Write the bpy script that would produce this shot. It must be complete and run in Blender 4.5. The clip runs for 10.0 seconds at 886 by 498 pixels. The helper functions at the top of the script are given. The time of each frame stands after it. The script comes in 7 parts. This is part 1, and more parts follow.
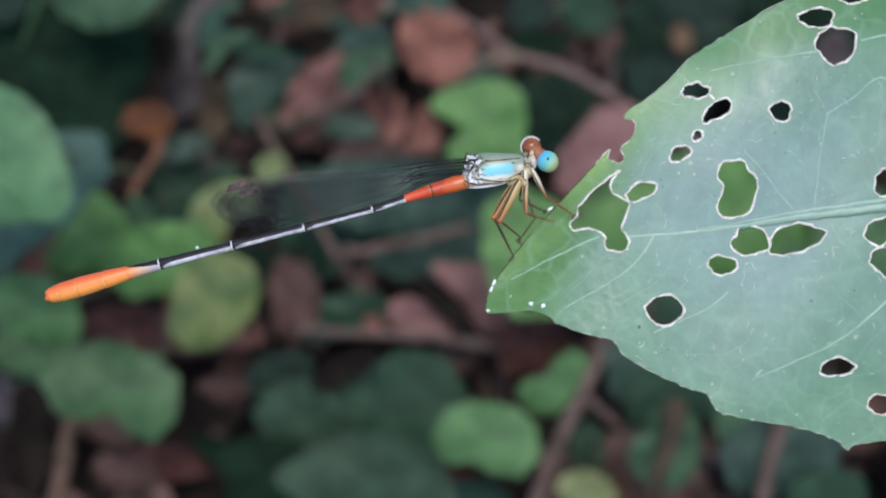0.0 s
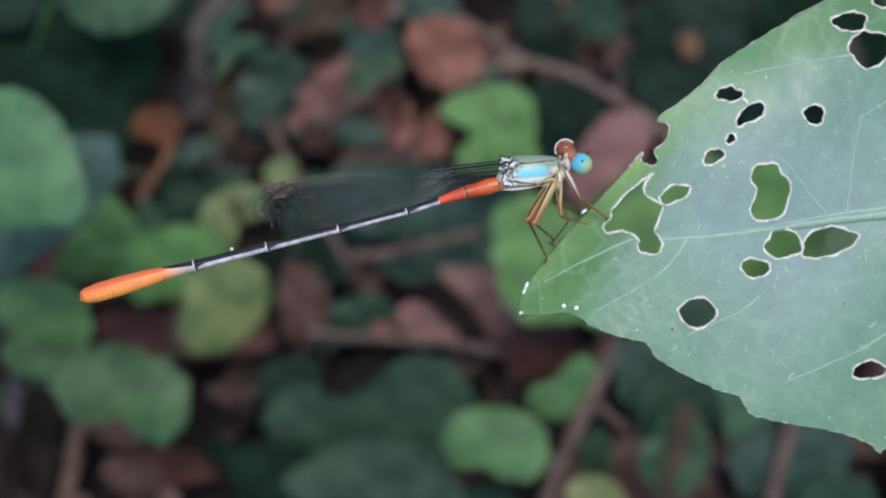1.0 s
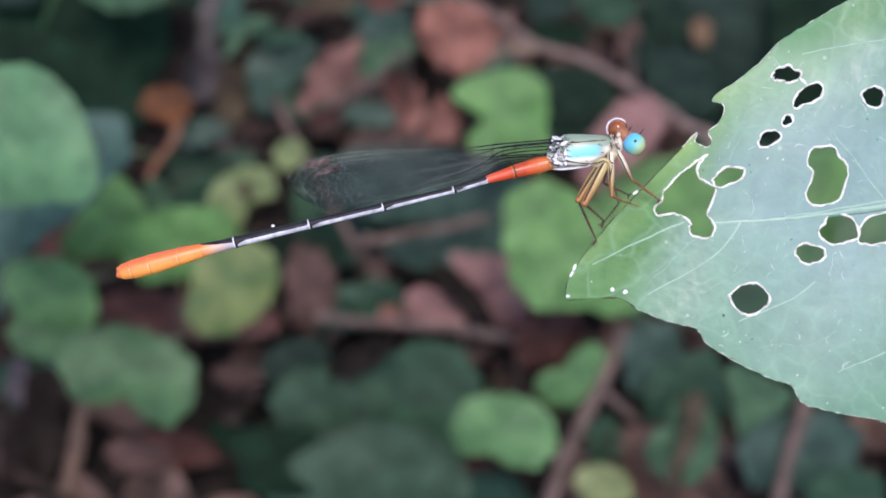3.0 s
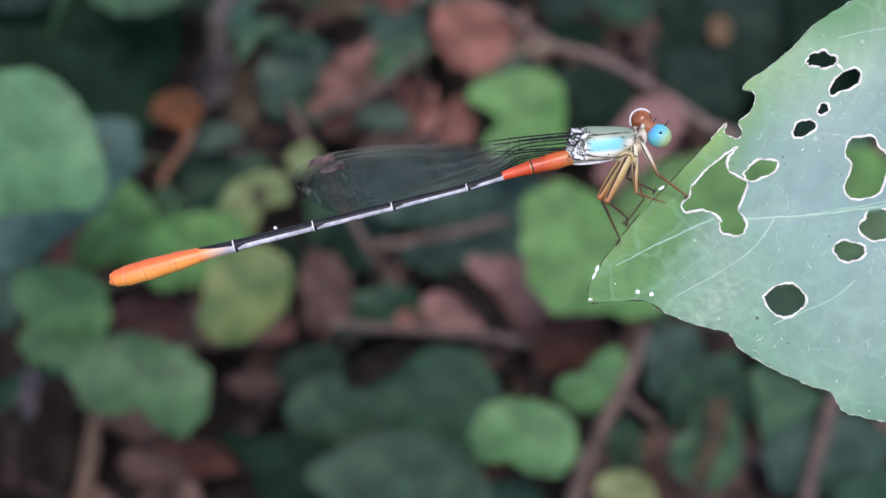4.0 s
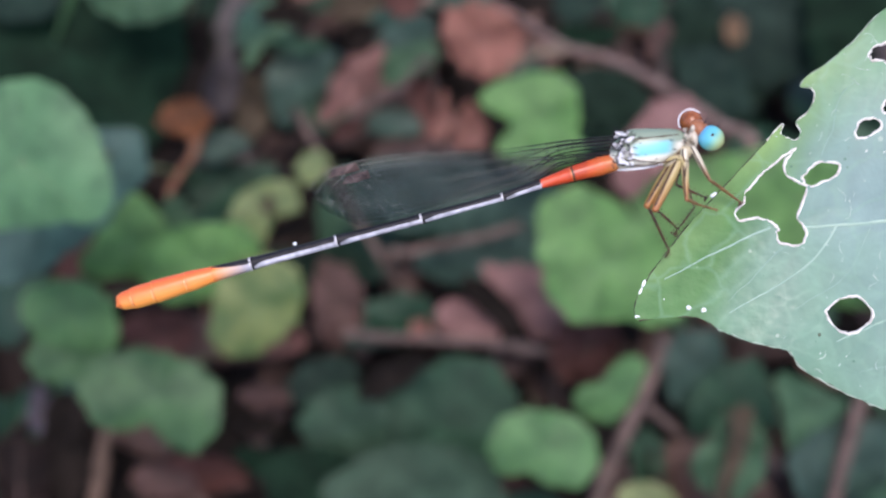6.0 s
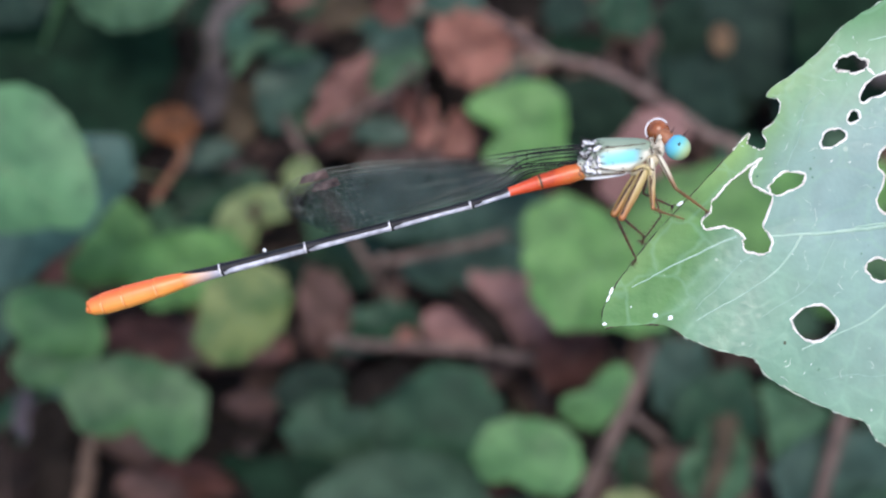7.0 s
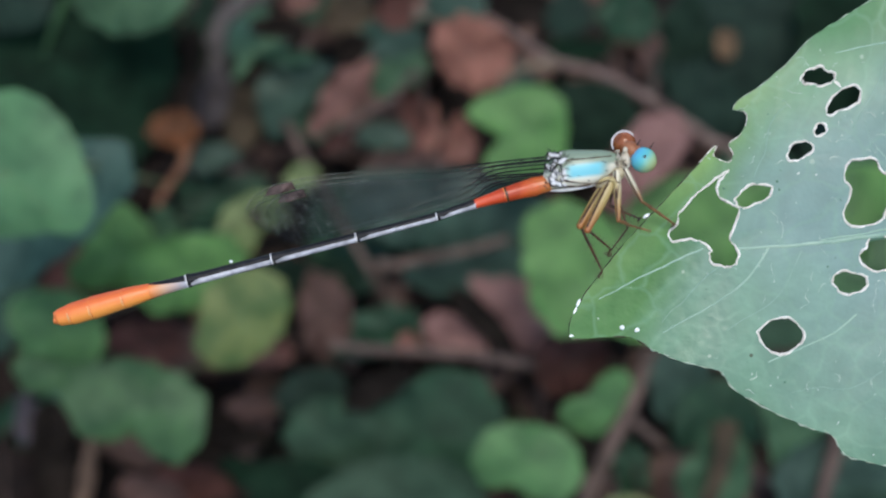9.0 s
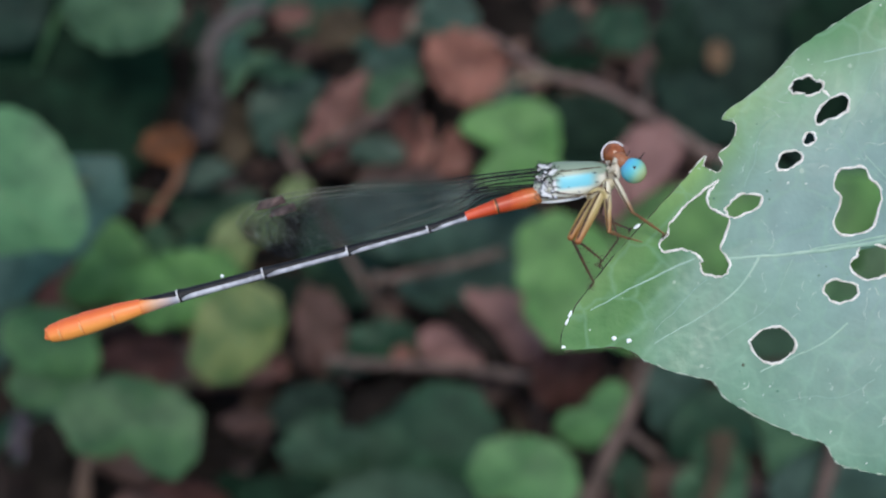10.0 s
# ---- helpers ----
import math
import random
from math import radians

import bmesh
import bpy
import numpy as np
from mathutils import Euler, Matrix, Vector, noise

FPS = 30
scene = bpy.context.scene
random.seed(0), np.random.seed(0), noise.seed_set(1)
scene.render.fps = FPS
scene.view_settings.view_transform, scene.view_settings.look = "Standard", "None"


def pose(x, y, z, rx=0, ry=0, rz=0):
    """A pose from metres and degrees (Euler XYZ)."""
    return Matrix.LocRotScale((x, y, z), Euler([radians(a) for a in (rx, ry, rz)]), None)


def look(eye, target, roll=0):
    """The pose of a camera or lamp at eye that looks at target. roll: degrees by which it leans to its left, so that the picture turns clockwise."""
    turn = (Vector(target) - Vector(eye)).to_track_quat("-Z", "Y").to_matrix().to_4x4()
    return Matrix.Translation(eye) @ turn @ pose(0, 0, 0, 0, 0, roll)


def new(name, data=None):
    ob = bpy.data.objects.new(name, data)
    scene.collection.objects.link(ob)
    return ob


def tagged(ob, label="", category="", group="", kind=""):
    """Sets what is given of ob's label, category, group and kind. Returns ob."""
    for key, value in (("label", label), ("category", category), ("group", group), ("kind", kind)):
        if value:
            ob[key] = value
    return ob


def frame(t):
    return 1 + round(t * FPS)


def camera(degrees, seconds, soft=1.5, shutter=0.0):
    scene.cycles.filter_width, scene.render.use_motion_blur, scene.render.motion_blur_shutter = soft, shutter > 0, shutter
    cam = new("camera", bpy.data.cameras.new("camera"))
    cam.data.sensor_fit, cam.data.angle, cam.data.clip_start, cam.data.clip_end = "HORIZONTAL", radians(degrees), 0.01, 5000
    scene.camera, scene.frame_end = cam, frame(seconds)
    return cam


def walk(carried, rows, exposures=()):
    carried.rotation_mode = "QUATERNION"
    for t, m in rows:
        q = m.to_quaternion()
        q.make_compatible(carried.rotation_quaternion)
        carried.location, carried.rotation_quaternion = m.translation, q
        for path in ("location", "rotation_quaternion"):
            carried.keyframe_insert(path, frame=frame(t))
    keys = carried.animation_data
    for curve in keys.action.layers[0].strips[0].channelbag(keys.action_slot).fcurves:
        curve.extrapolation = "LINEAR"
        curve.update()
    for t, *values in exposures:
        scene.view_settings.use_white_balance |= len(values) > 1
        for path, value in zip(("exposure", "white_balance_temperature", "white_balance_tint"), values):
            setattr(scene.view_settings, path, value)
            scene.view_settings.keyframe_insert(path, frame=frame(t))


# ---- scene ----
from mathutils import geometry

cam = camera(36.0, 10.0, soft=1.5)
cam.data.dof.use_dof = True
cam.data.dof.focus_distance = 0.0915
cam.data.dof.aperture_fstop = 34.0
walk(cam, [
    (0, pose(0.00292, -0.01054, 0.32071, 44.426, -0.731, -0.759)),
    (0.3, pose(0.00235, -0.01001, 0.32126, 44.647, -0.751, -0.533)),
    (0.5, pose(0.00152, -0.00976, 0.32149, 44.550, -0.689, -0.389)),
    (0.7, pose(0.00109, -0.01028, 0.32125, 44.422, -0.839, -0.335)),
    (1, pose(0.00045, -0.01087, 0.32063, 44.673, -0.849, -0.630)),
    (1.2, pose(0.00133, -0.01101, 0.32045, 44.670, -0.859, -0.498)),
    (1.5, pose(-0.00011, -0.01136, 0.31993, 44.495, -0.892, -0.175)),
    (1.7, pose(0.00006, -0.01154, 0.31966, 44.497, -0.700, 0.170)),
    (2, pose(0.00049, -0.01132, 0.31952, 44.699, -0.621, 0.462)),
    (2.2, pose(0.00084, -0.01114, 0.31910, 44.085, -0.993, 0.304)),
    (3.3, pose(-0.00510, -0.00888, 0.31725, 44.121, -1.471, -0.415)),
    (3.5, pose(-0.00580, -0.00879, 0.31466, 43.673, -1.254, -0.685)),
    (3.8, pose(-0.00348, -0.00685, 0.31390, 44.180, -0.744, -0.181)),
    (4, pose(-0.00270, -0.00523, 0.31381, 44.303, -0.589, -0.077)),
    (4.2, pose(-0.00149, -0.00472, 0.31248, 43.909, -0.704, -0.171)),
    (4.5, pose(-0.00084, -0.00229, 0.31008, 44.424, -0.714, -0.949)),
    (4.8, pose(-0.00058, -0.00113, 0.30862, 44.250, -0.136, -0.566)),
    (5, pose(-0.00095, 0.00002, 0.30832, 44.456, 0.132, -0.373)),
    (5.2, pose(-0.00274, 0.00091, 0.30950, 44.629, -0.067, -0.416)),
    (5.5, pose(-0.00403, 0.00146, 0.30863, 44.364, 0.045, -0.440)),
    (5.7, pose(-0.00429, 0.00102, 0.30909, 44.401, 0.211, -0.420)),
    (6.8, pose(-0.00325, -0.00075, 0.30907, 44.927, -0.156, -0.401)),
    (7, pose(-0.00280, -0.00028, 0.30949, 44.887, -0.236, -0.439)),
    (7.3, pose(-0.00363, -0.00103, 0.30934, 44.466, 0.186, -0.001)),
    (7.5, pose(-0.00331, -0.00076, 0.31041, 45.010, 0.099, -0.349)),
    (7.8, pose(-0.00330, 0.00039, 0.31133, 45.252, -0.005, -0.411)),
    (8, pose(-0.00308, -0.00016, 0.31063, 45.247, -0.202, -0.363)),
    (8.2, pose(-0.00267, -0.00068, 0.30922, 44.946, 0.136, -0.470)),
    (8.5, pose(-0.00259, -0.00034, 0.30964, 45.042, -0.017, -0.095)),
    (8.8, pose(-0.00045, -0.00003, 0.31043, 45.045, 0.033, -0.059)),
    (9, pose(0.00000, 0.00000, 0.30999, 45.002, 0.002, 0.002)),
    (9.2, pose(0.00015, 0.00017, 0.31002, 45.174, -0.185, -0.118)),
    (9.5, pose(0.00027, -0.00043, 0.30921, 45.264, -0.144, -0.200)),
    (9.8, pose(0.00103, 0.00011, 0.31008, 45.423, 0.266, -0.482)),
    (10, pose(0.00025, -0.00006, 0.30997, 45.565, 0.252, -0.535)),
], exposures=[(0.0, 0.53, 6500, 14), (0.5, 0.31, 6500, 13), (1.0, 0.44, 6500, 14), (1.5, 0.34, 6500, 14), (2.0, 0.4, 6500, 14), (3.3, 0.95, 6500, 23), (4.5, 0.62, 6500, 18), (5.5, 0.81, 6500, 24), (7.3, 0.9, 6500, 13), (7.9, 0.69, 6500, 9), (8.5, 0.45, 6500, 8), (10.0, 0.41, 6500, 9)])

# ---- light: open shade under a bright sky ----
world = bpy.data.worlds.new("sky")
scene.world = world
world.use_nodes = True
wn = world.node_tree.nodes
sky = wn.new("ShaderNodeTexSky")
sky.sky_type = "NISHITA"
sky.sun_disc = False
sky.sun_elevation = radians(58)
sky.sun_rotation = radians(174)
wn["Background"].inputs["Strength"].default_value = 0.15
world.node_tree.links.new(sky.outputs["Color"], wn["Background"].inputs["Color"])
sun = new("sun", bpy.data.lights.new("sun", "SUN"))
sun.data.energy = 1.5
sun.data.angle = radians(25)
sun.data.color = (1.0, 0.95, 0.88)
sun.matrix_world = look((0.08, -0.52, 1.6), (0, 0.2, 0))


# ---- materials ----
def mat(name, dark, light, scale=300.0, rough=0.5, bump=0.3, fine=5.0, spec=0.5, metal=0.0, through_light=0.0, by_object=False, coat=0.0):
    """Two scales of noise between two colours, with fine relief."""
    m = bpy.data.materials.new(name)
    m.use_nodes = True
    nt = m.node_tree
    b = nt.nodes["Principled BSDF"]
    tc = nt.nodes.new("ShaderNodeTexCoord")
    n1 = nt.nodes.new("ShaderNodeTexNoise")
    n1.inputs["Scale"].default_value = scale
    n1.inputs["Detail"].default_value = 4
    n2 = nt.nodes.new("ShaderNodeTexNoise")
    n2.inputs["Scale"].default_value = scale * fine
    n2.inputs["Detail"].default_value = 3
    add = nt.nodes.new("ShaderNodeMath")
    add.operation = "MULTIPLY_ADD"
    add.inputs[1].default_value = 0.35
    ramp = nt.nodes.new("ShaderNodeValToRGB")
    ramp.color_ramp.elements[0].position, ramp.color_ramp.elements[1].position = 0.48, 0.86
    ramp.color_ramp.elements[0].color, ramp.color_ramp.elements[1].color = (*dark, 1), (*light, 1)
    for n in (n1, n2):
        nt.links.new(tc.outputs["Object"], n.inputs["Vector"])
    nt.links.new(n2.outputs["Fac"], add.inputs[0])
    nt.links.new(n1.outputs["Fac"], add.inputs[2])
    fac = add.outputs[0]
    if by_object:
        info = nt.nodes.new("ShaderNodeNewGeometry")
        mix = nt.nodes.new("ShaderNodeMath")
        mix.operation = "MULTIPLY_ADD"
        mix.inputs[1].default_value = 0.7
        sub = nt.nodes.new("ShaderNodeMath")
        sub.operation = "SUBTRACT"
        sub.inputs[1].default_value = 0.42
        nt.links.new(info.outputs["Random Per Island"], mix.inputs[0])
        nt.links.new(fac, mix.inputs[2])
        nt.links.new(mix.outputs[0], sub.inputs[0])
        fac = sub.outputs[0]
    nt.links.new(fac, ramp.inputs["Fac"])
    nt.links.new(ramp.outputs["Color"], b.inputs["Base Color"])
    b.inputs["Roughness"].default_value = rough
    b.inputs["Specular IOR Level"].default_value = spec
    b.inputs["Metallic"].default_value = metal
    b.inputs["Coat Weight"].default_value = coat
    b.inputs["Coat Roughness"].default_value = 0.15
    if bump:
        bp = nt.nodes.new("ShaderNodeBump")
        bp.inputs["Strength"].default_value = bump
        bp.inputs["Distance"].default_value = 0.0002
        nt.links.new(n2.outputs["Fac"], bp.inputs["Height"])
        nt.links.new(bp.outputs["Normal"], b.inputs["Normal"])
    if through_light:
        out = nt.nodes["Material Output"]
        tl = nt.nodes.new("ShaderNodeBsdfTranslucent")
        mx = nt.nodes.new("ShaderNodeMixShader")
        mx.inputs[0].default_value = through_light
        nt.links.new(ramp.outputs["Color"], tl.inputs["Color"])
        nt.links.new(b.outputs[0], mx.inputs[1])
        nt.links.new(tl.outputs[0], mx.inputs[2])
        nt.links.new(mx.outputs[0], out.inputs[0])
    return m


def banded(name, stops, axis, lo, hi, rough=0.35, wobble=0.03, spec=0.5, scale=900.0):
    """Colours laid along one axis of the part, in metres from lo to hi, with an uneven border."""
    m = bpy.data.materials.new(name)
    m.use_nodes = True
    nt = m.node_tree
    b = nt.nodes["Principled BSDF"]
    tc = nt.nodes.new("ShaderNodeTexCoord")
    sep = nt.nodes.new("ShaderNodeSeparateXYZ")
    rng = nt.nodes.new("ShaderNodeMapRange")
    rng.inputs["From Min"].default_value, rng.inputs["From Max"].default_value = lo, hi
    noi = nt.nodes.new("ShaderNodeTexNoise")
    noi.inputs["Scale"].default_value = scale
    ma = nt.nodes.new("ShaderNodeMath")
    ma.operation = "MULTIPLY_ADD"
    ma.inputs[1].default_value = wobble * 2
    ramp = nt.nodes.new("ShaderNodeValToRGB")
    while len(ramp.color_ramp.elements) < len(stops):
        ramp.color_ramp.elements.new(0.5)
    for e, (p, c) in zip(ramp.color_ramp.elements, stops):
        e.position, e.color = p, (*c, 1)
    nt.links.new(tc.outputs["Object"], sep.inputs[0])
    nt.links.new(tc.outputs["Object"], noi.inputs["Vector"])
    nt.links.new(sep.outputs[axis], rng.inputs["Value"])
    nt.links.new(noi.outputs["Fac"], ma.inputs[0])
    nt.links.new(rng.outputs[0], ma.inputs[2])
    sub = nt.nodes.new("ShaderNodeMath")
    sub.operation = "SUBTRACT"
    sub.inputs[1].default_value = wobble
    nt.links.new(ma.outputs[0], sub.inputs[0])
    nt.links.new(sub.outputs[0], ramp.inputs["Fac"])
    nt.links.new(ramp.outputs["Color"], b.inputs["Base Color"])
    b.inputs["Roughness"].default_value = rough
    b.inputs["Specular IOR Level"].default_value = spec
    bp = nt.nodes.new("ShaderNodeBump")
    bp.inputs["Strength"].default_value = 0.25
    bp.inputs["Distance"].default_value = 0.00005
    nt.links.new(noi.outputs["Fac"], bp.inputs["Height"])
    nt.links.new(bp.outputs["Normal"], b.inputs["Normal"])
    return m


# Ground colour; on sheets in build_dry it stands for shade in gaps.
SOIL_AND_GAP = mat("soil", (0.0084, 0.00696, 0.006), (0.0384, 0.0294, 0.024), 60, 0.95, 0.8, spec=0.15)
LITTER = mat("litter", (0.0182, 0.01235, 0.0104), (0.182, 0.1144, 0.091), 90, 0.8, 0.5, by_object=True, spec=0.15)
UNDER = mat("undergrowth", (0.0189, 0.054, 0.03375), (0.0594, 0.1296, 0.0756), 60, 0.5, 0.3, by_object=True, through_light=0.2, spec=0.25)
GREEN = mat("leaf_green", (0.09561, 0.2347, 0.06954), (0.2417, 0.4954, 0.1571), 130, 0.5, 0.3, through_light=0.25)
GREEN_PATCHY = mat("leaf_yellowing_green", (0.08, 0.185, 0.06), (0.37, 0.42, 0.155), 90, 0.5, 0.3, through_light=0.25)
GREEN_PALE = mat("leaf_pale_green", (0.0988, 0.2444, 0.1165), (0.2049, 0.4368, 0.208), 130, 0.45, 0.3, through_light=0.2)
GREEN_LEAF = mat("leaf_fresh_green", (0.07823, 0.1999, 0.07388), (0.1994, 0.4229, 0.1571), 130, 0.5, 0.3, through_light=0.2)
GREEN_MID = mat("leaf_mid_green", (0.04677, 0.1245, 0.05281), (0.1259, 0.2727, 0.1101), 130, 0.5, 0.3, through_light=0.2)
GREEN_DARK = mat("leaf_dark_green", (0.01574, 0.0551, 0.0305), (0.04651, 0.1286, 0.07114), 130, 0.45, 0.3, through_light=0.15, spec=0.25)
# Deep green with the background's shade put into the colour.
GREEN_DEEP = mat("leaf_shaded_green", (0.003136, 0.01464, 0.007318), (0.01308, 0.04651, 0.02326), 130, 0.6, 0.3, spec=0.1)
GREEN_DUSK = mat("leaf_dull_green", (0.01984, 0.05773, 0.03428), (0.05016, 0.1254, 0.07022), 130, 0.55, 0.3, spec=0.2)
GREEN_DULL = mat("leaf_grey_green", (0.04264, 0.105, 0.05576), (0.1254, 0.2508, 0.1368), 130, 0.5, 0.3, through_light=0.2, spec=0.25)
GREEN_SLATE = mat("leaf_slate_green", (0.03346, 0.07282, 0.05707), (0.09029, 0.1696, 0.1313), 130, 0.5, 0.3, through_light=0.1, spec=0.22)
# Near-black green: deep shade painted as a leaf colour.
GREEN_SHADE = mat("leaf_painted_shade", (0.01181, 0.02755, 0.0187), (0.0301, 0.06293, 0.04104), 130, 0.7, 0.3, spec=0.12)
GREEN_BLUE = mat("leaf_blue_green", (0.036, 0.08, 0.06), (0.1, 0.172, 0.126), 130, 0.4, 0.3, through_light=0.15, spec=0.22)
YELLOW = mat("leaf_yellow_green", (0.1968, 0.2542, 0.0984), (0.4332, 0.4902, 0.2166), 130, 0.5, 0.3, through_light=0.25)
DRY_PINK = mat("dry_leaf_pink", (0.184, 0.0782, 0.0598), (0.483, 0.2415, 0.1898), 105, 0.7, 0.6, through_light=0.1, spec=0.2)
DRY_DULL = mat("dry_leaf_dull", (0.138, 0.0667, 0.0552), (0.3795, 0.2012, 0.1667), 105, 0.7, 0.6, spec=0.2)
DRY_SALMON = mat("dry_leaf_salmon", (0.2, 0.085, 0.064), (0.5, 0.24, 0.18), 100, 0.65, 0.6, through_light=0.1, spec=0.2)
DRY_MAUVE = mat("dry_leaf_mauve", (0.253, 0.1375, 0.1265), (0.462, 0.264, 0.2365), 120, 0.7, 0.6, spec=0.2)
DRY_BROWN = mat("dry_leaf_brown", (0.084, 0.036, 0.03), (0.228, 0.102, 0.084), 120, 0.7, 0.6, spec=0.2)
DRY_ORANGE = mat("dry_leaf_orange", (0.09, 0.04, 0.019), (0.26, 0.1, 0.042), 120, 0.6, 0.5, spec=0.2)
DRY_TAN = mat("dry_leaf_tan", (0.17, 0.105, 0.065), (0.34, 0.22, 0.125), 120, 0.7, 0.5, spec=0.2)
YELLOW_GREEN = mat("leaf_yellowing", (0.1394, 0.2132, 0.0738), (0.3762, 0.456, 0.1938), 130, 0.5, 0.3, through_light=0.25)
GREEN_BLUE2 = mat("leaf_dull_blue_green", (0.0375, 0.0975, 0.0775), (0.1, 0.2063, 0.1725), 130, 0.45, 0.3, through_light=0.1, spec=0.25)
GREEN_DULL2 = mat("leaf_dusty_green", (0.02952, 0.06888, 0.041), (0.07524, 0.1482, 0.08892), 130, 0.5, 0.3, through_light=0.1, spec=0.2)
# Blue-green taken down so that its colour carries the shade.
GREEN_SHADE2 = mat("leaf_painted_shade_blue", (0.01279, 0.03198, 0.02345), (0.0326, 0.07114, 0.05039), 130, 0.6, 0.3, spec=0.2)
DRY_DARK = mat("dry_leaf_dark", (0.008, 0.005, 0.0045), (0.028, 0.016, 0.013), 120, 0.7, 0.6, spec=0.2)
DRY_RED = mat("dry_leaf_red_brown", (0.0585, 0.0247, 0.0208), (0.169, 0.0754, 0.0624), 110, 0.7, 0.6, spec=0.2)
DRY_DULL2 = mat("dry_leaf_grey_brown", (0.0845, 0.052, 0.0442), (0.221, 0.13, 0.1105), 105, 0.7, 0.6, spec=0.2)
DRY_OLIVE = mat("dry_leaf_olive", (0.054, 0.0432, 0.0288), (0.144, 0.1104, 0.072), 110, 0.7, 0.6, spec=0.2)
DRY_GREY = mat("dry_leaf_mauve_grey", (0.06, 0.0504, 0.0504), (0.156, 0.132, 0.132), 110, 0.7, 0.6, spec=0.2)
STONE_GREY = mat("dry_leaf_lavender_grey", (0.06, 0.052, 0.062), (0.13, 0.115, 0.135), 110, 0.7, 0.6, spec=0.2)
DRY_ORANGE2 = mat("stalk_orange_brown", (0.15, 0.07, 0.04), (0.3, 0.15, 0.09), 150, 0.6, 0.5, spec=0.2)
BARK = mat("twig_bark", (0.06, 0.042, 0.035), (0.165, 0.115, 0.096), 200, 0.8, 0.7, spec=0.25)
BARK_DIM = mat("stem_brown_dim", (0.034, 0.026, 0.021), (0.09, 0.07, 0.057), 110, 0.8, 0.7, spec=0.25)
BARK_GREY = mat("stem_grey", (0.048, 0.041, 0.037), (0.12, 0.102, 0.094), 150, 0.8, 0.7, spec=0.25)
BARK_ROSE = mat("vine_bark", (0.1, 0.066, 0.056), (0.24, 0.165, 0.14), 200, 0.8, 0.7, spec=0.25)
BARK_PALE = mat("shoot_bark", (0.09, 0.072, 0.05), (0.2, 0.16, 0.11), 200, 0.8, 0.7, spec=0.25)
BARK_DIM2 = mat("twig_bark_dull", (0.06, 0.0432, 0.0384), (0.168, 0.12, 0.1032), 160, 0.8, 0.7, spec=0.25)
BARK_TAN = mat("stem_bark_tan", (0.06, 0.038, 0.026), (0.16, 0.105, 0.075), 160, 0.8, 0.7, spec=0.25)
STALK = mat("stalk_green", (0.08, 0.13, 0.05), (0.17, 0.2, 0.09), 200, 0.6, 0.4)
SCAR = mat("bitten_edge", (0.58, 0.54, 0.46), (0.9, 0.87, 0.8), 1500, 0.6, 0.6)
VEIN = mat("leaf_vein", (0.22, 0.36, 0.27), (0.33, 0.47, 0.37), 700, 0.4, 0.3)
SCRATCH = mat("leaf_scratch", (0.22, 0.32, 0.26), (0.5, 0.56, 0.48), 900, 0.4, 0.3)
GROOVE = mat("vein_groove", (0.045, 0.13, 0.075), (0.08, 0.18, 0.11), 700, 0.5, 0.3)
EDGE_DARK = mat("withered_edge", (0.02, 0.022, 0.012), (0.07, 0.06, 0.032), 1500, 0.6, 0.4)
VEIN_FINE = mat("fine_leaf_vein", (0.16, 0.285, 0.22), (0.23, 0.35, 0.285), 700, 0.4, 0.3)
SOFT_VEIN = mat("soft_vein", (0.08, 0.17, 0.07), (0.13, 0.23, 0.1), 300, 0.5, 0.3)
SPECK = mat("dry_speck", (0.42, 0.47, 0.42), (0.62, 0.66, 0.6), 900, 0.4, 0.2)
DROP = mat("dew", (0.8, 0.84, 0.84), (0.95, 0.97, 0.97), 900, 0.12, 0.0)


# ---- mesh helpers ----
def part(name, bm, materials, parent, label="", smooth=True):
    me = bpy.data.meshes.new(name)
    bm.normal_update()
    bm.to_mesh(me)
    bm.free()
    for m in materials if isinstance(materials, (list, tuple)) else (materials,):
        me.materials.append(m)
    if smooth:
        for p in me.polygons:
            p.use_smooth = True
        me.set_sharp_from_angle(angle=radians(55))
    ob = new(name, me)
    ob.parent = parent
    return tagged(ob, label)


def thing(name, m, label, category, group="", kind=""):
    ob = new(name)
    ob.empty_display_size = 0.005
    ob.matrix_basis = m
    return tagged(ob, label, category, group, kind)


def single(name, bm, material, m, label, category, group="", kind=""):
    ob = part(name, bm, material, None)
    ob.matrix_basis = m
    return tagged(ob, label, category, group, kind)


def curve_points(points, steps=6):
    """A smooth run (Catmull-Rom) through a few points."""
    p = [Vector(q) for q in points]
    p = [p[0] * 2 - p[1]] + p + [p[-1] * 2 - p[-2]]
    out = []
    for a, b, c, d in zip(p, p[1:], p[2:], p[3:]):
        for k in range(steps):
            t = k / steps
            out.append(0.5 * (2 * b + (c - a) * t + (2 * a - 5 * b + 4 * c - d) * t * t + (3 * b - a - 3 * c + d) * t ** 3))
    return out + [p[-2]]


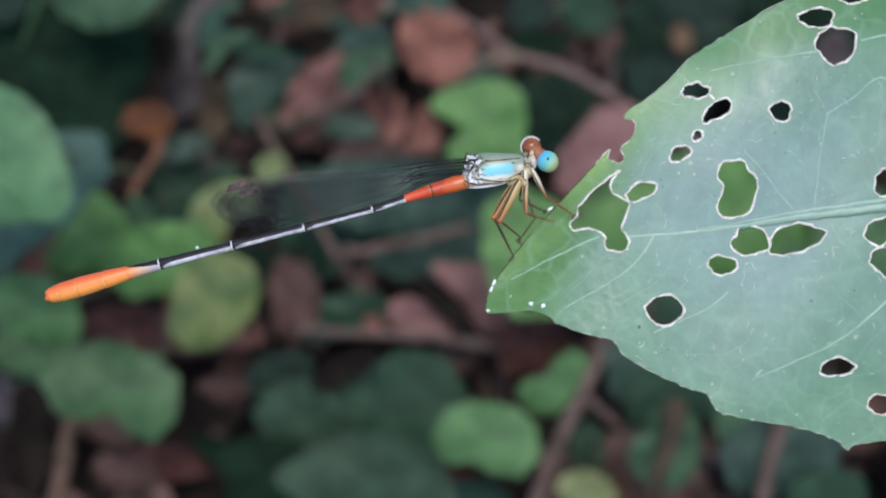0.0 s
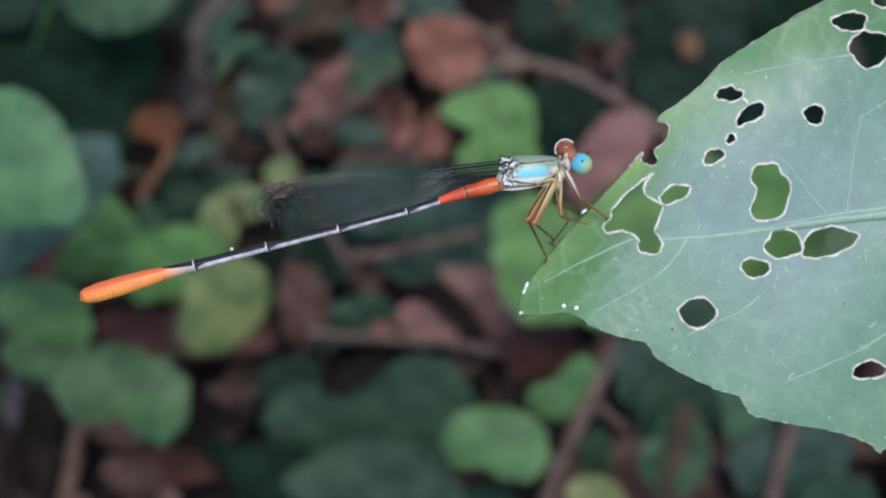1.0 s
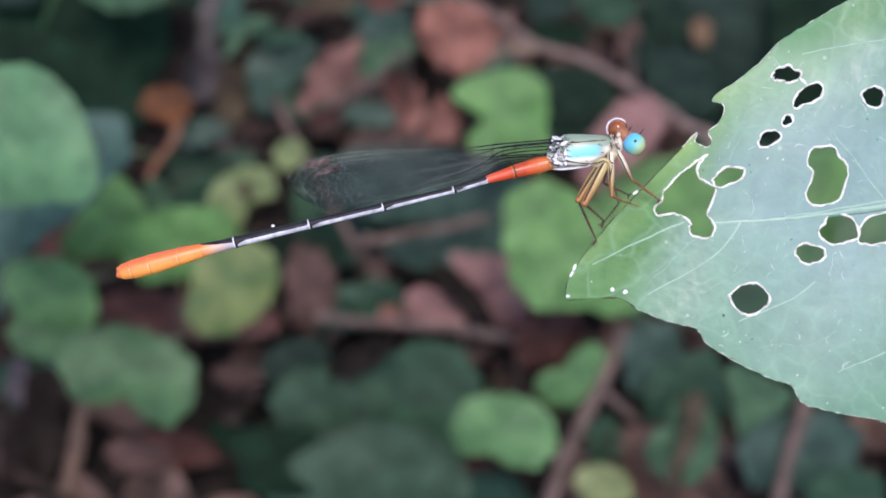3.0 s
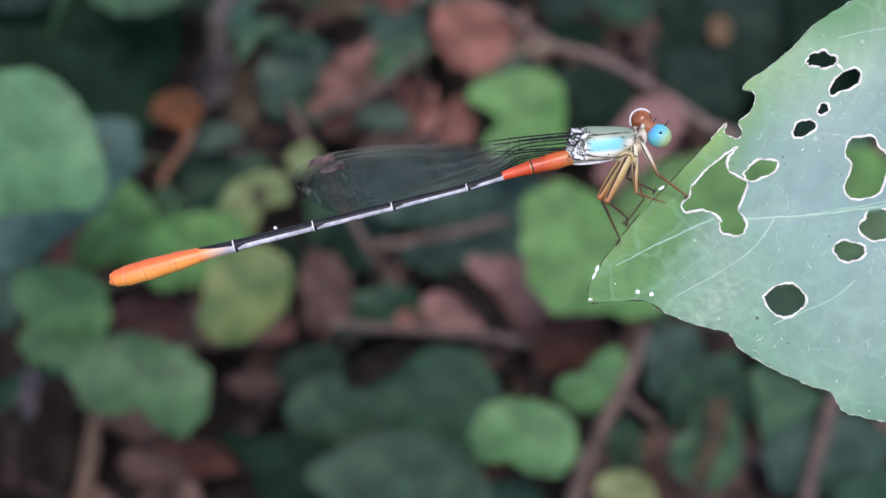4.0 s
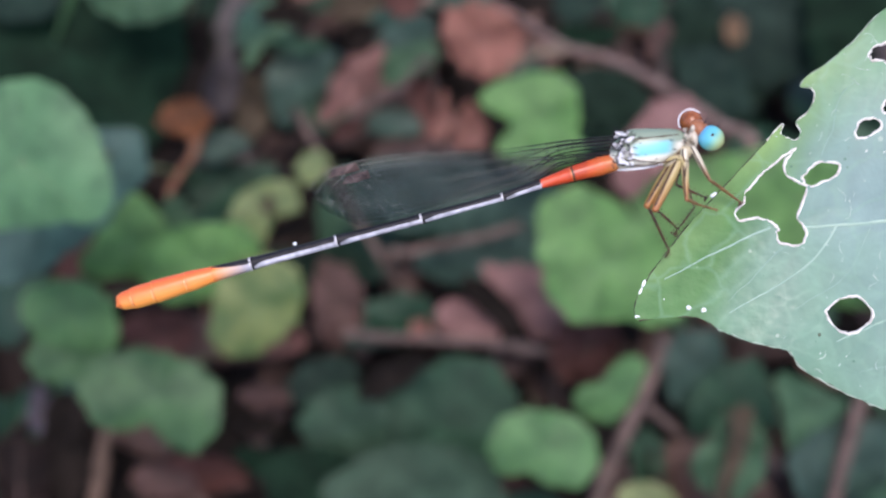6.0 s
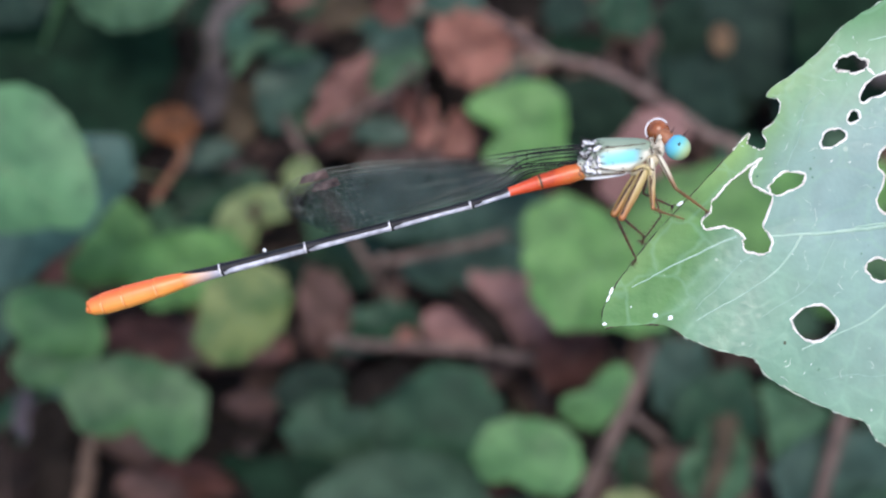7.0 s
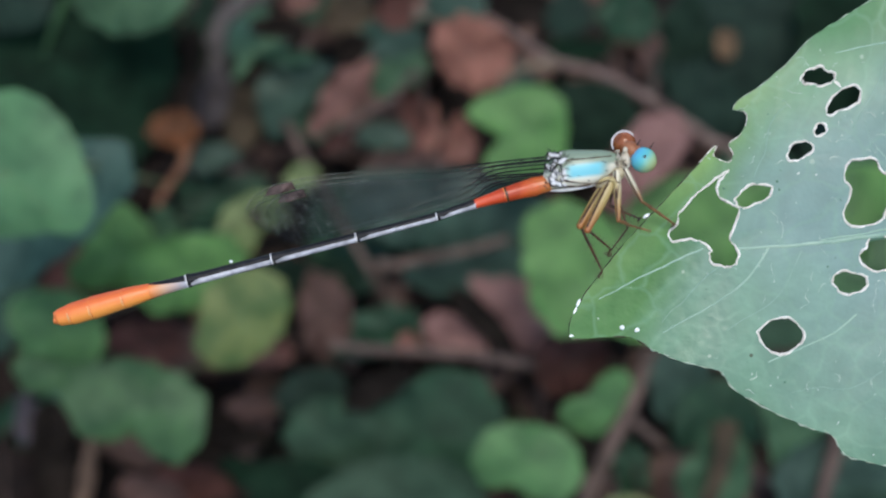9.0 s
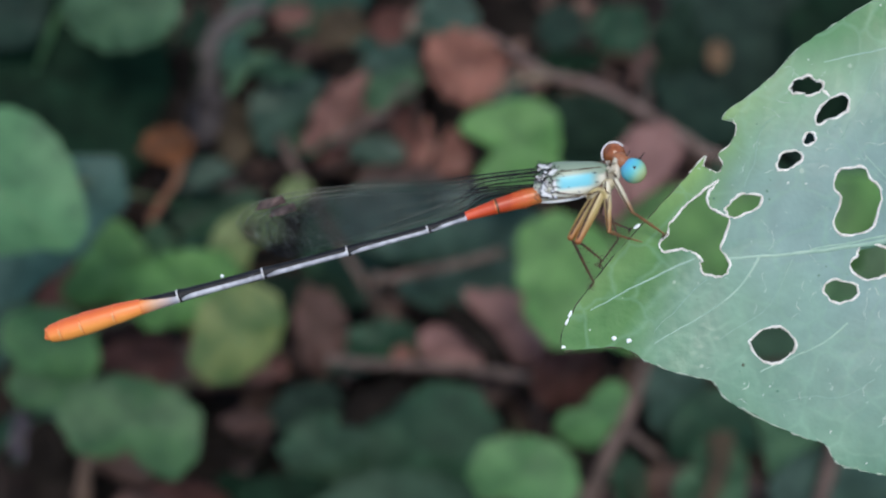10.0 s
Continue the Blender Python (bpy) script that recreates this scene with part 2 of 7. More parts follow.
def tube(bm, points, radii, n=8, up=(0, 0, 1), closed=False, caps=True, pick=None):
    """A tube along points; radii: one, or one a point. pick(angle, k): material index of a face."""
    pts = [Vector(p) for p in points]
    if not hasattr(radii, "__len__"):
        radii = [radii] * len(pts)
    rings = []
    for k, p in enumerate(pts):
        a = pts[(k - 1) % len(pts)] if (closed or k) else p
        b = pts[(k + 1) % len(pts)] if (closed or k < len(pts) - 1) else p
        d = (b - a).normalized()
        e2 = Vector(up) - d * d.dot(Vector(up))
        e2 = e2.normalized() if e2.length > 1e-6 else d.orthogonal().normalized()
        e1 = e2.cross(d)
        rings.append([bm.verts.new(p + radii[k] * (math.cos(t) * e1 + math.sin(t) * e2)) for t in (2 * math.pi * (j + 0.5) / n for j in range(n))])
    pairs = list(zip(rings, rings[1:])) + ([(rings[-1], rings[0])] if closed else [])
    for k, (r, s) in enumerate(pairs):
        for j in range(n):
            f = bm.faces.new((r[j], r[(j + 1) % n], s[(j + 1) % n], s[j]))
            if pick:
                f.material_index = pick(2 * math.pi * (j + 1) / n, k)
    if caps and not closed:
        for r in (rings[0][::-1], rings[-1]):
            f = bm.faces.new(r)
            if pick:
                f.material_index = pick(math.pi, 0)
    return bm


def ball(bm, centre, radii, m=None, u=20, v=14):
    made = bmesh.ops.create_uvsphere(bm, u_segments=u, v_segments=v, radius=1.0)["verts"]
    mm = Matrix.Translation(centre) @ (m or Matrix()) @ Matrix.Diagonal((*radii, 1))
    bmesh.ops.transform(bm, matrix=mm, verts=made)
    return made


def blade(bm, length, width, tip_notch=0.0, base_notch=0.15, point=0.0, cup=0.12, fold=0.1, wave=0.04, seed=0, rings=6, spokes=44, curl=0.0, sheet=0.00035, lobes=None):
    """A broad leaf round its middle, tip towards +y: an oval with a notch or point at the tip and a notch at the base."""
    rnd = random.Random(seed)
    ph = [rnd.uniform(0, 6.28) for _ in range(6)]
    if lobes:
        ring = [Vector((v, 0, 0)) for v in lobes]
        reach = [p.x for p in curve_points(ring[-2:] + ring + ring[:3], 8)][16:16 + 8 * len(lobes)]
    verts = [[bm.verts.new((0, 0, 0))]]
    for r in range(1, rings + 1):
        row = []
        for k in range(spokes):
            a = 2 * math.pi * k / spokes
            t = (a + math.pi) % (2 * math.pi) - math.pi
            b = a - math.pi
            f = 1 - tip_notch * math.exp(-(t / 0.3) ** 2) + point * math.exp(-abs(t) / 0.32) - base_notch * math.exp(-(b / 0.25) ** 2)
            f *= 1 + 0.03 * math.sin(3 * a + ph[0]) + 0.02 * math.sin(5 * a + ph[1]) + wave * 0.25 * math.sin(11 * a + ph[2])
            q = r / rings
            x, y = width / 2 * math.sin(a) * f * q, length / 2 * math.cos(a) * f * q
            if lobes:
                u = len(reach) * k / spokes
                f = reach[int(u)] + (reach[(int(u) + 1) % len(reach)] - reach[int(u)]) * (u % 1)
                f *= 1 + wave * 0.25 * math.sin(11 * a + ph[2]) + 0.012 * math.sin(17 * a + ph[5])
                x, y = width * f * math.sin(a) * q, length * f * math.cos(a) * q
            z = -cup * length * q * q + fold * abs(x) + wave * length * q * math.sin(2 * a + ph[3]) * 0.5 + wave * length * q * q * math.sin(5 * a + ph[4]) * 0.35
            if curl:
                ang = curl * x / (width / 2)
                x, z = width / 2 * math.sin(ang) / max(abs(curl), 0.3), z + width / 2 * (1 - math.cos(ang)) / max(abs(curl), 0.3)
            row.append(bm.verts.new((x, y, z)))
        verts.append(row)
    faces = []
    for k in range(spokes):
        j = (k + 1) % spokes
        faces.append(bm.faces.new((verts[0][0], verts[1][j], verts[1][k])))
        for r in range(1, rings):
            faces.append(bm.faces.new((verts[r][k], verts[r][j], verts[r + 1][j], verts[r + 1][k])))
    if sheet:
        bmesh.ops.solidify(bm, geom=faces, thickness=sheet)
    return bm


def facing(place, spin=0.0, rx=0.0, ry=0.0):
    """A pose that faces back and up along the slope of the view, turned by spin, tilted by rx and ry."""
    return Matrix.Translation(place) @ pose(0, 0, 0, 45 + rx, 0, 0) @ pose(0, 0, 0, 0, ry, 0) @ pose(0, 0, 0, 0, 0, spin)


# ---- ground ----
def build_ground():
    bm = bmesh.new()
    n = 130
    at = [0.75 * s + 260 * s ** 11 for s in (2 * k / n - 1 for k in range(n + 1))]
    grid = []
    for x in at:
        row = []
        for y in at:
            near = math.exp(-((x * x + y * y) / 1.0))
            z = near * (0.010 * noise.noise((x * 14, y * 14, 0)) + 0.005 * noise.noise((x * 45, y * 45, 3)))
            row.append(bm.verts.new((x, y + 0.3, z - 0.012)))
        grid.append(row)
    for i in range(n):
        for j in range(n):
            bm.faces.new((grid[i][j], grid[i + 1][j], grid[i + 1][j + 1], grid[i][j + 1]))
    single("ground", bm, SOIL_AND_GAP, Matrix(), "dark damp soil under leaf litter", "ground", kind="structure")


def build_litter():
    rnd = random.Random(5)
    bm = bmesh.new()
    for k in range(900):
        one = bmesh.new()
        s = rnd.uniform(0.008, 0.026)
        blade(one, s * 1.5, s, 0, 0.1, 0.3, rnd.uniform(-0.3, 0.4), 0.2, 0.12, k, 3, 16, rnd.uniform(-1.4, 1.4), 0)
        place = Matrix.Translation((rnd.uniform(-0.3, 0.32), rnd.uniform(0.08, 0.66), rnd.uniform(0.0, 0.012)))
        one.transform(place @ pose(0, 0, 0, rnd.uniform(-35, 45), rnd.uniform(-35, 35), rnd.uniform(0, 360)))
        tmp = bpy.data.meshes.new("tmp")
        one.to_mesh(tmp)
        one.free()
        bm.from_mesh(tmp)
        bpy.data.meshes.remove(tmp)
    for k in range(170):
        x, y, a = rnd.uniform(-0.26, 0.28), rnd.uniform(0.1, 0.6), rnd.uniform(0, 3.14)
        size = rnd.uniform(0.01, 0.05)
        run = [(x + (t - 0.5) * size * math.cos(a) + 0.002 * math.sin(5 * t + k), y + (t - 0.5) * size * math.sin(a), 0.008 + 0.012 * math.sin(k) ** 2 + 0.01 * (t - 0.5) * math.cos(k)) for t in (0, 0.25, 0.5, 0.75, 1)]
        tube(bm, run, rnd.uniform(0.0004, 0.0013), 5)
    single("leaf_litter", bm, LITTER, Matrix(), "brown curled dead leaves lying on dark soil", "leaf litter", kind="stuff")
    bm = bmesh.new()
    for k in range(150):
        one = bmesh.new()
        s = rnd.uniform(0.016, 0.032)
        blade(one, s * 1.15, s, 0, 0.15, 0.15, 0.15, 0.15, 0.06, k, 3, 18, 0, 0)
        x, y, z = rnd.uniform(-0.28, 0.3), rnd.uniform(0.1, 0.66), rnd.uniform(0.006, 0.03)
        if (Vector((x, y)) - Vector((0.0086, 0.2636, 0.0097)).xy).length < 0.02:
            x -= 0.03
        one.transform(Matrix.Translation((x, y, z)) @ pose(0, 0, 0, rnd.uniform(-10, 50), rnd.uniform(-30, 30), rnd.uniform(0, 360)))
        tube(one, curve_points([(x, y, z), (x + 0.004, y + 0.006, z * 0.5), (x + 0.006, y + 0.012, -0.012)], 3), 0.0006, 4)
        tmp = bpy.data.meshes.new("tmp")
        one.to_mesh(tmp)
        one.free()
        bm.from_mesh(tmp)
        bpy.data.meshes.remove(tmp)
    single("undergrowth", bm, UNDER, Matrix(), "low dark green seedlings among dead leaves", "undergrowth", kind="stuff")


# ---- plants behind ----
DULL_SET = {GREEN_SHADE, GREEN_DEEP, GREEN_DARK, GREEN_DUSK, GREEN_SLATE, GREEN_BLUE, GREEN_BLUE2, GREEN_SHADE2, GREEN_DULL2}


def petiole(plant, base, material):
    """A thin stalk from the back of a leaf down to the soil."""
    inv = plant.matrix_basis.inverted()
    fall = base.z + 0.014
    run = curve_points([base, base + Vector((0.001, 0.48 * fall, -0.48 * fall)), base + Vector((0.002, fall, -fall))], 5)
    part("petiole", tube(bmesh.new(), [inv @ p for p in run], [0.0005 + 0.0005 * k / 10 for k in range(11)], 6), GREEN_DEEP if material in DULL_SET else STALK, plant)


def leaf_on(plant, place, length, width, spin, material, rx=0.0, ry=0.0, label="", **shape):
    """A leaf with its midrib and stalk, parts of a plant."""
    m = facing(place, spin, rx, ry)
    inv = plant.matrix_basis.inverted()
    bm = blade(bmesh.new(), length, width, **shape)
    ob = part("leaf", bm, material, plant, label)
    ob.matrix_basis = inv @ m
    vb = bmesh.new()
    cup, fold = shape.get("cup", 0.12), shape.get("fold", 0.1)
    reach = 0.46 * (1 - shape.get("tip_notch", 0.0) * 0.9)
    low = 0.46 * (1 - shape.get("base_notch", 0.15))
    run = [(0, length * s, -cup * length * (2 * s) ** 2 - 0.0001) for s in (-low, -low / 2, 0, reach / 2, reach)]
    tube(vb, run, [width * w for w in (0.010, 0.009, 0.008, 0.006, 0.003)], 6)
    part("midrib", vb, material if material in DULL_SET else SOFT_VEIN, ob)
    petiole(plant, m @ Vector((0, -length * 0.3, -cup * length * 0.4 - 0.0006)), material)
    return ob


def lobed_on(plant, place, unit, lobes, material, rx=0.0, ry=0.0, label="", stalk=0, **shape):
    """A leaf whose outline is given by its reach all round, in units, clockwise from its top; stalk: the angle from which its veins spread."""
    m = facing(place, 0, rx, ry)
    inv = plant.matrix_basis.inverted()
    shape = {"cup": 0.1, "fold": 0.08, "wave": 0.11, "spokes": 80} | shape
    ob = part("leaf", blade(bmesh.new(), unit, unit, lobes=lobes, **shape), material, plant, label)
    ob.matrix_basis = inv @ m

    def along(a, f):
        k = (a % 360) / 360 * len(lobes)
        reach = lobes[int(k) % len(lobes)] * (1 - k % 1) + lobes[(int(k) + 1) % len(lobes)] * (k % 1)
        c = Vector((math.sin(radians(a)), math.cos(radians(a)), 0)) * reach * unit * f
        return Vector((c.x, c.y, shape["fold"] * abs(c.x) - shape["cup"] * unit * f * f - 0.0001))

    for turn in (180, 130, 230, 160, 200):
        vb = bmesh.new()
        tube(vb, [along(stalk, 0.7)] + [along(stalk + turn, f) * 1.0 for f in (0.0, 0.3, 0.6, 0.85)], [unit * w for w in (0.014, 0.013, 0.011, 0.008, 0.004)], 5)
        part("vein", vb, material if material in DULL_SET else SOFT_VEIN, ob)
    petiole(plant, m @ along(stalk, 0.3) - Vector((0, -0.0004, 0.0004)), material)
    return ob


def plant_at(x, y, label):
    return thing("creeping_plant", pose(x, y, -0.012), label, "plant", "creeping plants")


def build_plants():
    seed = iter(range(100, 400))

    p = plant_at(-0.1062, 0.2400, "low creeper with round two-lobed green leaves above dead litter")
    lobed_on(p, (-0.0705, 0.1973, 0.0609), 0.0131, [0.83, 0.80, 0.83, 0.95, 1.09, 1.21, 1.23, 1.27, 1.22, 0.92, 0.59, 0.51, 0.73, 0.98, 1.14, 1.28, 1.31, 1.17, 1.02, 0.91], GREEN_MID, -4, 4, "two-lobed mid-green leaf", seed=next(seed))
    lobed_on(p, (-0.0935, 0.2207, 0.0628), 0.0103, [0.87, 0.89, 0.91, 0.95, 1.01, 1.04, 1.13, 1.25, 1.11, 0.93, 0.84, 0.81, 0.83, 0.96, 1.00, 1.12, 1.25, 1.16, 0.99, 0.94], GREEN_LEAF, 6, 5, "mid-green two-lobed leaf", seed=next(seed))
    lobed_on(p, (-0.0958, 0.2178, 0.0514), 0.0085, [0.80, 0.83, 0.95, 1.21, 1.19, 1.28, 1.08, 1.01, 0.90, 0.81, 0.81, 0.84, 0.92, 1.14, 1.20, 1.26, 1.16, 0.97, 0.83, 0.79], GREEN_MID, -6, -4, "mid-green leaf", seed=next(seed))
    lobed_on(p, (-0.0826, 0.2440, 0.0649), 0.0108, [1.18, 1.09, 0.98, 0.92, 0.94, 1.10, 1.13, 0.99, 0.96, 0.92, 0.87, 0.92, 1.08, 1.30, 1.18, 0.85, 0.75, 0.74, 0.86, 1.22], GREEN, 4, 6, "mid-green leaf", seed=next(seed))
    lobed_on(p, (-0.0643, 0.2355, 0.0665), 0.0118, [0.79, 0.84, 1.00, 1.26, 1.41, 1.21, 0.95, 0.83, 0.80, 0.83, 0.83, 0.92, 1.10, 1.21, 1.26, 1.20, 1.09, 0.90, 0.80, 0.79], GREEN, 4, -6, "light green leaf", seed=next(seed))
    lobed_on(p, (-0.0485, 0.2207, 0.0661), 0.0117, [1.01, 1.09, 1.12, 1.11, 1.06, 0.95, 0.92, 0.86, 0.88, 0.92, 1.03, 1.14, 1.17, 1.18, 0.96, 0.88, 0.86, 0.92, 0.94, 1.00], GREEN_PATCHY, 6, 8, "green leaf with yellowing patches", wave=0.1, seed=next(seed))
    lobed_on(p, (-0.0499, 0.2529, 0.0671), 0.0079, [0.92, 1.04, 1.18, 1.40, 1.26, 1.27, 0.61, 0.54, 0.54, 0.79, 1.09, 1.25, 1.20, 1.28, 1.15, 0.99, 0.93, 0.84, 0.84, 0.85], YELLOW_GREEN, 0, 6, "small yellowing leaf", wave=0.12, seed=next(seed))
    lobed_on(p, (-0.0380, 0.2718, 0.0649), 0.0045, [0.98, 1.13, 1.06, 1.09, 1.17, 0.96, 0.88, 0.90, 0.94, 0.90, 0.95, 1.13, 1.12, 1.02, 1.04, 1.08, 0.92, 0.88, 0.93, 0.91], YELLOW_GREEN, -5, 8, "small yellowing leaf", wave=0.12, seed=next(seed))
    lobed_on(p, (-0.0721, 0.2535, 0.0646), 0.0045, [1.24, 1.01, 0.92, 0.86, 0.90, 1.04, 0.94, 0.92, 0.98, 1.19, 1.13, 1.16, 1.10, 0.87, 0.78, 0.78, 0.86, 1.07, 1.07, 1.18], GREEN_DULL, 4, 4, "small dull green leaf", seed=next(seed))

    p = plant_at(0.0281, 0.2633, "creeper with fresh light green two-lobed leaves")
    lobed_on(p, (0.0212, 0.2688, 0.0837), 0.0124, [0.97, 1.02, 1.06, 1.01, 0.93, 0.89, 0.91, 1.18, 1.17, 1.03, 0.96, 0.99, 1.05, 1.11, 0.58, 0.68, 1.26, 1.21, 1.03, 0.96], GREEN, 0, 4, "light green two-lobed leaf", seed=next(seed))
    lobed_on(p, (0.0359, 0.2252, 0.0758), 0.0169, [0.94, 0.80, 0.77, 0.83, 0.90, 1.04, 1.21, 1.32, 1.11, 0.88, 0.82, 0.91, 0.97, 0.96, 0.96, 0.96, 1.07, 1.21, 1.25, 1.10], GREEN, -3, 4, "light green two-lobed leaf", seed=next(seed))
    lobed_on(p, (0.0205, 0.1940, 0.0446), 0.0109, [0.82, 0.83, 0.88, 1.00, 1.08, 1.17, 1.23, 1.20, 1.09, 0.90, 0.79, 0.69, 0.67, 1.02, 1.21, 1.25, 1.21, 1.12, 1.01, 0.86], GREEN_LEAF, -4, 3, "light green two-lobed leaf", seed=next(seed))
    lobed_on(p, (0.0385, 0.2127, 0.0423), 0.0073, [0.86, 1.20, 1.56, 1.41, 1.06, 0.84, 0.76, 0.76, 0.83, 0.93, 1.14, 1.19, 1.24, 1.31, 1.35, 1.21, 0.77, 0.50, 0.49, 0.59], GREEN_LEAF, 8, -6, "light green heart-shaped leaf", seed=next(seed))
    lobed_on(p, (0.0458, 0.1869, 0.0307), 0.0065, [0.90, 0.85, 0.88, 1.02, 1.05, 1.09, 1.26, 1.04, 0.92, 0.91, 0.98, 1.02, 0.89, 0.87, 0.93, 1.12, 1.20, 1.15, 1.01, 0.91], YELLOW, 0, 0, "bright yellow-green young leaf", seed=next(seed))
    lobed_on(p, (0.0743, 0.2599, 0.0586), 0.0210, [0.74, 0.83, 0.97, 1.16, 1.23, 1.22, 1.16, 1.07, 0.94, 0.82, 0.78, 0.80, 0.89, 1.03, 1.21, 1.34, 1.27, 0.97, 0.82, 0.74], GREEN, 0, 4, "light green leaf", seed=next(seed))

    p = plant_at(-0.1493, 0.2856, "broad-leaved plant with large smooth green leaves")
    lobed_on(p, (-0.0777, 0.1800, 0.1494), 0.0146, [0.99, 1.00, 0.97, 0.96, 0.97, 1.02, 1.16, 1.21, 0.93, 0.83, 0.82, 0.88, 1.05, 1.08, 1.10, 1.05, 1.03, 0.99, 0.98, 0.98], GREEN_PALE, 4, -4, "large smooth pale green leaf", cup=0.15, wave=0.02, seed=next(seed))
    lobed_on(p, (-0.0896, 0.2193, 0.1037), 0.0167, [0.79, 0.93, 1.17, 1.41, 1.34, 0.95, 0.84, 0.75, 0.72, 0.76, 0.90, 1.18, 1.35, 1.19, 1.06, 1.04, 1.13, 0.93, 0.79, 0.76], GREEN_BLUE2, -6, 8, "blue-green leaf under a paler one", seed=next(seed))
    # Shade is painted into this leaf's deep green.
    lobed_on(p, (-0.1010, 0.2900, 0.0893), 0.0295, [0.89, 0.89, 1.00, 1.04, 1.07, 1.00, 0.98, 1.01, 1.18, 1.07, 0.91, 0.86, 0.88, 1.01, 1.04, 0.99, 1.04, 1.22, 1.02, 0.91], GREEN_DEEP, -5, 6, "large dark green leaf, its shade put into the colour", seed=next(seed))
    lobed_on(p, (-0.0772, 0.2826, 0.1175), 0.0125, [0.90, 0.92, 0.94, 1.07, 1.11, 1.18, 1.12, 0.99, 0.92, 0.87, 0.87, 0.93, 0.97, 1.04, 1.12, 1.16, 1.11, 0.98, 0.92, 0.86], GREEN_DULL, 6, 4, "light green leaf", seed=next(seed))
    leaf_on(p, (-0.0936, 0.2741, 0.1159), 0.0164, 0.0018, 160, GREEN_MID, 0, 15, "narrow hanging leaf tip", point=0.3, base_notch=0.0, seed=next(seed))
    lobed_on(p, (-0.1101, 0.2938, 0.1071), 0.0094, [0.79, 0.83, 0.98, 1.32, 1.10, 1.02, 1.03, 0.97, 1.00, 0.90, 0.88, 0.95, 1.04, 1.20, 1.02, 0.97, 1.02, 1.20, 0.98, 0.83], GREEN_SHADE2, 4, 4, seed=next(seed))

    p = plant_at(-0.0557, 0.3324, "tangled creeper with small green leaves in shade")
    lobed_on(p, (-0.0437, 0.3038, 0.0684), 0.0097, [0.96, 1.03, 1.25, 1.31, 1.11, 0.93, 0.78, 0.72, 0.74, 0.83, 1.08, 1.43, 1.24, 1.05, 0.97, 0.93, 0.96, 0.94, 0.87, 0.90], GREEN_BLUE, 6, 6, "blue-green leaf", wave=0.1, seed=next(seed))
    lobed_on(p, (-0.0433, 0.3054, 0.0800), 0.0044, [0.59, 0.61, 0.69, 0.89, 1.39, 1.92, 1.44, 1.02, 0.72, 0.61, 0.57, 0.60, 0.69, 0.94, 1.52, 1.80, 1.44, 1.13, 0.79, 0.65], GREEN_DARK, -20, 0, "dark green folded leaf", seed=next(seed))
    lobed_on(p, (-0.0516, 0.3008, 0.0838), 0.0034, [1.02, 1.27, 1.92, 2.35, 1.71, 0.21, 0.18, 0.17, 0.18, 0.21, 0.30, 0.56, 2.50, 2.06, 1.33, 0.93, 0.77, 0.72, 0.74, 0.85], GREEN_DULL, 0, 6, "mid-green leaf", wave=0.1, seed=next(seed))
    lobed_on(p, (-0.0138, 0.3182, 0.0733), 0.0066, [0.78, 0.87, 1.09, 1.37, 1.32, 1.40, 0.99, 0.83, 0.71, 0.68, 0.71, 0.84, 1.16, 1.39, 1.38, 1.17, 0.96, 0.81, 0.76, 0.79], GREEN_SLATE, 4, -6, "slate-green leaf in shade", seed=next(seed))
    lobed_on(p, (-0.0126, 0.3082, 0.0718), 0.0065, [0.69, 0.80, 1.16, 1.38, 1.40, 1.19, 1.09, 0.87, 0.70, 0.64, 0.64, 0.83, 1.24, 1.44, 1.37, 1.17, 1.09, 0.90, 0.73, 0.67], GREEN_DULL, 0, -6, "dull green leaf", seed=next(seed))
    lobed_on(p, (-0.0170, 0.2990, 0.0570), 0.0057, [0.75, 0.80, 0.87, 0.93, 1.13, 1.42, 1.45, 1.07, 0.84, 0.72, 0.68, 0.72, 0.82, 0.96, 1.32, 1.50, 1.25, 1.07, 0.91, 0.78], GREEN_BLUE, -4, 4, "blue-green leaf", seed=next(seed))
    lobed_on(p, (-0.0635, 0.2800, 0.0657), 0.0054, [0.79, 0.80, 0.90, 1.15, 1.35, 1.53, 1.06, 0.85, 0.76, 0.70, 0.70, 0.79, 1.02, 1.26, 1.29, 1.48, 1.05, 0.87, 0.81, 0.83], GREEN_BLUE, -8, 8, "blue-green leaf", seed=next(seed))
    lobed_on(p, (-0.0638, 0.2834, 0.0479), 0.0089, [0.65, 0.72, 0.87, 1.20, 1.73, 1.28, 0.71, 0.68, 0.71, 0.84, 0.86, 0.95, 1.16, 1.24, 1.36, 1.33, 1.42, 0.91, 0.72, 0.65], GREEN_DARK, 0, 8, "dark green leaf, shade put into its colour", seed=next(seed))
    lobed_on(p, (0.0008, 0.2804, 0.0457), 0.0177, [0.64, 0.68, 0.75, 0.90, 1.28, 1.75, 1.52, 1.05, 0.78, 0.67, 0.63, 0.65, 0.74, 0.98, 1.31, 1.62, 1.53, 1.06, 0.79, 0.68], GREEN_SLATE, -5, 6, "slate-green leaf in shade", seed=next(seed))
    lobed_on(p, (0.0003, 0.2829, 0.0341), 0.0095, [0.72, 0.71, 0.78, 0.96, 1.44, 1.77, 1.31, 0.85, 0.67, 0.60, 0.59, 0.64, 0.79, 1.17, 1.55, 1.54, 1.42, 0.97, 0.79, 0.73], GREEN_DARK, 4, 6, "dark green leaf, shade put into its colour", seed=next(seed))
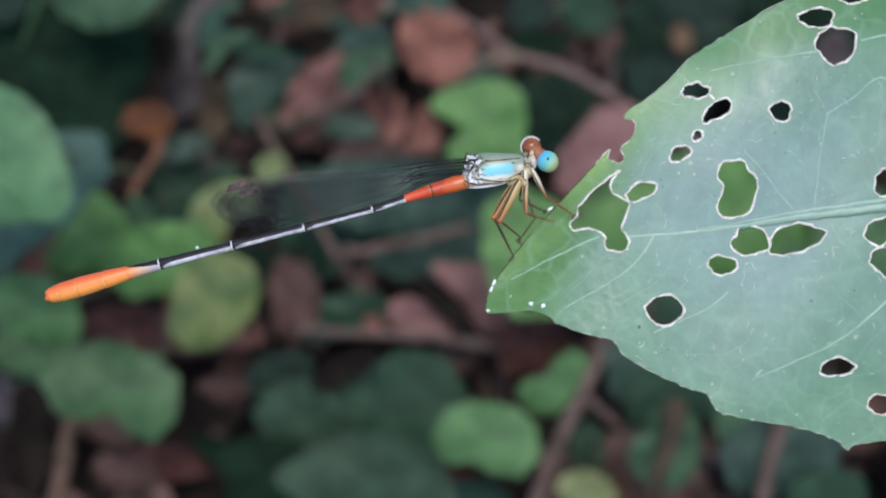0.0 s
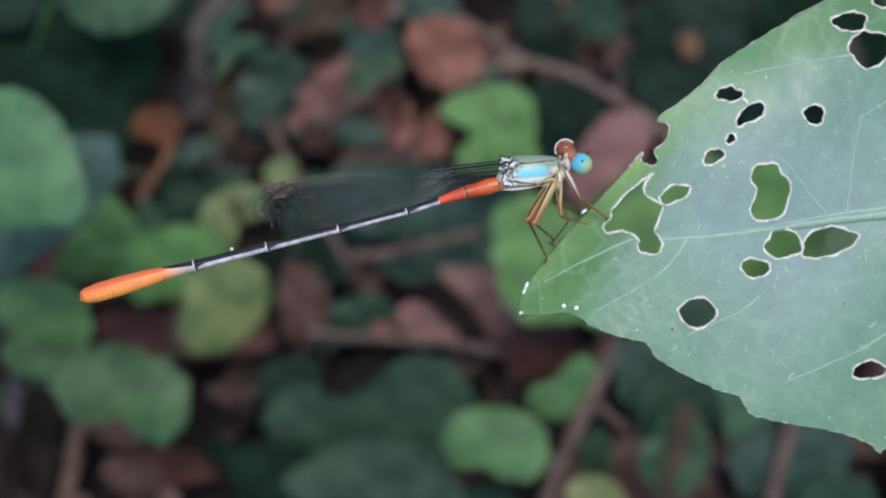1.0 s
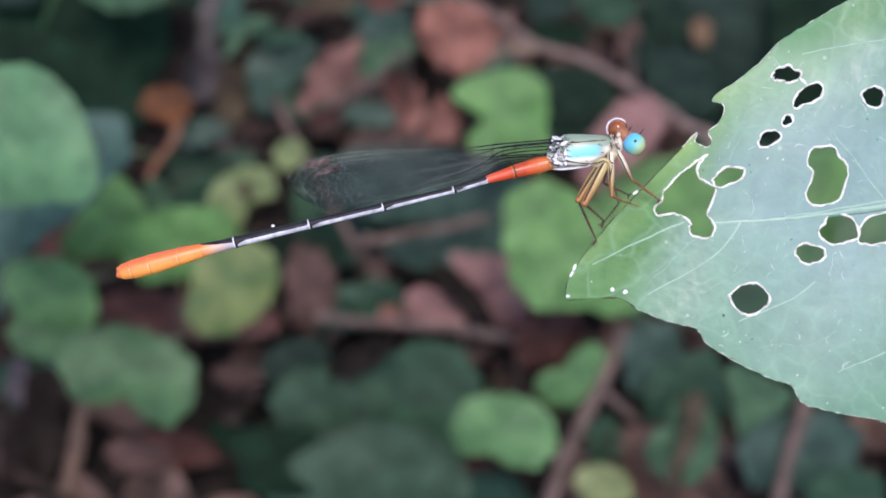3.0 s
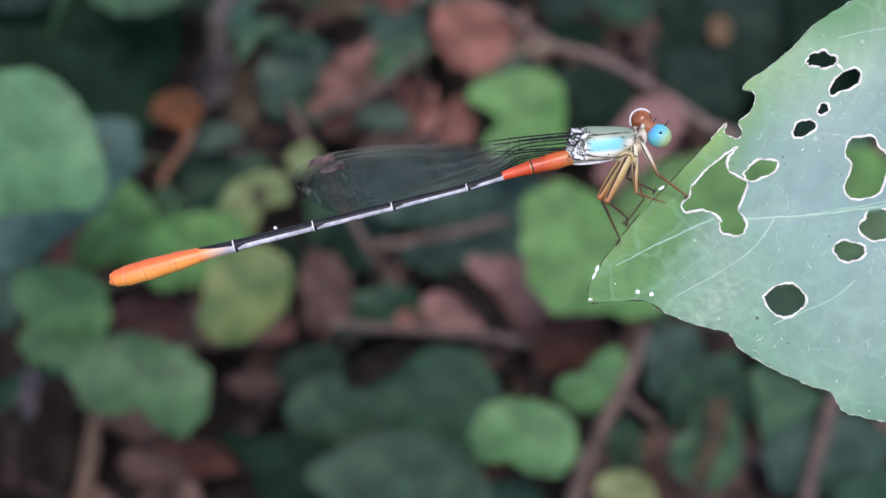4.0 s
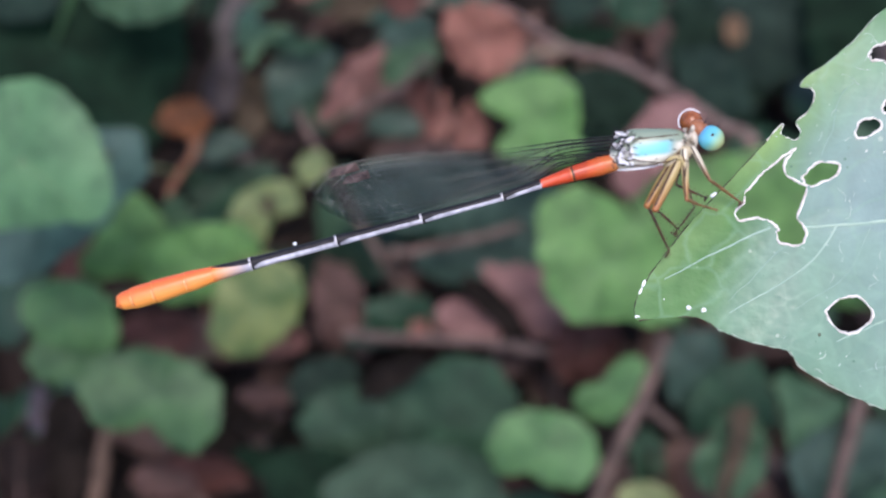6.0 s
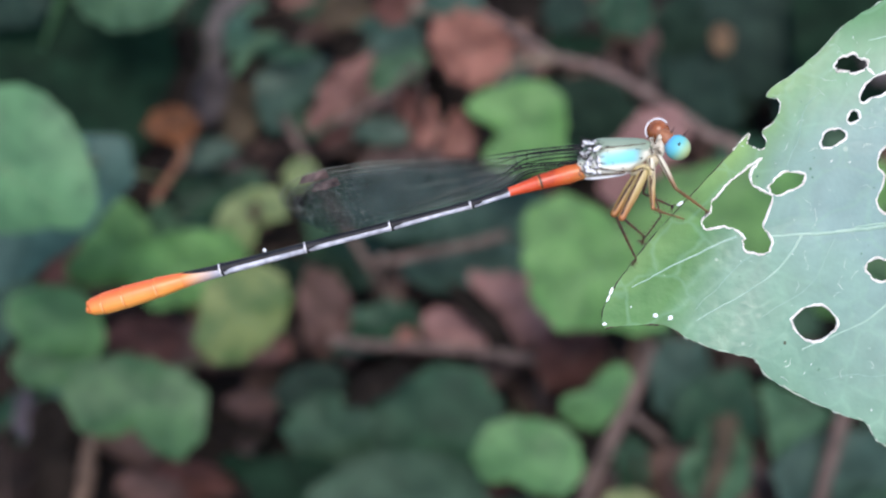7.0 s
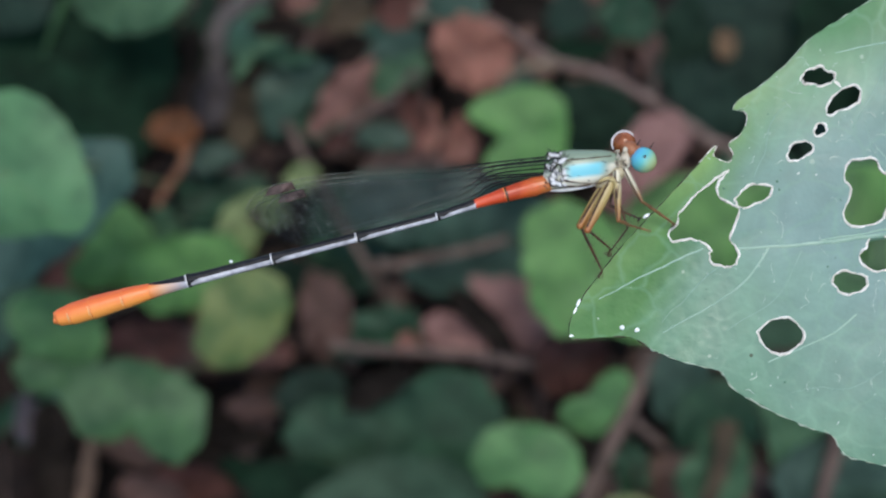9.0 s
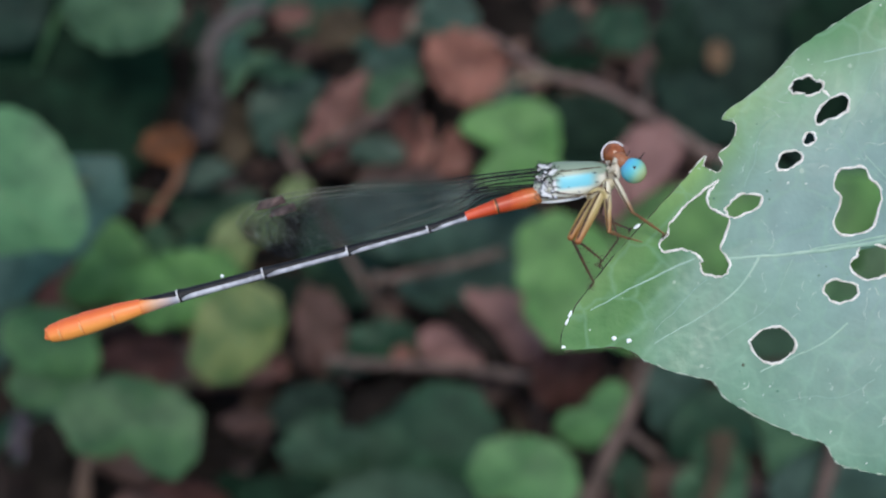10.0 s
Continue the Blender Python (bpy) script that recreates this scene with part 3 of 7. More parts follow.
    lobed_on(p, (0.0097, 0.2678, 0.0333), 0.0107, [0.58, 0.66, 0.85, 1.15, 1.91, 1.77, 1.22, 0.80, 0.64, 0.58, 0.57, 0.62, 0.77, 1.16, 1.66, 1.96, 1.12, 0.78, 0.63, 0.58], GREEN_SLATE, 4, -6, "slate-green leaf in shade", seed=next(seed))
    # Colour lowered to near-black to stand for deep shade.
    lobed_on(p, (-0.0410, 0.2771, 0.0207), 0.0095, [0.61, 0.62, 0.72, 0.95, 1.35, 1.77, 1.34, 1.09, 0.83, 0.69, 0.65, 0.67, 0.77, 1.04, 1.29, 1.47, 1.75, 1.00, 0.75, 0.65], GREEN_SHADE, 4, -6, "near-black green leaf standing for deep shade", seed=next(seed))
    lobed_on(p, (-0.0152, 0.2474, 0.0310), 0.0082, [0.92, 0.89, 0.95, 1.14, 1.17, 1.13, 1.21, 0.97, 0.84, 0.82, 0.83, 0.85, 0.98, 1.27, 1.15, 1.16, 1.10, 0.91, 0.84, 0.87], GREEN_DARK, 4, -4, "dark green leaf, shade put into its colour", seed=next(seed))
    lobed_on(p, (0.0422, 0.3484, 0.0504), 0.0064, [0.68, 0.71, 0.77, 0.96, 1.43, 1.74, 1.43, 0.93, 0.70, 0.61, 0.58, 0.62, 0.74, 1.04, 1.43, 1.82, 1.41, 0.96, 0.76, 0.68], GREEN_DEEP, -14, -8, "dark green leaf, shade put into its colour", seed=next(seed))
    lobed_on(p, (0.0599, 0.3639, 0.0519), 0.0091, [0.84, 0.88, 1.04, 1.11, 1.02, 1.03, 1.03, 1.03, 1.15, 0.95, 0.87, 0.87, 0.95, 0.94, 1.04, 1.29, 1.09, 0.98, 0.98, 0.88], GREEN_DARK, 0, 8, "dark green leaf, shade put into its colour", seed=next(seed))
    lobed_on(p, (0.0397, 0.3563, 0.0582), 0.0075, [0.95, 0.94, 1.04, 1.14, 1.01, 0.99, 1.08, 0.95, 0.88, 0.90, 1.02, 1.00, 1.04, 1.11, 1.06, 1.07, 0.92, 0.89, 0.95, 1.06], GREEN_SHADE2, 0, 8, "dark green leaf, shade put into its colour", seed=next(seed))
    # Cover leaf; the darkness behind is painted into its colour.
    lobed_on(p, (0.1019, 0.3670, 0.0470), 0.0255, [0.89, 0.87, 0.94, 1.09, 1.02, 1.05, 1.05, 1.02, 1.05, 0.97, 0.99, 0.97, 0.93, 1.00, 0.96, 0.96, 1.07, 1.21, 1.02, 0.96], GREEN_SHADE2, 4, -6, "dark green leaf, shade put into its colour", seed=next(seed))
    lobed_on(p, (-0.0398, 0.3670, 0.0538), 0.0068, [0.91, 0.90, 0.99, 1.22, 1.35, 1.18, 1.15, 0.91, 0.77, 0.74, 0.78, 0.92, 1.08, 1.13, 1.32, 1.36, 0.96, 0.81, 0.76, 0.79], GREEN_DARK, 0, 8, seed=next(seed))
    # Three leaves painted near-black to stand for deep shade.
    lobed_on(p, (0.0474, 0.3341, 0.0362), 0.0122, [0.86, 0.83, 0.88, 1.02, 1.04, 1.18, 1.09, 1.02, 1.05, 0.99, 0.91, 0.92, 1.03, 0.94, 0.91, 0.98, 1.19, 1.20, 1.01, 0.95], GREEN_SHADE, 6, -8, "near-black green leaf standing for deep shade", seed=next(seed))
    lobed_on(p, (0.0922, 0.3634, 0.0377), 0.0231, [0.96, 0.96, 1.00, 0.96, 1.01, 0.99, 0.98, 1.04, 1.00, 1.06, 1.08, 0.96, 0.95, 0.91, 0.96, 0.99, 1.04, 1.07, 1.02, 1.08], GREEN_SHADE, 8, 8, "near-black green leaf standing for deep shade", seed=next(seed))
    lobed_on(p, (0.0827, 0.3372, 0.0397), 0.0117, [0.90, 0.80, 0.79, 0.86, 0.94, 0.96, 1.10, 1.40, 1.19, 1.14, 0.93, 0.79, 0.76, 0.80, 0.88, 0.94, 1.13, 1.48, 1.17, 1.05], GREEN_SHADE2, 8, 8, "near-black green leaf standing for deep shade", seed=next(seed))
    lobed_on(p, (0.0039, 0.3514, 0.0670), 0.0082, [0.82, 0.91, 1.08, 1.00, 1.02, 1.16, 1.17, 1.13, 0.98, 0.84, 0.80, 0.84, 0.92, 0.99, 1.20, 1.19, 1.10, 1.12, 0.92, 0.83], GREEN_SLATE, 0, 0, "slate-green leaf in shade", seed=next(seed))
    # Fills a black gap; its colour stands for the shade there.
    lobed_on(p, (-0.0740, 0.3244, 0.0674), 0.0088, [1.48, 2.26, 1.46, 0.83, 0.59, 0.49, 0.47, 0.51, 0.63, 0.93, 1.66, 2.12, 1.11, 0.79, 0.67, 0.64, 0.67, 0.79, 0.86, 1.05], GREEN_SHADE, 0, 0, "near-black green leaf standing for deep shade", seed=next(seed))

    p = plant_at(-0.0158, 0.2263, "low plant with large dull dark green leaves")
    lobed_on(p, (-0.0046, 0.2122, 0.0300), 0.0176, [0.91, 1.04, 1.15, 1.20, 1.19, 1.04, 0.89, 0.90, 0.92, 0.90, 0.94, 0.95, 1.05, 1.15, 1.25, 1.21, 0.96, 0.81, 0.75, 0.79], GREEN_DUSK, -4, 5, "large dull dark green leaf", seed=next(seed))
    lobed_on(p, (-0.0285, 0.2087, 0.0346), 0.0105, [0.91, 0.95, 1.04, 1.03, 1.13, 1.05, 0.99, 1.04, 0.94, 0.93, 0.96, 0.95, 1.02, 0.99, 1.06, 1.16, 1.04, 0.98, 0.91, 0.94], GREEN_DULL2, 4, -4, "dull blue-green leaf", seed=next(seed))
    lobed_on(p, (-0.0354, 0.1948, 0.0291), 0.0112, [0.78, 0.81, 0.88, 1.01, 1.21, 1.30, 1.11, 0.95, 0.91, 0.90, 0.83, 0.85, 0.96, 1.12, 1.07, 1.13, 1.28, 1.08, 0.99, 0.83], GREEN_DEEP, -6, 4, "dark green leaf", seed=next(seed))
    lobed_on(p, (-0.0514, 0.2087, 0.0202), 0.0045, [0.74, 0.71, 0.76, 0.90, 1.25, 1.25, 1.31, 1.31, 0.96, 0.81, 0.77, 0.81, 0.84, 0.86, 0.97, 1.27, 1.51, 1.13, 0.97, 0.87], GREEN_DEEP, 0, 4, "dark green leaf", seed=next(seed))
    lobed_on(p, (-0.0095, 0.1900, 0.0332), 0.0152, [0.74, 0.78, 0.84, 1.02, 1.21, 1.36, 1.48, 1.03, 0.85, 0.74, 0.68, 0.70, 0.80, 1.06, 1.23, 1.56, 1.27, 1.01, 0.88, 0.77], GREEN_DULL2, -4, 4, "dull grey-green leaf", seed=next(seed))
    lobed_on(p, (-0.0357, 0.2294, 0.0269), 0.0075, [0.79, 0.87, 1.09, 1.26, 1.33, 1.31, 0.92, 0.77, 0.72, 0.73, 0.77, 0.91, 1.26, 1.28, 1.24, 1.22, 0.97, 0.88, 0.88, 0.79], GREEN_SHADE2, 0, 4, "dark green leaf, shade put into its colour", seed=next(seed))

    p = plant_at(0.0711, 0.2121, "plant with dull green hanging leaves on thin stems")
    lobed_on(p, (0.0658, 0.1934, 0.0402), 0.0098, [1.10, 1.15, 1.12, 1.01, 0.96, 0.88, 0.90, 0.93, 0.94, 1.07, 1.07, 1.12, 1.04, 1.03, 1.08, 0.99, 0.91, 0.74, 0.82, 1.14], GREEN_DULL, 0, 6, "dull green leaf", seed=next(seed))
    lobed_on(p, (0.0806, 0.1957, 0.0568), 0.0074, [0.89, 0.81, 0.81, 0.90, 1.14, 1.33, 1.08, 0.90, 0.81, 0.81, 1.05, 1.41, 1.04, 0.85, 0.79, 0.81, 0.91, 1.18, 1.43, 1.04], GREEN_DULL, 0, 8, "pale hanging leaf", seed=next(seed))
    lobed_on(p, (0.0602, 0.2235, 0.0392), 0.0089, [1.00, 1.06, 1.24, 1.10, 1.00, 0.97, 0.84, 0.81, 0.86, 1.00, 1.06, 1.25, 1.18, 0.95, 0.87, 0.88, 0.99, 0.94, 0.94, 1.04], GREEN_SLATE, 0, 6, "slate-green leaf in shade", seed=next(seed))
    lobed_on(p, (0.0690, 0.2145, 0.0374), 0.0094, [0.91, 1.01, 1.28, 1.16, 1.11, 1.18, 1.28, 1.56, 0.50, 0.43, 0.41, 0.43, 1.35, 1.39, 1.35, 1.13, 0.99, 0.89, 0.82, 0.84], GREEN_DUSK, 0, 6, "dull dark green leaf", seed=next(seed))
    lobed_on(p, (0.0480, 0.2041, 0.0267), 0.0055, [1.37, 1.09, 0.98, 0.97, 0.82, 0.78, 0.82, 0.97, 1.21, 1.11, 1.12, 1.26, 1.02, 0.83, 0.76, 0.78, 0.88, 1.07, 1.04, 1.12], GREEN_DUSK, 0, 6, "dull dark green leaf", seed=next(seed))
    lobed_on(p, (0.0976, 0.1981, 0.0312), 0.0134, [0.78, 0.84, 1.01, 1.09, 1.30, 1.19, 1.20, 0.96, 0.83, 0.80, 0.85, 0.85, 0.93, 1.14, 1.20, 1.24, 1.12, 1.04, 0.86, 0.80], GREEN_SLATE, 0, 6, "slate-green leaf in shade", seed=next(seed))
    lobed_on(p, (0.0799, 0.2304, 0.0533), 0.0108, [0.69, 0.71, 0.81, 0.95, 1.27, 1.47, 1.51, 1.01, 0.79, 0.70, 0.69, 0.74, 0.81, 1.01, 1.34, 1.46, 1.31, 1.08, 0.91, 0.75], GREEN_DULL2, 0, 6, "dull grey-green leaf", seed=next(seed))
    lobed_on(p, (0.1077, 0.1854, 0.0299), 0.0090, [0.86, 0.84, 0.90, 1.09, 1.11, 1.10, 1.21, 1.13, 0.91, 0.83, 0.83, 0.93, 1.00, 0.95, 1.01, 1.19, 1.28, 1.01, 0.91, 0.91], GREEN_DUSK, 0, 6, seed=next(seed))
    # Added to hide bright litter; shade is painted into its green.
    lobed_on(p, (0.1340, 0.3477, 0.0499), 0.0246, [1.06, 0.99, 1.03, 0.94, 0.90, 0.94, 0.93, 0.98, 1.15, 1.08, 1.13, 1.02, 0.98, 0.92, 0.86, 0.90, 0.94, 1.07, 1.10, 1.07], GREEN_DEEP, 4, -4, "dark green leaf, shade put into its colour", seed=next(seed))
    lobed_on(p, (0.1000, 0.2303, 0.0665), 0.0070, [1.02, 0.98, 0.95, 1.02, 0.98, 0.97, 1.05, 0.98, 1.01, 1.07, 0.98, 1.00, 1.04, 0.93, 0.91, 1.00, 1.03, 1.01, 1.07, 0.99], GREEN_MID, 0, 6, "mid-green leaf", seed=next(seed))
    leaf_on(p, (0.1026, 0.3104, 0.0197), 0.0352, 0.0458, 150, GREEN_DARK, 0, 6, seed=next(seed))
    leaf_on(p, (0.1065, 0.2592, 0.0543), 0.0445, 0.0528, 170, GREEN, 0, 4, "light green leaf", base_notch=0.05, seed=next(seed))
    leaf_on(p, (0.1259, 0.2412, 0.0608), 0.0345, 0.0374, 140, GREEN_MID, 0, 4, "dull green leaf", seed=next(seed))


def dry(place, unit, lobes, material, label, rx=0.0, ry=0.0, seed=0, wave=0.08):
    """A crumpled dead leaf of the given outline, with its midrib and a bit of stalk."""
    rnd = random.Random(seed)
    root = thing("dry_leaf", facing(place, 0, rx, ry), label, "dead leaf", "dead leaves")
    bm = blade(bmesh.new(), unit, unit, cup=rnd.uniform(-0.1, 0.25), fold=rnd.uniform(-0.1, 0.3), wave=wave + 0.12, seed=seed, rings=7, spokes=72, lobes=lobes)
    part("blade", bm, material, root)
    long = max(range(len(lobes)), key=lambda k: lobes[k])
    a = 2 * math.pi * long / len(lobes)
    d = Vector((math.sin(a), math.cos(a), 0)) * unit
    run = [d * lobes[long] * 0.9, d * 0.4, Vector(), d * -0.5, d * -0.8 + Vector((0, 0, -0.2 * unit))]
    run = [p + Vector((0, 0, 0.0002 - 0.1 * unit * (p.length / unit) ** 2)) for p in run]
    part("stalk", tube(bmesh.new(), curve_points(run, 4), [unit * (0.012 + 0.0015 * k) for k in range(17)], 6), BARK if material is not SOIL_AND_GAP else SOIL_AND_GAP, root)


def build_dry():
    dry((0.0081, 0.3115, 0.0767), 0.0110, [0.94, 0.90, 0.92, 0.97, 1.09, 1.09, 1.02, 1.01, 1.01, 1.02, 0.98, 0.93, 0.90, 0.95, 1.06, 1.17, 1.06, 1.00], DRY_SALMON, "pale pinkish-brown dead leaf caught on a vine", 0, 8, 1, 0.14)
    dry((-0.0286, 0.2989, 0.0708), 0.0075, [1.12, 1.22, 1.89, 1.29, 1.04, 0.72, 0.60, 0.60, 0.70, 0.90, 1.17, 1.98, 1.03, 0.85, 0.78, 0.67, 0.66, 0.77], DRY_DULL, "pointed pinkish-brown dead leaf", 0, 8, 2, 0.08)
    # The pointed leaf's dark shadow, put in as a brown fold.
    dry((-0.0285, 0.2989, 0.0567), 0.0042, [0.63, 0.74, 1.05, 2.06, 1.95, 0.87, 0.61, 0.51, 0.50, 0.54, 0.69, 1.13, 2.06, 1.50, 1.03, 0.86, 0.67, 0.61], DRY_BROWN, "brown fold standing for the shadow under a pointed leaf", 0, 8, 3, 0.08)
    dry((-0.0082, 0.3058, 0.0568), 0.0057, [1.59, 1.25, 0.96, 0.64, 0.53, 0.57, 0.78, 1.25, 1.56, 1.75, 0.82, 0.54, 0.54, 0.61, 0.73, 0.91, 1.29, 1.67], DRY_BROWN, "curled reddish-brown dead leaf", 0, 20, 4, 0.08)
    dry((-0.0033, 0.2984, 0.0593), 0.0037, [2.27, 1.36, 1.02, 0.90, 0.75, 0.72, 0.78, 0.99, 1.27, 1.62, 1.69, 1.54, 0.68, 0.43, 0.36, 0.39, 0.48, 0.76], DRY_PINK, "curled pinkish-brown dead leaf", 0, -10, 5, 0.08)
    dry((0.0047, 0.2990, 0.0543), 0.0056, [1.48, 1.02, 0.87, 0.86, 0.95, 0.88, 0.92, 1.11, 1.14, 0.95, 1.18, 1.15, 1.05, 0.83, 0.76, 0.78, 0.88, 1.18], DRY_PINK, "curled pinkish-brown dead leaf", 0, -12, 6, 0.08)
    # Black hollow between dead leaves: shade painted as a soil-black sheet.
    dry((0.0011, 0.3118, 0.0558), 0.0039, [1.30, 1.11, 0.95, 0.89, 0.76, 0.74, 0.82, 1.06, 1.34, 1.45, 1.05, 0.86, 0.75, 0.71, 0.77, 0.95, 1.27, 1.21], SOIL_AND_GAP, "black leaf-shaped sheet standing for a shaded hollow", 0, 0, 7, 0.08)
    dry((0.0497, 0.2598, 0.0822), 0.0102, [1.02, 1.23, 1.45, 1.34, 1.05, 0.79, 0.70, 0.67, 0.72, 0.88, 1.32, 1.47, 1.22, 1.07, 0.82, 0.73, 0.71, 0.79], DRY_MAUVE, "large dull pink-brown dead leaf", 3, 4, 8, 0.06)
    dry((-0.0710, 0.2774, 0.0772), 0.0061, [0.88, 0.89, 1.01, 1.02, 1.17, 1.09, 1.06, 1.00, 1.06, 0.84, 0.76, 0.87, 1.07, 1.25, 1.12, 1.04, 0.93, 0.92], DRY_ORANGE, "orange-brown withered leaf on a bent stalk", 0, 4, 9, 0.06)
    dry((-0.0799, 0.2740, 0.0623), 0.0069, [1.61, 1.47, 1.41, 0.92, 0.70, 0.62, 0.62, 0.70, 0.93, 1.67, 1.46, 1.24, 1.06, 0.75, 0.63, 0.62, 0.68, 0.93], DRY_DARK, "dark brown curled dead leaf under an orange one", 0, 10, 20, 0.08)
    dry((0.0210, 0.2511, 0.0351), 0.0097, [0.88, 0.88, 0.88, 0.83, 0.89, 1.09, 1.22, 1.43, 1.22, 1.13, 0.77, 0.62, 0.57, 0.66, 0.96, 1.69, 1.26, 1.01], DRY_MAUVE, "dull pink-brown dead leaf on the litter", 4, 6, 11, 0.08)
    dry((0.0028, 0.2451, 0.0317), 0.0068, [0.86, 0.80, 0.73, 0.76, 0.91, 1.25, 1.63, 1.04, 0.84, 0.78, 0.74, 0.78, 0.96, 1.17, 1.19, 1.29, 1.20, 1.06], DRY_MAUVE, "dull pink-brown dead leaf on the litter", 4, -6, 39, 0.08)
    # Shadow inside the curled leaf, painted as a black sheet.
    dry((0.0100, 0.2443, 0.0395), 0.0059, [0.84, 0.66, 0.61, 0.63, 0.74, 1.04, 1.49, 1.90, 1.21, 0.82, 0.64, 0.58, 0.60, 0.71, 0.99, 1.48, 1.89, 1.17], SOIL_AND_GAP, "black sheet standing for the shadow in a pink-brown leaf", 4, 6, 12, 0.08)
    dry((0.1358, 0.3370, 0.0543), 0.0075, [1.12, 1.18, 0.96, 0.91, 0.90, 0.85, 0.91, 1.13, 1.07, 1.10, 1.09, 1.03, 0.95, 0.87, 0.91, 0.91, 0.97, 1.14], DRY_GREY, "greyish-mauve withered leaf in shade", 4, 6, 40, 0.08)
    dry((-0.0476, 0.2510, 0.0709), 0.0020, [1.44, 1.18, 0.84, 0.69, 0.77, 1.18, 1.41, 1.09, 0.89, 0.76, 0.75, 0.99], DRY_OLIVE, "dark olive patch on a yellowing leaf", 0, 0, 41, 0.08)
    dry((-0.0320, 0.2500, 0.0334), 0.0095, [1.27, 1.13, 0.96, 0.86, 0.77, 0.79, 0.90, 1.00, 1.31, 1.35, 1.18, 0.92, 0.76, 0.72, 0.78, 0.87, 1.05, 1.38], DRY_DULL2, "pinkish-brown dead leaf on the litter", 4, 10, 20, 0.08)
    dry((-0.0457, 0.2367, 0.0340), 0.0046, [0.69, 0.72, 0.85, 1.24, 1.32, 1.25, 1.14, 0.85, 0.75, 0.75, 0.86, 1.03, 1.05, 1.21, 1.50, 1.09, 0.95, 0.75], DRY_PINK, "small pinkish-brown dead leaf", 4, 6, 20, 0.08)
    dry((-0.0096, 0.2407, 0.0342), 0.0029, [0.91, 1.03, 1.05, 0.97, 1.03, 1.17, 0.95, 0.89, 0.94, 1.10, 0.96, 0.96, 1.08, 1.07, 0.96, 0.98, 1.05, 0.92], DRY_PINK, "small pinkish-brown dead leaf", 4, 6, 20, 0.08)
    dry((0.0338, 0.2320, 0.0359), 0.0096, [0.96, 0.98, 1.07, 1.05, 1.03, 0.99, 1.01, 0.92, 0.96, 0.94, 1.02, 1.11, 1.06, 0.99, 0.99, 0.95, 0.93, 1.03], DRY_RED, "dark reddish-brown dead leaf", 4, 6, 20, 0.08)
    dry((0.0912, 0.3575, 0.0459), 0.0042, [1.21, 1.04, 1.02, 0.99, 0.85, 0.83, 0.92, 1.09, 1.06, 1.17, 1.10, 1.03, 0.94, 0.85, 0.88, 0.97, 0.97, 1.10], DRY_TAN, "small tan dead leaf", 0, 6, 20, 0.08)
    dry((0.0666, 0.3551, 0.0433), 0.0047, [1.13, 1.48, 1.30, 1.17, 0.83, 0.69, 0.66, 0.71, 0.88, 1.11, 1.76, 1.24, 1.04, 0.82, 0.71, 0.69, 0.77, 1.01], DRY_DULL2, "small brown dead leaf", 0, 6, 20, 0.08)
    dry((0.0651, 0.1909, 0.0463), 0.0051, [2.16, 2.22, 1.34, 0.74, 0.55, 0.49, 0.50, 0.57, 0.78, 1.52, 2.91, 0.90, 0.57, 0.46, 0.43, 0.46, 0.55, 0.85], DRY_OLIVE, "brown rolled dead leaf on a stem", 0, 6, 19, 0.08)
    dry((-0.0505, 0.2266, 0.0239), 0.0048, [0.66, 0.66, 0.75, 1.02, 1.68, 1.57, 1.06, 0.78, 0.68, 0.67, 0.76, 0.93, 1.06, 1.42, 1.53, 1.09, 0.93, 0.75], DRY_DULL2, "dull brown dead leaf in the litter", 0, 6, 20, 0.08)
    # Shaded litter gap, put in as a black sheet.
    dry((-0.0529, 0.2185, 0.0215), 0.0047, [0.65, 0.67, 0.80, 1.15, 1.49, 1.42, 1.18, 0.81, 0.69, 0.66, 0.72, 0.92, 1.15, 1.36, 1.65, 1.08, 0.89, 0.71], SOIL_AND_GAP, "black sheet standing for a shaded gap in the litter", 0, 6, 21, 0.08)
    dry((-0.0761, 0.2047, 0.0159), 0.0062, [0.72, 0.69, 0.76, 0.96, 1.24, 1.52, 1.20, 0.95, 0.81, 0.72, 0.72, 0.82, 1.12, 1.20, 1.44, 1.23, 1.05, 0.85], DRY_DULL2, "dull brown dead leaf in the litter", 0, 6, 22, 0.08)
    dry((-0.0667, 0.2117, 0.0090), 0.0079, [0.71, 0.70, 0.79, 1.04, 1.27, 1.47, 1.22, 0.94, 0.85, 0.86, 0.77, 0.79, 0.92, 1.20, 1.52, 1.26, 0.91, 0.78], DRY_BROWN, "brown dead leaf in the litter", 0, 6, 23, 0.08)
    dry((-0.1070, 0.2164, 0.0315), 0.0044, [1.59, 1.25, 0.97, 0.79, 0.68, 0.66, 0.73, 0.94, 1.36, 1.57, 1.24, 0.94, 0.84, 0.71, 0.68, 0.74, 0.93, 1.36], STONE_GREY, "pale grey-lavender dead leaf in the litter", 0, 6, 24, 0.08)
    # Deep shade beside the stem, put in as a black sheet.
    dry((-0.1006, 0.2094, 0.0231), 0.0097, [1.71, 1.29, 1.02, 0.75, 0.65, 0.65, 0.73, 0.95, 1.19, 1.73, 1.56, 0.91, 0.70, 0.63, 0.64, 0.70, 0.86, 1.32], SOIL_AND_GAP, "black sheet standing for deep shade in the litter", 0, 6, 25, 0.08)
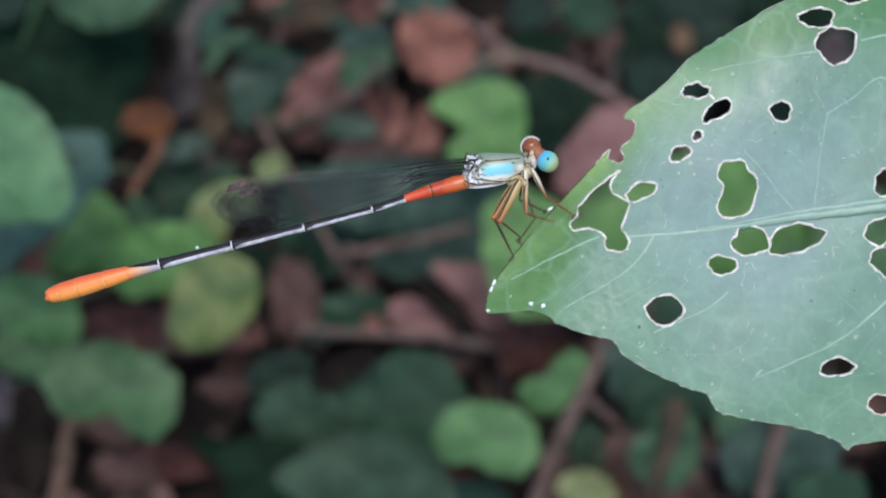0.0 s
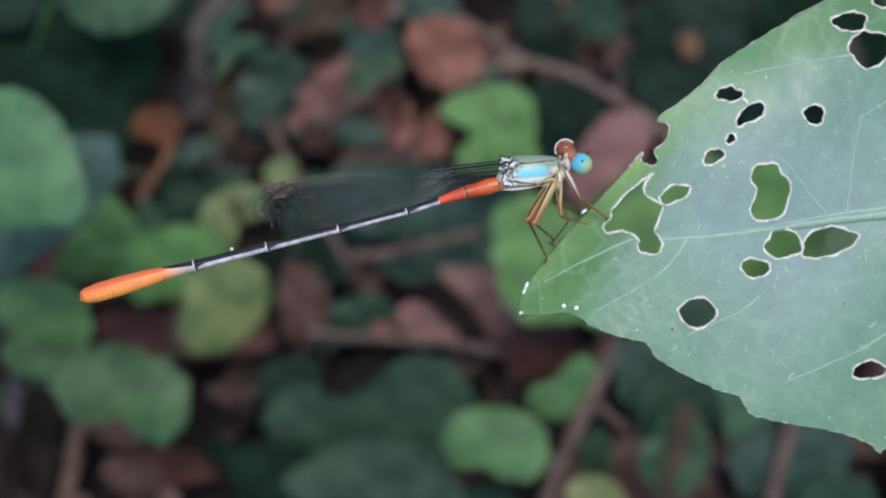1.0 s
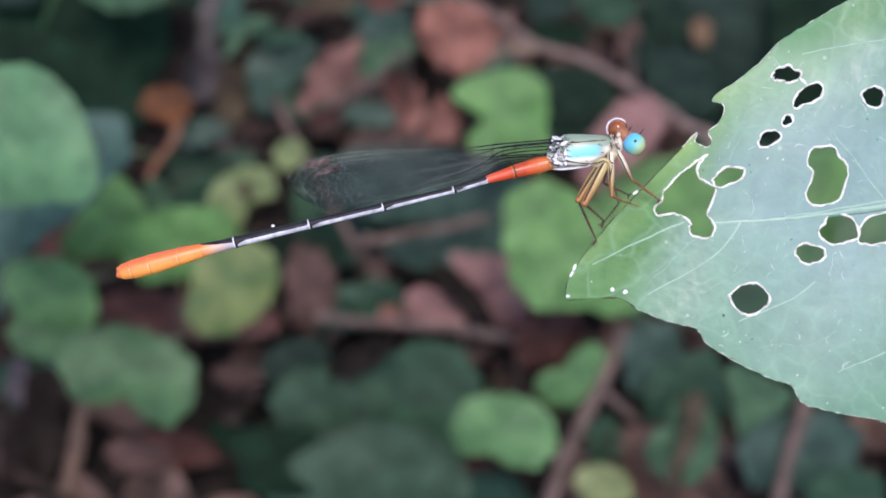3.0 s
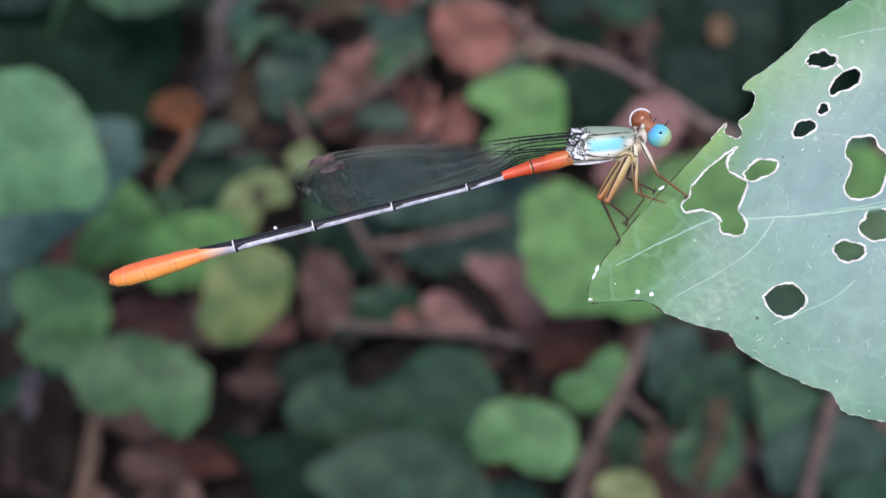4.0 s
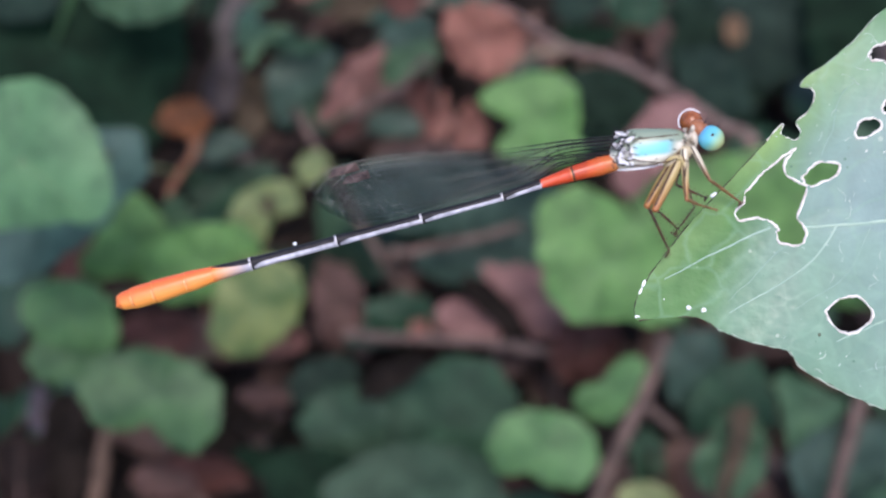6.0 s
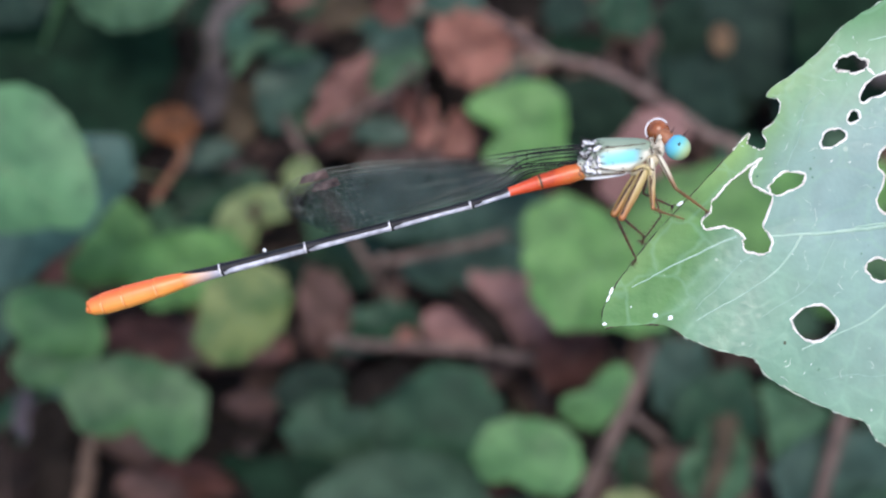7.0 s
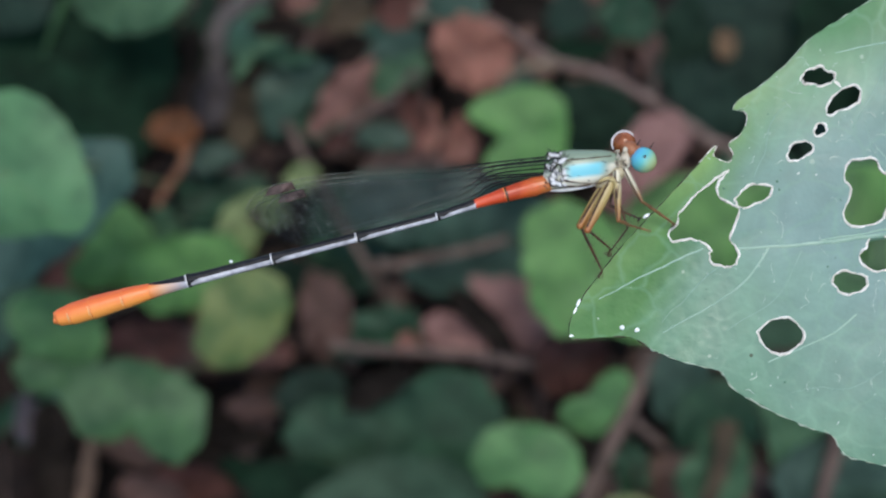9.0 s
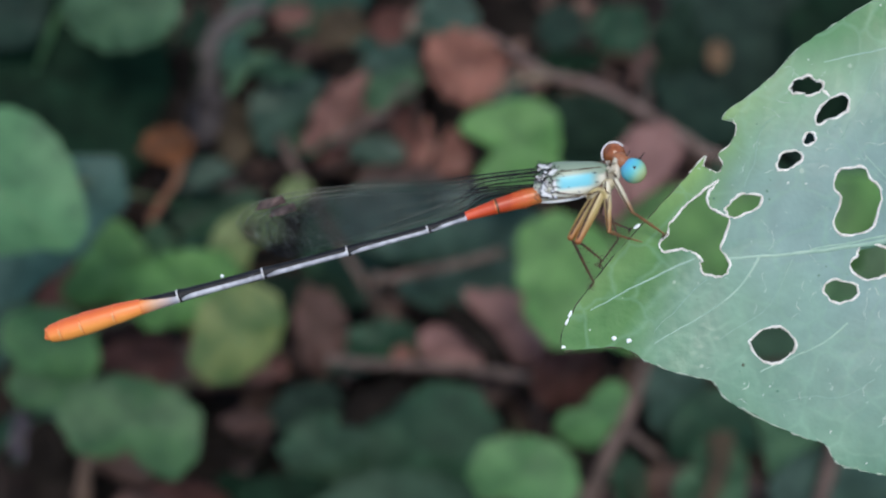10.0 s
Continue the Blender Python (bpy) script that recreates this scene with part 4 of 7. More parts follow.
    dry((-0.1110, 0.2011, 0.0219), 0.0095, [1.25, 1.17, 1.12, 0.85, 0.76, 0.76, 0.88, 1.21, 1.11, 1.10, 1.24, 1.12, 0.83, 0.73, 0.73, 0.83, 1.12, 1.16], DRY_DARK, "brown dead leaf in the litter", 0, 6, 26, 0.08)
    dry((-0.0818, 0.2478, 0.0249), 0.0086, [0.75, 0.79, 0.94, 1.16, 1.19, 1.24, 1.05, 1.02, 0.87, 0.78, 0.79, 0.92, 1.09, 1.16, 1.42, 1.07, 0.94, 0.82], DRY_BROWN, "brown dead leaf in the litter", 0, 6, 27, 0.08)
    dry((-0.0578, 0.3043, 0.0589), 0.0069, [1.38, 1.20, 1.02, 0.79, 0.72, 0.74, 0.87, 1.04, 1.19, 1.40, 1.18, 1.09, 0.81, 0.71, 0.71, 0.81, 1.09, 1.23], DRY_OLIVE, "dull olive-brown dead leaf standing in shade", 0, 6, 28, 0.08)
    dry((-0.0660, 0.3068, 0.0642), 0.0069, [1.17, 1.36, 1.16, 0.95, 0.90, 0.77, 0.75, 0.83, 1.06, 1.21, 1.41, 1.11, 0.89, 0.83, 0.88, 0.82, 0.86, 1.04], DRY_GREY, "greyish-mauve withered leaf beside a stem", 0, 6, 29, 0.08)
    dry((-0.0441, 0.3519, 0.0670), 0.0046, [0.75, 0.77, 0.90, 1.27, 1.26, 1.19, 1.11, 0.86, 0.77, 0.79, 0.93, 0.96, 1.07, 1.38, 1.19, 1.01, 0.98, 0.82], DRY_DULL, "pinkish dead leaf caught in the tangle", 0, 6, 30, 0.08)
    dry((-0.0300, 0.3572, 0.0583), 0.0074, [0.85, 0.97, 1.17, 1.05, 1.08, 1.13, 0.96, 0.93, 0.90, 0.86, 0.93, 1.07, 1.13, 1.17, 1.00, 0.97, 0.98, 0.85], DRY_OLIVE, "dull olive-brown dead leaf in the tangle", 0, 6, 31, 0.08)
    dry((-0.0148, 0.3529, 0.0612), 0.0060, [0.98, 1.00, 1.17, 1.03, 0.90, 0.90, 1.03, 0.96, 0.96, 1.09, 1.04, 0.97, 1.03, 1.12, 0.92, 0.87, 0.93, 1.09], DRY_BROWN, "brown dead leaf in the tangle", 0, 6, 32, 0.08)
    dry((-0.1001, 0.2513, 0.0508), 0.0048, [0.88, 1.48, 1.56, 1.35, 0.88, 0.71, 0.67, 0.71, 0.87, 0.99, 1.22, 1.62, 1.44, 0.97, 0.72, 0.63, 0.62, 0.69], DRY_BROWN, "brown dead leaf among green ones", 0, 6, 33, 0.08)
    # Another shaded litter gap; the darkness is only this sheet's colour.
    dry((0.0546, 0.2056, 0.0184), 0.0071, [1.58, 1.17, 1.00, 0.77, 0.70, 0.72, 0.84, 1.03, 1.25, 1.57, 1.27, 0.93, 0.71, 0.64, 0.65, 0.75, 1.04, 1.39], SOIL_AND_GAP, "black sheet standing for a shaded gap in the litter", 0, 6, 34, 0.08)
    dry((0.0127, 0.1983, 0.0205), 0.0042, [0.92, 1.05, 1.21, 1.04, 1.02, 1.00, 0.84, 0.82, 0.90, 1.15, 1.12, 1.06, 1.11, 0.93, 0.89, 0.96, 1.05, 0.92], DRY_RED, "dark reddish-brown dead leaf", 0, 6, 35, 0.08)
    # Slanting black gap, its shade painted as a sheet.
    dry((-0.0161, 0.2143, 0.0474), 0.0053, [0.67, 0.82, 1.24, 1.92, 1.31, 0.82, 0.65, 0.59, 0.59, 0.69, 0.96, 1.47, 1.81, 1.34, 0.99, 0.83, 0.68, 0.63], SOIL_AND_GAP, "black leaf-shaped sheet standing for a shaded hollow", 0, 6, 36, 0.08)
    # Four black sheets painted in for gaps in deep shade.
    dry((-0.0482, 0.3276, 0.0738), 0.0054, [0.71, 0.77, 0.84, 0.95, 1.27, 1.70, 1.39, 0.86, 0.68, 0.63, 0.66, 0.71, 0.90, 1.44, 1.62, 1.26, 0.87, 0.73], SOIL_AND_GAP, "black sheet standing for a gap in deep shade", 0, 0, 42, 0.08)
    dry((-0.0268, 0.3247, 0.0683), 0.0047, [0.93, 0.93, 1.04, 1.10, 0.97, 0.97, 1.10, 0.94, 0.90, 0.98, 1.07, 0.98, 1.01, 1.18, 0.96, 0.91, 0.97, 1.07], SOIL_AND_GAP, "black sheet standing for a gap in deep shade", 0, 0, 43, 0.08)
    dry((-0.0702, 0.2960, 0.0816), 0.0068, [1.71, 1.79, 1.09, 0.76, 0.61, 0.56, 0.59, 0.71, 1.03, 1.87, 1.86, 0.98, 0.67, 0.57, 0.56, 0.61, 0.79, 1.22], SOIL_AND_GAP, "black sheet standing for a gap in deep shade", 0, 0, 44, 0.08)
    dry((0.0268, 0.3586, 0.0604), 0.0074, [1.00, 1.04, 0.93, 0.95, 1.03, 0.95, 0.98, 1.17, 1.01, 0.98, 1.05, 0.94, 0.96, 0.95, 0.95, 1.09, 1.05, 0.96], SOIL_AND_GAP, "black sheet standing for a gap in deep shade", 0, 0, 45, 0.08)
    # Shaded gap behind the wing tip, painted as a black sheet.
    dry((-0.0440, 0.2619, 0.0508), 0.0046, [0.64, 0.70, 0.87, 1.34, 1.62, 1.39, 1.00, 0.77, 0.65, 0.62, 0.68, 0.86, 1.41, 1.60, 1.38, 0.99, 0.82, 0.68], SOIL_AND_GAP, "black sheet standing for a shaded gap", 0, 6, 37, 0.08)


def twig(points, r0, r1, material, label, name="twig"):
    run = curve_points(points, 7)
    rnd = random.Random(len(label) + int(1e4 * r0))
    rad = [(r0 + (r1 - r0) * k / (len(run) - 1)) * (1 + 0.12 * rnd.uniform(-1, 1)) for k in range(len(run))]
    root = thing(name, Matrix.Translation(points[-1]), label, "twig", "twigs")
    shaft = part("shaft", tube(bmesh.new(), [p - Vector(points[-1]) for p in run], rad, 9), material, root)
    for k in (len(run) // 3, 2 * len(run) // 3):
        bm = bmesh.new()
        ball(bm, run[k] - Vector(points[-1]), (rad[k] * 1.25,) * 3, None, 10, 8)
        part("knot", bm, material, root)


def build_twigs():
    twig([(0.0125, 0.3313, 0.0754), (0.0199, 0.3280, 0.0721), (0.0266, 0.3163, 0.0747), (0.0334, 0.3092, 0.0748), (0.0422, 0.3077, 0.0734), (0.0502, 0.3011, 0.0739), (0.0573, 0.2937, 0.0738), (0.0645, 0.2877, 0.0721), (0.0718, 0.2823, 0.0696), (0.0810, 0.2755, 0.0629), (0.0810, 0.2855, -0.0140)], 0.0010, 0.0018, BARK_ROSE, "arching pinkish-brown vine stem", "vine_stem")
    twig([(0.0166, 0.3053, 0.0707), (0.0214, 0.3078, 0.0732), (0.0262, 0.3089, 0.0743), (0.0335, 0.3098, 0.0740), (0.0415, 0.3085, 0.0728)], 0.0010, 0.0012, BARK_PALE, "side shoot of the arching brown vine", "vine_stem")
    twig([(0.0184, 0.2672, 0.0468), (0.0059, 0.2649, 0.0444), (-0.0065, 0.2639, 0.0419), (-0.0144, 0.2639, 0.0390), (-0.0180, 0.2657, 0.0351), (-0.0180, 0.2757, -0.0140)], 0.0013, 0.0015, BARK, "thin pale brown twig over the litter")
    twig([(-0.0440, 0.2976, 0.0623), (-0.0401, 0.2905, 0.0595), (-0.0349, 0.2822, 0.0541), (-0.0278, 0.2738, 0.0458), (-0.0222, 0.2656, 0.0406), (-0.0162, 0.2630, 0.0296), (-0.0075, 0.2614, 0.0196), (0.0014, 0.2600, 0.0113), (0.0014, 0.2700, -0.0140)], 0.0014, 0.0010, BARK, "thin slanting brown twig")
    twig([(-0.0301, 0.2421, 0.0312), (-0.0201, 0.2400, 0.0320), (-0.0095, 0.2396, 0.0317), (0.0026, 0.2376, 0.0328), (0.0175, 0.2349, 0.0331), (0.0268, 0.2341, 0.0282), (0.0268, 0.2441, -0.0140)], 0.0014, 0.0013, BARK_DIM2, "thin straight twig lying on the litter")
    twig([(-0.0525, 0.3450, 0.0741), (-0.0603, 0.3382, 0.0743), (-0.0649, 0.3308, 0.0739), (-0.0663, 0.3250, 0.0710), (-0.0652, 0.3185, 0.0688), (-0.0668, 0.3139, 0.0641), (-0.0705, 0.3087, 0.0589), (-0.0729, 0.3035, 0.0537), (-0.0730, 0.3003, 0.0435), (-0.0730, 0.3103, -0.0140)], 0.0028, 0.0023, BARK_GREY, "thick greyish stem in shade", "plant_stem")
    twig([(-0.0885, 0.2105, 0.0315), (-0.0896, 0.2075, 0.0285), (-0.0904, 0.2024, 0.0234), (-0.0919, 0.1974, 0.0184), (-0.0929, 0.1913, 0.0123), (-0.0929, 0.2013, -0.0140)], 0.0019, 0.0023, BARK_TAN, "upright light brown stem", "plant_stem")
    twig([(0.0523, 0.2257, 0.0482), (0.0506, 0.2216, 0.0442), (0.0466, 0.2138, 0.0392), (0.0426, 0.2077, 0.0345), (0.0390, 0.2017, 0.0284), (0.0355, 0.1957, 0.0224), (0.0324, 0.1876, 0.0171), (0.0324, 0.1976, -0.0140)], 0.0017, 0.0024, BARK, "slanting pinkish-brown stem rising from litter", "plant_stem")
    twig([(0.0466, 0.2140, 0.0366), (0.0526, 0.2117, 0.0315), (0.0592, 0.2111, 0.0239), (0.0666, 0.2121, 0.0137), (0.0666, 0.2221, -0.0140)], 0.0012, 0.0009, BARK_DIM2, "thin side twig of a brown stem")
    twig([(-0.0295, 0.2948, 0.0625), (-0.0224, 0.2977, 0.0655), (-0.0145, 0.3016, 0.0680), (-0.0057, 0.3060, 0.0697), (-0.0057, 0.3160, -0.0140)], 0.0009, 0.0006, BARK_DIM2, "thin brown twig among dead leaves")
    twig([(0.1007, 0.2109, 0.0482), (0.0982, 0.2060, 0.0433), (0.0951, 0.1991, 0.0364), (0.0926, 0.1922, 0.0295), (0.0902, 0.1854, 0.0226), (0.0902, 0.1954, -0.0140)], 0.0018, 0.0021, BARK, "slanting pinkish-brown stem rising from litter", "plant_stem")
    twig([(-0.0671, 0.2771, 0.0740), (-0.0697, 0.2738, 0.0679), (-0.0743, 0.2710, 0.0623), (-0.0766, 0.2678, 0.0591), (-0.0742, 0.2617, 0.0586), (-0.0713, 0.2576, 0.0574), (-0.0713, 0.2676, -0.0140)], 0.0011, 0.0009, DRY_ORANGE2, "bent orange-brown stalk of a withered leaf")
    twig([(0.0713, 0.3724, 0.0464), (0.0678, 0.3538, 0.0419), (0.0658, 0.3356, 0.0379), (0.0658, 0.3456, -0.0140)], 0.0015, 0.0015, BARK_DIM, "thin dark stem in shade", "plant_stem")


# ---- the large eaten leaf ----
LEAF_AT = facing((0.0183, 0.0607, 0.2499))


def swell(x, y):
    """Height of the leaf's surface in mm over its plane."""
    rib = y - (0.1 * x)
    return 0.5 * math.sin(x / 9.0 + 0.6) + 0.25 * math.sin(y / 4.5 + x / 14) + 0.12 * math.sin(x / 2.3 - y / 3.0) + 0.05 * min(abs(rib), 8) - 0.035 * max(0, -x - 2) ** 1.5


def inside(px, py, poly):
    hit = np.zeros(len(px), bool)
    for (x0, y0), (x1, y1) in zip(poly, poly[1:] + poly[:1]):
        if y0 != y1:
            hit ^= ((y0 > py) != (y1 > py)) & (px < (x1 - x0) * (py - y0) / (y1 - y0) + x0)
    return hit


def ragged(points, steps, jag, seed, close=True):
    run = curve_points([(x, y, 0) for x, y in (points + points[:1] if close else points)], steps)
    rnd = random.Random(seed)
    run = run[:-1] if close else run
    return [(p.x + rnd.gauss(0, jag), p.y + rnd.gauss(0, jag)) for p in run]


def hole(centre, rx, ry, turn, seed):
    rnd = random.Random(seed)
    a1, a2, a3 = (rnd.uniform(0, 6.28) for _ in range(3))
    c, s = math.cos(radians(turn)), math.sin(radians(turn))
    out = []
    n = 26 if max(rx, ry) < 1 else 40
    for k in range(n):
        a = 2 * math.pi * k / n
        f = 1 + 0.06 * math.sin(2 * a + a1) + 0.07 * math.sin(3 * a + a2) + 0.05 * math.sin(5 * a + a3) + 0.03 * math.sin(9 * a + a1) + rnd.uniform(-0.035, 0.035)
        x, y = rx * f * math.cos(a), ry * f * math.sin(a)
        out.append((centre[0] + c * x - s * y, centre[1] + s * x + c * y))
    return out


UPPER = [(-0.22, 5.44), (-0.51, 6.10), (0.18, 6.66), (0.49, 7.25), (0.58, 7.77), (0.33, 8.16), (-0.30, 8.29), (0.23, 8.92), (1.59, 9.84), (3.01, 11.04), (4.42, 12.53), (6.19, 13.73), (8.14, 14.93), (12.03, 17.20), (16.28, 18.93), (21.23, 19.64), (26.54, 18.40), (31.49, 14.86), (35.03, 9.91), (36.98, 4.60)]
LOWER = [(36.62, 1.77), (33.97, -3.18), (30.08, -8.14), (24.77, -12.74), (21.23, -14.86), (19.39, -15.43), (16.84, -15.78), (16.28, -16.14), (15.64, -15.50), (14.40, -14.97), (12.31, -14.40), (10.19, -14.08), (8.49, -13.73), (6.79, -13.27), (6.30, -12.74), (5.84, -11.96), (4.60, -11.57), (3.01, -10.90), (1.24, -9.98), (-0.18, -9.13), (-0.85, -8.21), (-1.34, -7.93)]
TIP = [(-3.01, -7.54), (-4.25, -7.15), (-5.31, -6.65), (-6.02, -6.16), (-6.90, -5.91), (-8.49, -6.02), (-10.12, -6.12), (-10.30, -5.59), (-10.12, -4.78), (-9.55, -3.72), (-8.49, -2.19), (-7.08, -0.35), (-5.48, 1.42), (-3.54, 3.61), (-2.30, 4.95), (-1.35, 6.00), (-1.51, 5.37), (-1.05, 5.09), (-0.52, 4.95)]
BITE = [(-0.50, 4.49), (-1.34, 3.96), (-2.19, 3.26), (-2.76, 2.76), (-3.47, 1.84), (-3.68, 1.13), (-4.10, 0.57), (-3.89, 0.07), (-2.76, 0.21), (-1.91, -0.14), (-1.56, -0.50), (-1.56, -1.27), (-0.71, -1.56), (-0.00, -1.34), (0.14, -0.57), (-0.35, 0.21), (-0.07, 1.06), (0.21, 2.05), (-0.35, 2.41), (-1.06, 2.83), (-1.20, 3.54), (-0.78, 4.18)]

TWIN = [(3.84, 10.05), (4.13, 10.54), (4.69, 10.79), (5.22, 10.93), (5.46, 10.61), (5.87, 10.57), (6.04, 10.25), (5.72, 9.90), (5.37, 9.73), (4.95, 9.62), (4.71, 9.80), (4.15, 9.77)]
BEAN = [(5.45, 7.90), (5.48, 8.49), (5.84, 8.98), (6.33, 9.44), (6.92, 9.68), (7.44, 9.61), (7.57, 9.19), (7.42, 8.66), (6.79, 8.27), (6.10, 8.07), (5.76, 7.86)]
ROUND = [(1.25, -5.65), (1.78, -5.09), (2.56, -4.74), (3.41, -4.82), (4.11, -5.46), (4.14, -6.17), (3.53, -6.69), (2.68, -7.03), (1.77, -6.57)]
KIDNEY = [(7.21, 5.16), (8.09, 5.24), (8.64, 4.99), (8.77, 4.49), (9.32, 4.08), (9.53, 3.16), (9.29, 2.11), (8.87, 1.27), (7.65, 0.93), (6.81, 1.14), (6.51, 1.89), (6.80, 2.52), (6.93, 3.36), (6.50, 3.98), (6.63, 4.74)]


def build_eaten_leaf():
    holes = [ragged(BITE, 4, 0.035, 3)]
    spots = [((14.01, 15.66), 1.2, 0.7, 8), ((15.44, 13.66), 1.35, 1.35, 30), ((11.25, 8.77), 0.78, 0.7, 20),
             ((5.13, 6.97), 0.42, 0.34, 40), ((3.88, 5.67), 0.78, 0.52, 35), ((1.08, 2.92), 1.05, 0.6, 25), ((9.13, -0.75), 1.35, 1.0, -5),
             ((12.45, -0.59), 1.85, 1.05, 18), ((7.08, -2.51), 1.05, 0.66, 0), ((15.63, -10.06), 1.2, 0.66, 0), ((19.13, -12.83), 1.15, 0.68, 5),
             ((19.42, 3.55), 1.0, 1.1, 0), ((18.72, -0.01), 1.15, 0.9, 20), ((19.27, -2.22), 1.25, 1.0, 0), ((16.73, 17.21), 1.1, 0.42, 0)]
    holes += [ragged(KIDNEY, 3, 0.03, 5), ragged(TWIN, 3, 0.03, 6), ragged(BEAN, 3, 0.03, 7), ragged(ROUND, 4, 0.03, 8)]
    holes += [hole((c[0] - 0.07, c[1]), rx * 1.08, ry * 1.08, a, 40 + k) for k, (c, rx, ry, a) in enumerate(spots)]
    rim = ragged(UPPER + LOWER + TIP, 4, 0.03, 9)
    xs, ys = np.meshgrid(np.arange(-11, 39, 0.62), np.arange(-17, 21, 0.62))
    rnd = np.random.RandomState(4)
    gx, gy = xs.ravel() + rnd.uniform(-0.15, 0.15, xs.size), ys.ravel() + rnd.uniform(-0.15, 0.15, xs.size)
    keep = inside(gx, gy, rim)
    for h in holes:
        keep &= ~inside(gx, gy, h)
    loops = [rim] + holes
    verts, edges = [], []
    for loop in loops:
        first = len(verts)
        verts += [Vector(p) for p in loop]
        edges += [(first + k, first + (k + 1) % len(loop)) for k in range(len(loop))]
    verts += [Vector((x, y)) for x, y in zip(gx[keep], gy[keep])]
    v2, e2, f2, *_ = geometry.delaunay_2d_cdt(verts, edges, [], 0, 1e-4)
    v2 = np.array([(v.x, v.y) for v in v2])
    f2 = np.array([f for f in f2 if len(f) == 3])
    mid = v2[f2].mean(1)
    good = inside(mid[:, 0], mid[:, 1], rim)
    for h in holes:
        good &= ~inside(mid[:, 0], mid[:, 1], h)
    bm = bmesh.new()
    bv = [bm.verts.new((x * 1e-3, y * 1e-3, swell(x, y) * 1e-3)) for x, y in v2]
    for a, b, c in f2[good]:
        bm.faces.new((bv[a], bv[b], bv[c]))
    bmesh.ops.delete(bm, geom=[v for v in bm.verts if not v.link_faces], context="VERTS")
    bmesh.ops.recalc_face_normals(bm, faces=bm.faces[:])
    bm.normal_update()
    if sum(f.normal.z for f in bm.faces) < 0:
        bmesh.ops.reverse_faces(bm, faces=bm.faces[:])
    bmesh.ops.solidify(bm, geom=bm.faces[:], thickness=0.00022)

    foot = LEAF_AT @ Vector((0.046, 0.004, 0))
    shrub = thing("shrub", pose(foot.x + 0.02, foot.y + 0.05, -0.012), "shrub stem bearing one large insect-eaten green leaf", "shrub")
    inv = shrub.matrix_basis.inverted()
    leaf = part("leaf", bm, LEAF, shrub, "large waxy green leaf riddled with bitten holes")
    leaf.matrix_basis = inv @ LEAF_AT

    def on(x, y, lift=0.0):
        return (x * 1e-3, y * 1e-3, (swell(x, y) + lift) * 1e-3)

    for k, h in enumerate(holes):
        rr = random.Random(70 + k)
        wide = [(0.045 + 0.065 * abs(math.sin(j * 0.37 + k)) ** 0.7 * rr.uniform(0.6, 1.15)) * 1e-3 for j in range(len(h))]
        part("bitten_rim", tube(bmesh.new(), [on(x, y, -0.05) for x, y in h], wide, 7, closed=True), SCAR, leaf, "dry whitish rim of a bitten hole" if k == 0 else "")
    scab = [(5.91, 10.01), (6.09, 9.87), (6.26, 9.70), (6.40, 9.52)]
    part("bitten_rim", tube(bmesh.new(), [on(x, y, -0.1) for x, y in scab], [0.0001, 0.00016, 0.00013, 0.0001], 8), SCAR, leaf)
    edge = ragged(TIP[14:] + UPPER[:6], 4, 0.02, 11, False)
    part("bitten_rim", tube(bmesh.new(), [on(x, y, -0.06) for x, y in edge], 0.00006, 6), SCAR, leaf)
    edge = ragged(UPPER[5:15], 6, 0.03, 14, False)
    part("leaf_margin", tube(bmesh.new(), [on(x, y, -0.06) for x, y in edge], [0.00004 * (1 + 0.6 * math.sin(k * 1.3) * math.sin(k * 0.29)) for k in range(len(edge))], 6), MARGIN, leaf)
    edge = ragged(LOWER[4:] + TIP[:3], 5, 0.035, 12, False)
    part("leaf_margin", tube(bmesh.new(), [on(x, y, -0.06) for x, y in edge], [0.000062 * (1 + 0.5 * math.sin(k * 1.7) * math.sin(k * 0.37)) for k in range(len(edge))], 6), MARGIN, leaf, "pale thin leaf margin")
    edge = ragged(TIP[6:15], 4, 0.02, 13, False)
    part("leaf_margin", tube(bmesh.new(), [on(x, y, -0.09) for x, y in edge], [0.00005 * (1 + 0.6 * math.sin(k * 1.1)) for k in range(len(edge))], 6), EDGE_DARK, leaf, "thin withered brown edge of the leaf tip")

    edge = ragged(TIP[2:7], 4, 0.03, 15, False)
    part("leaf_margin", tube(bmesh.new(), [on(x, y, -0.08) for x, y in edge], [0.00006 * (1 + 0.7 * math.sin(k * 0.9)) for k in range(len(edge))], 6), EDGE_DARK, leaf)

    def vein(points, r0, r1, material=VEIN):
        run = [(p.x + 0.02 * math.sin(2.1 * p.y + 7 * r0), p.y + 0.022 * math.sin(2.3 * p.x + 40 * r0) + 0.012 * math.sin(6.1 * p.x)) for p in curve_points([(x, y, 0) for x, y in points], 12)]
        n = len(run)
        rad = [1.6 * (r0 + (r1 - r0) * k / (n - 1)) for k in range(n)]
        part("vein", tube(bmesh.new(), [on(x, y, -0.72 * r) for (x, y), r in zip(run, rad)], [r * 1e-3 for r in rad], 12), material, leaf)

    vein([(36.98, 3.54), (28.31, 2.83), (19.34, 1.84), (15.64, 1.38), (12.28, 1.00), (8.08, 0.33), (3.89, -0.17), (0.04, -0.42)], 0.24, 0.07)
    vein([(36.98, 4.35), (28.31, 3.50), (19.34, 2.36), (15.64, 1.82), (12.28, 1.36), (8.08, 0.58), (5.2, 0.12)], 0.16, 0.04)
    vein([(36.98, 3.06), (28.31, 2.40), (19.34, 1.47), (15.64, 1.05), (12.28, 0.70), (8.08, 0.08)], 0.12, 0.04, GROOVE)
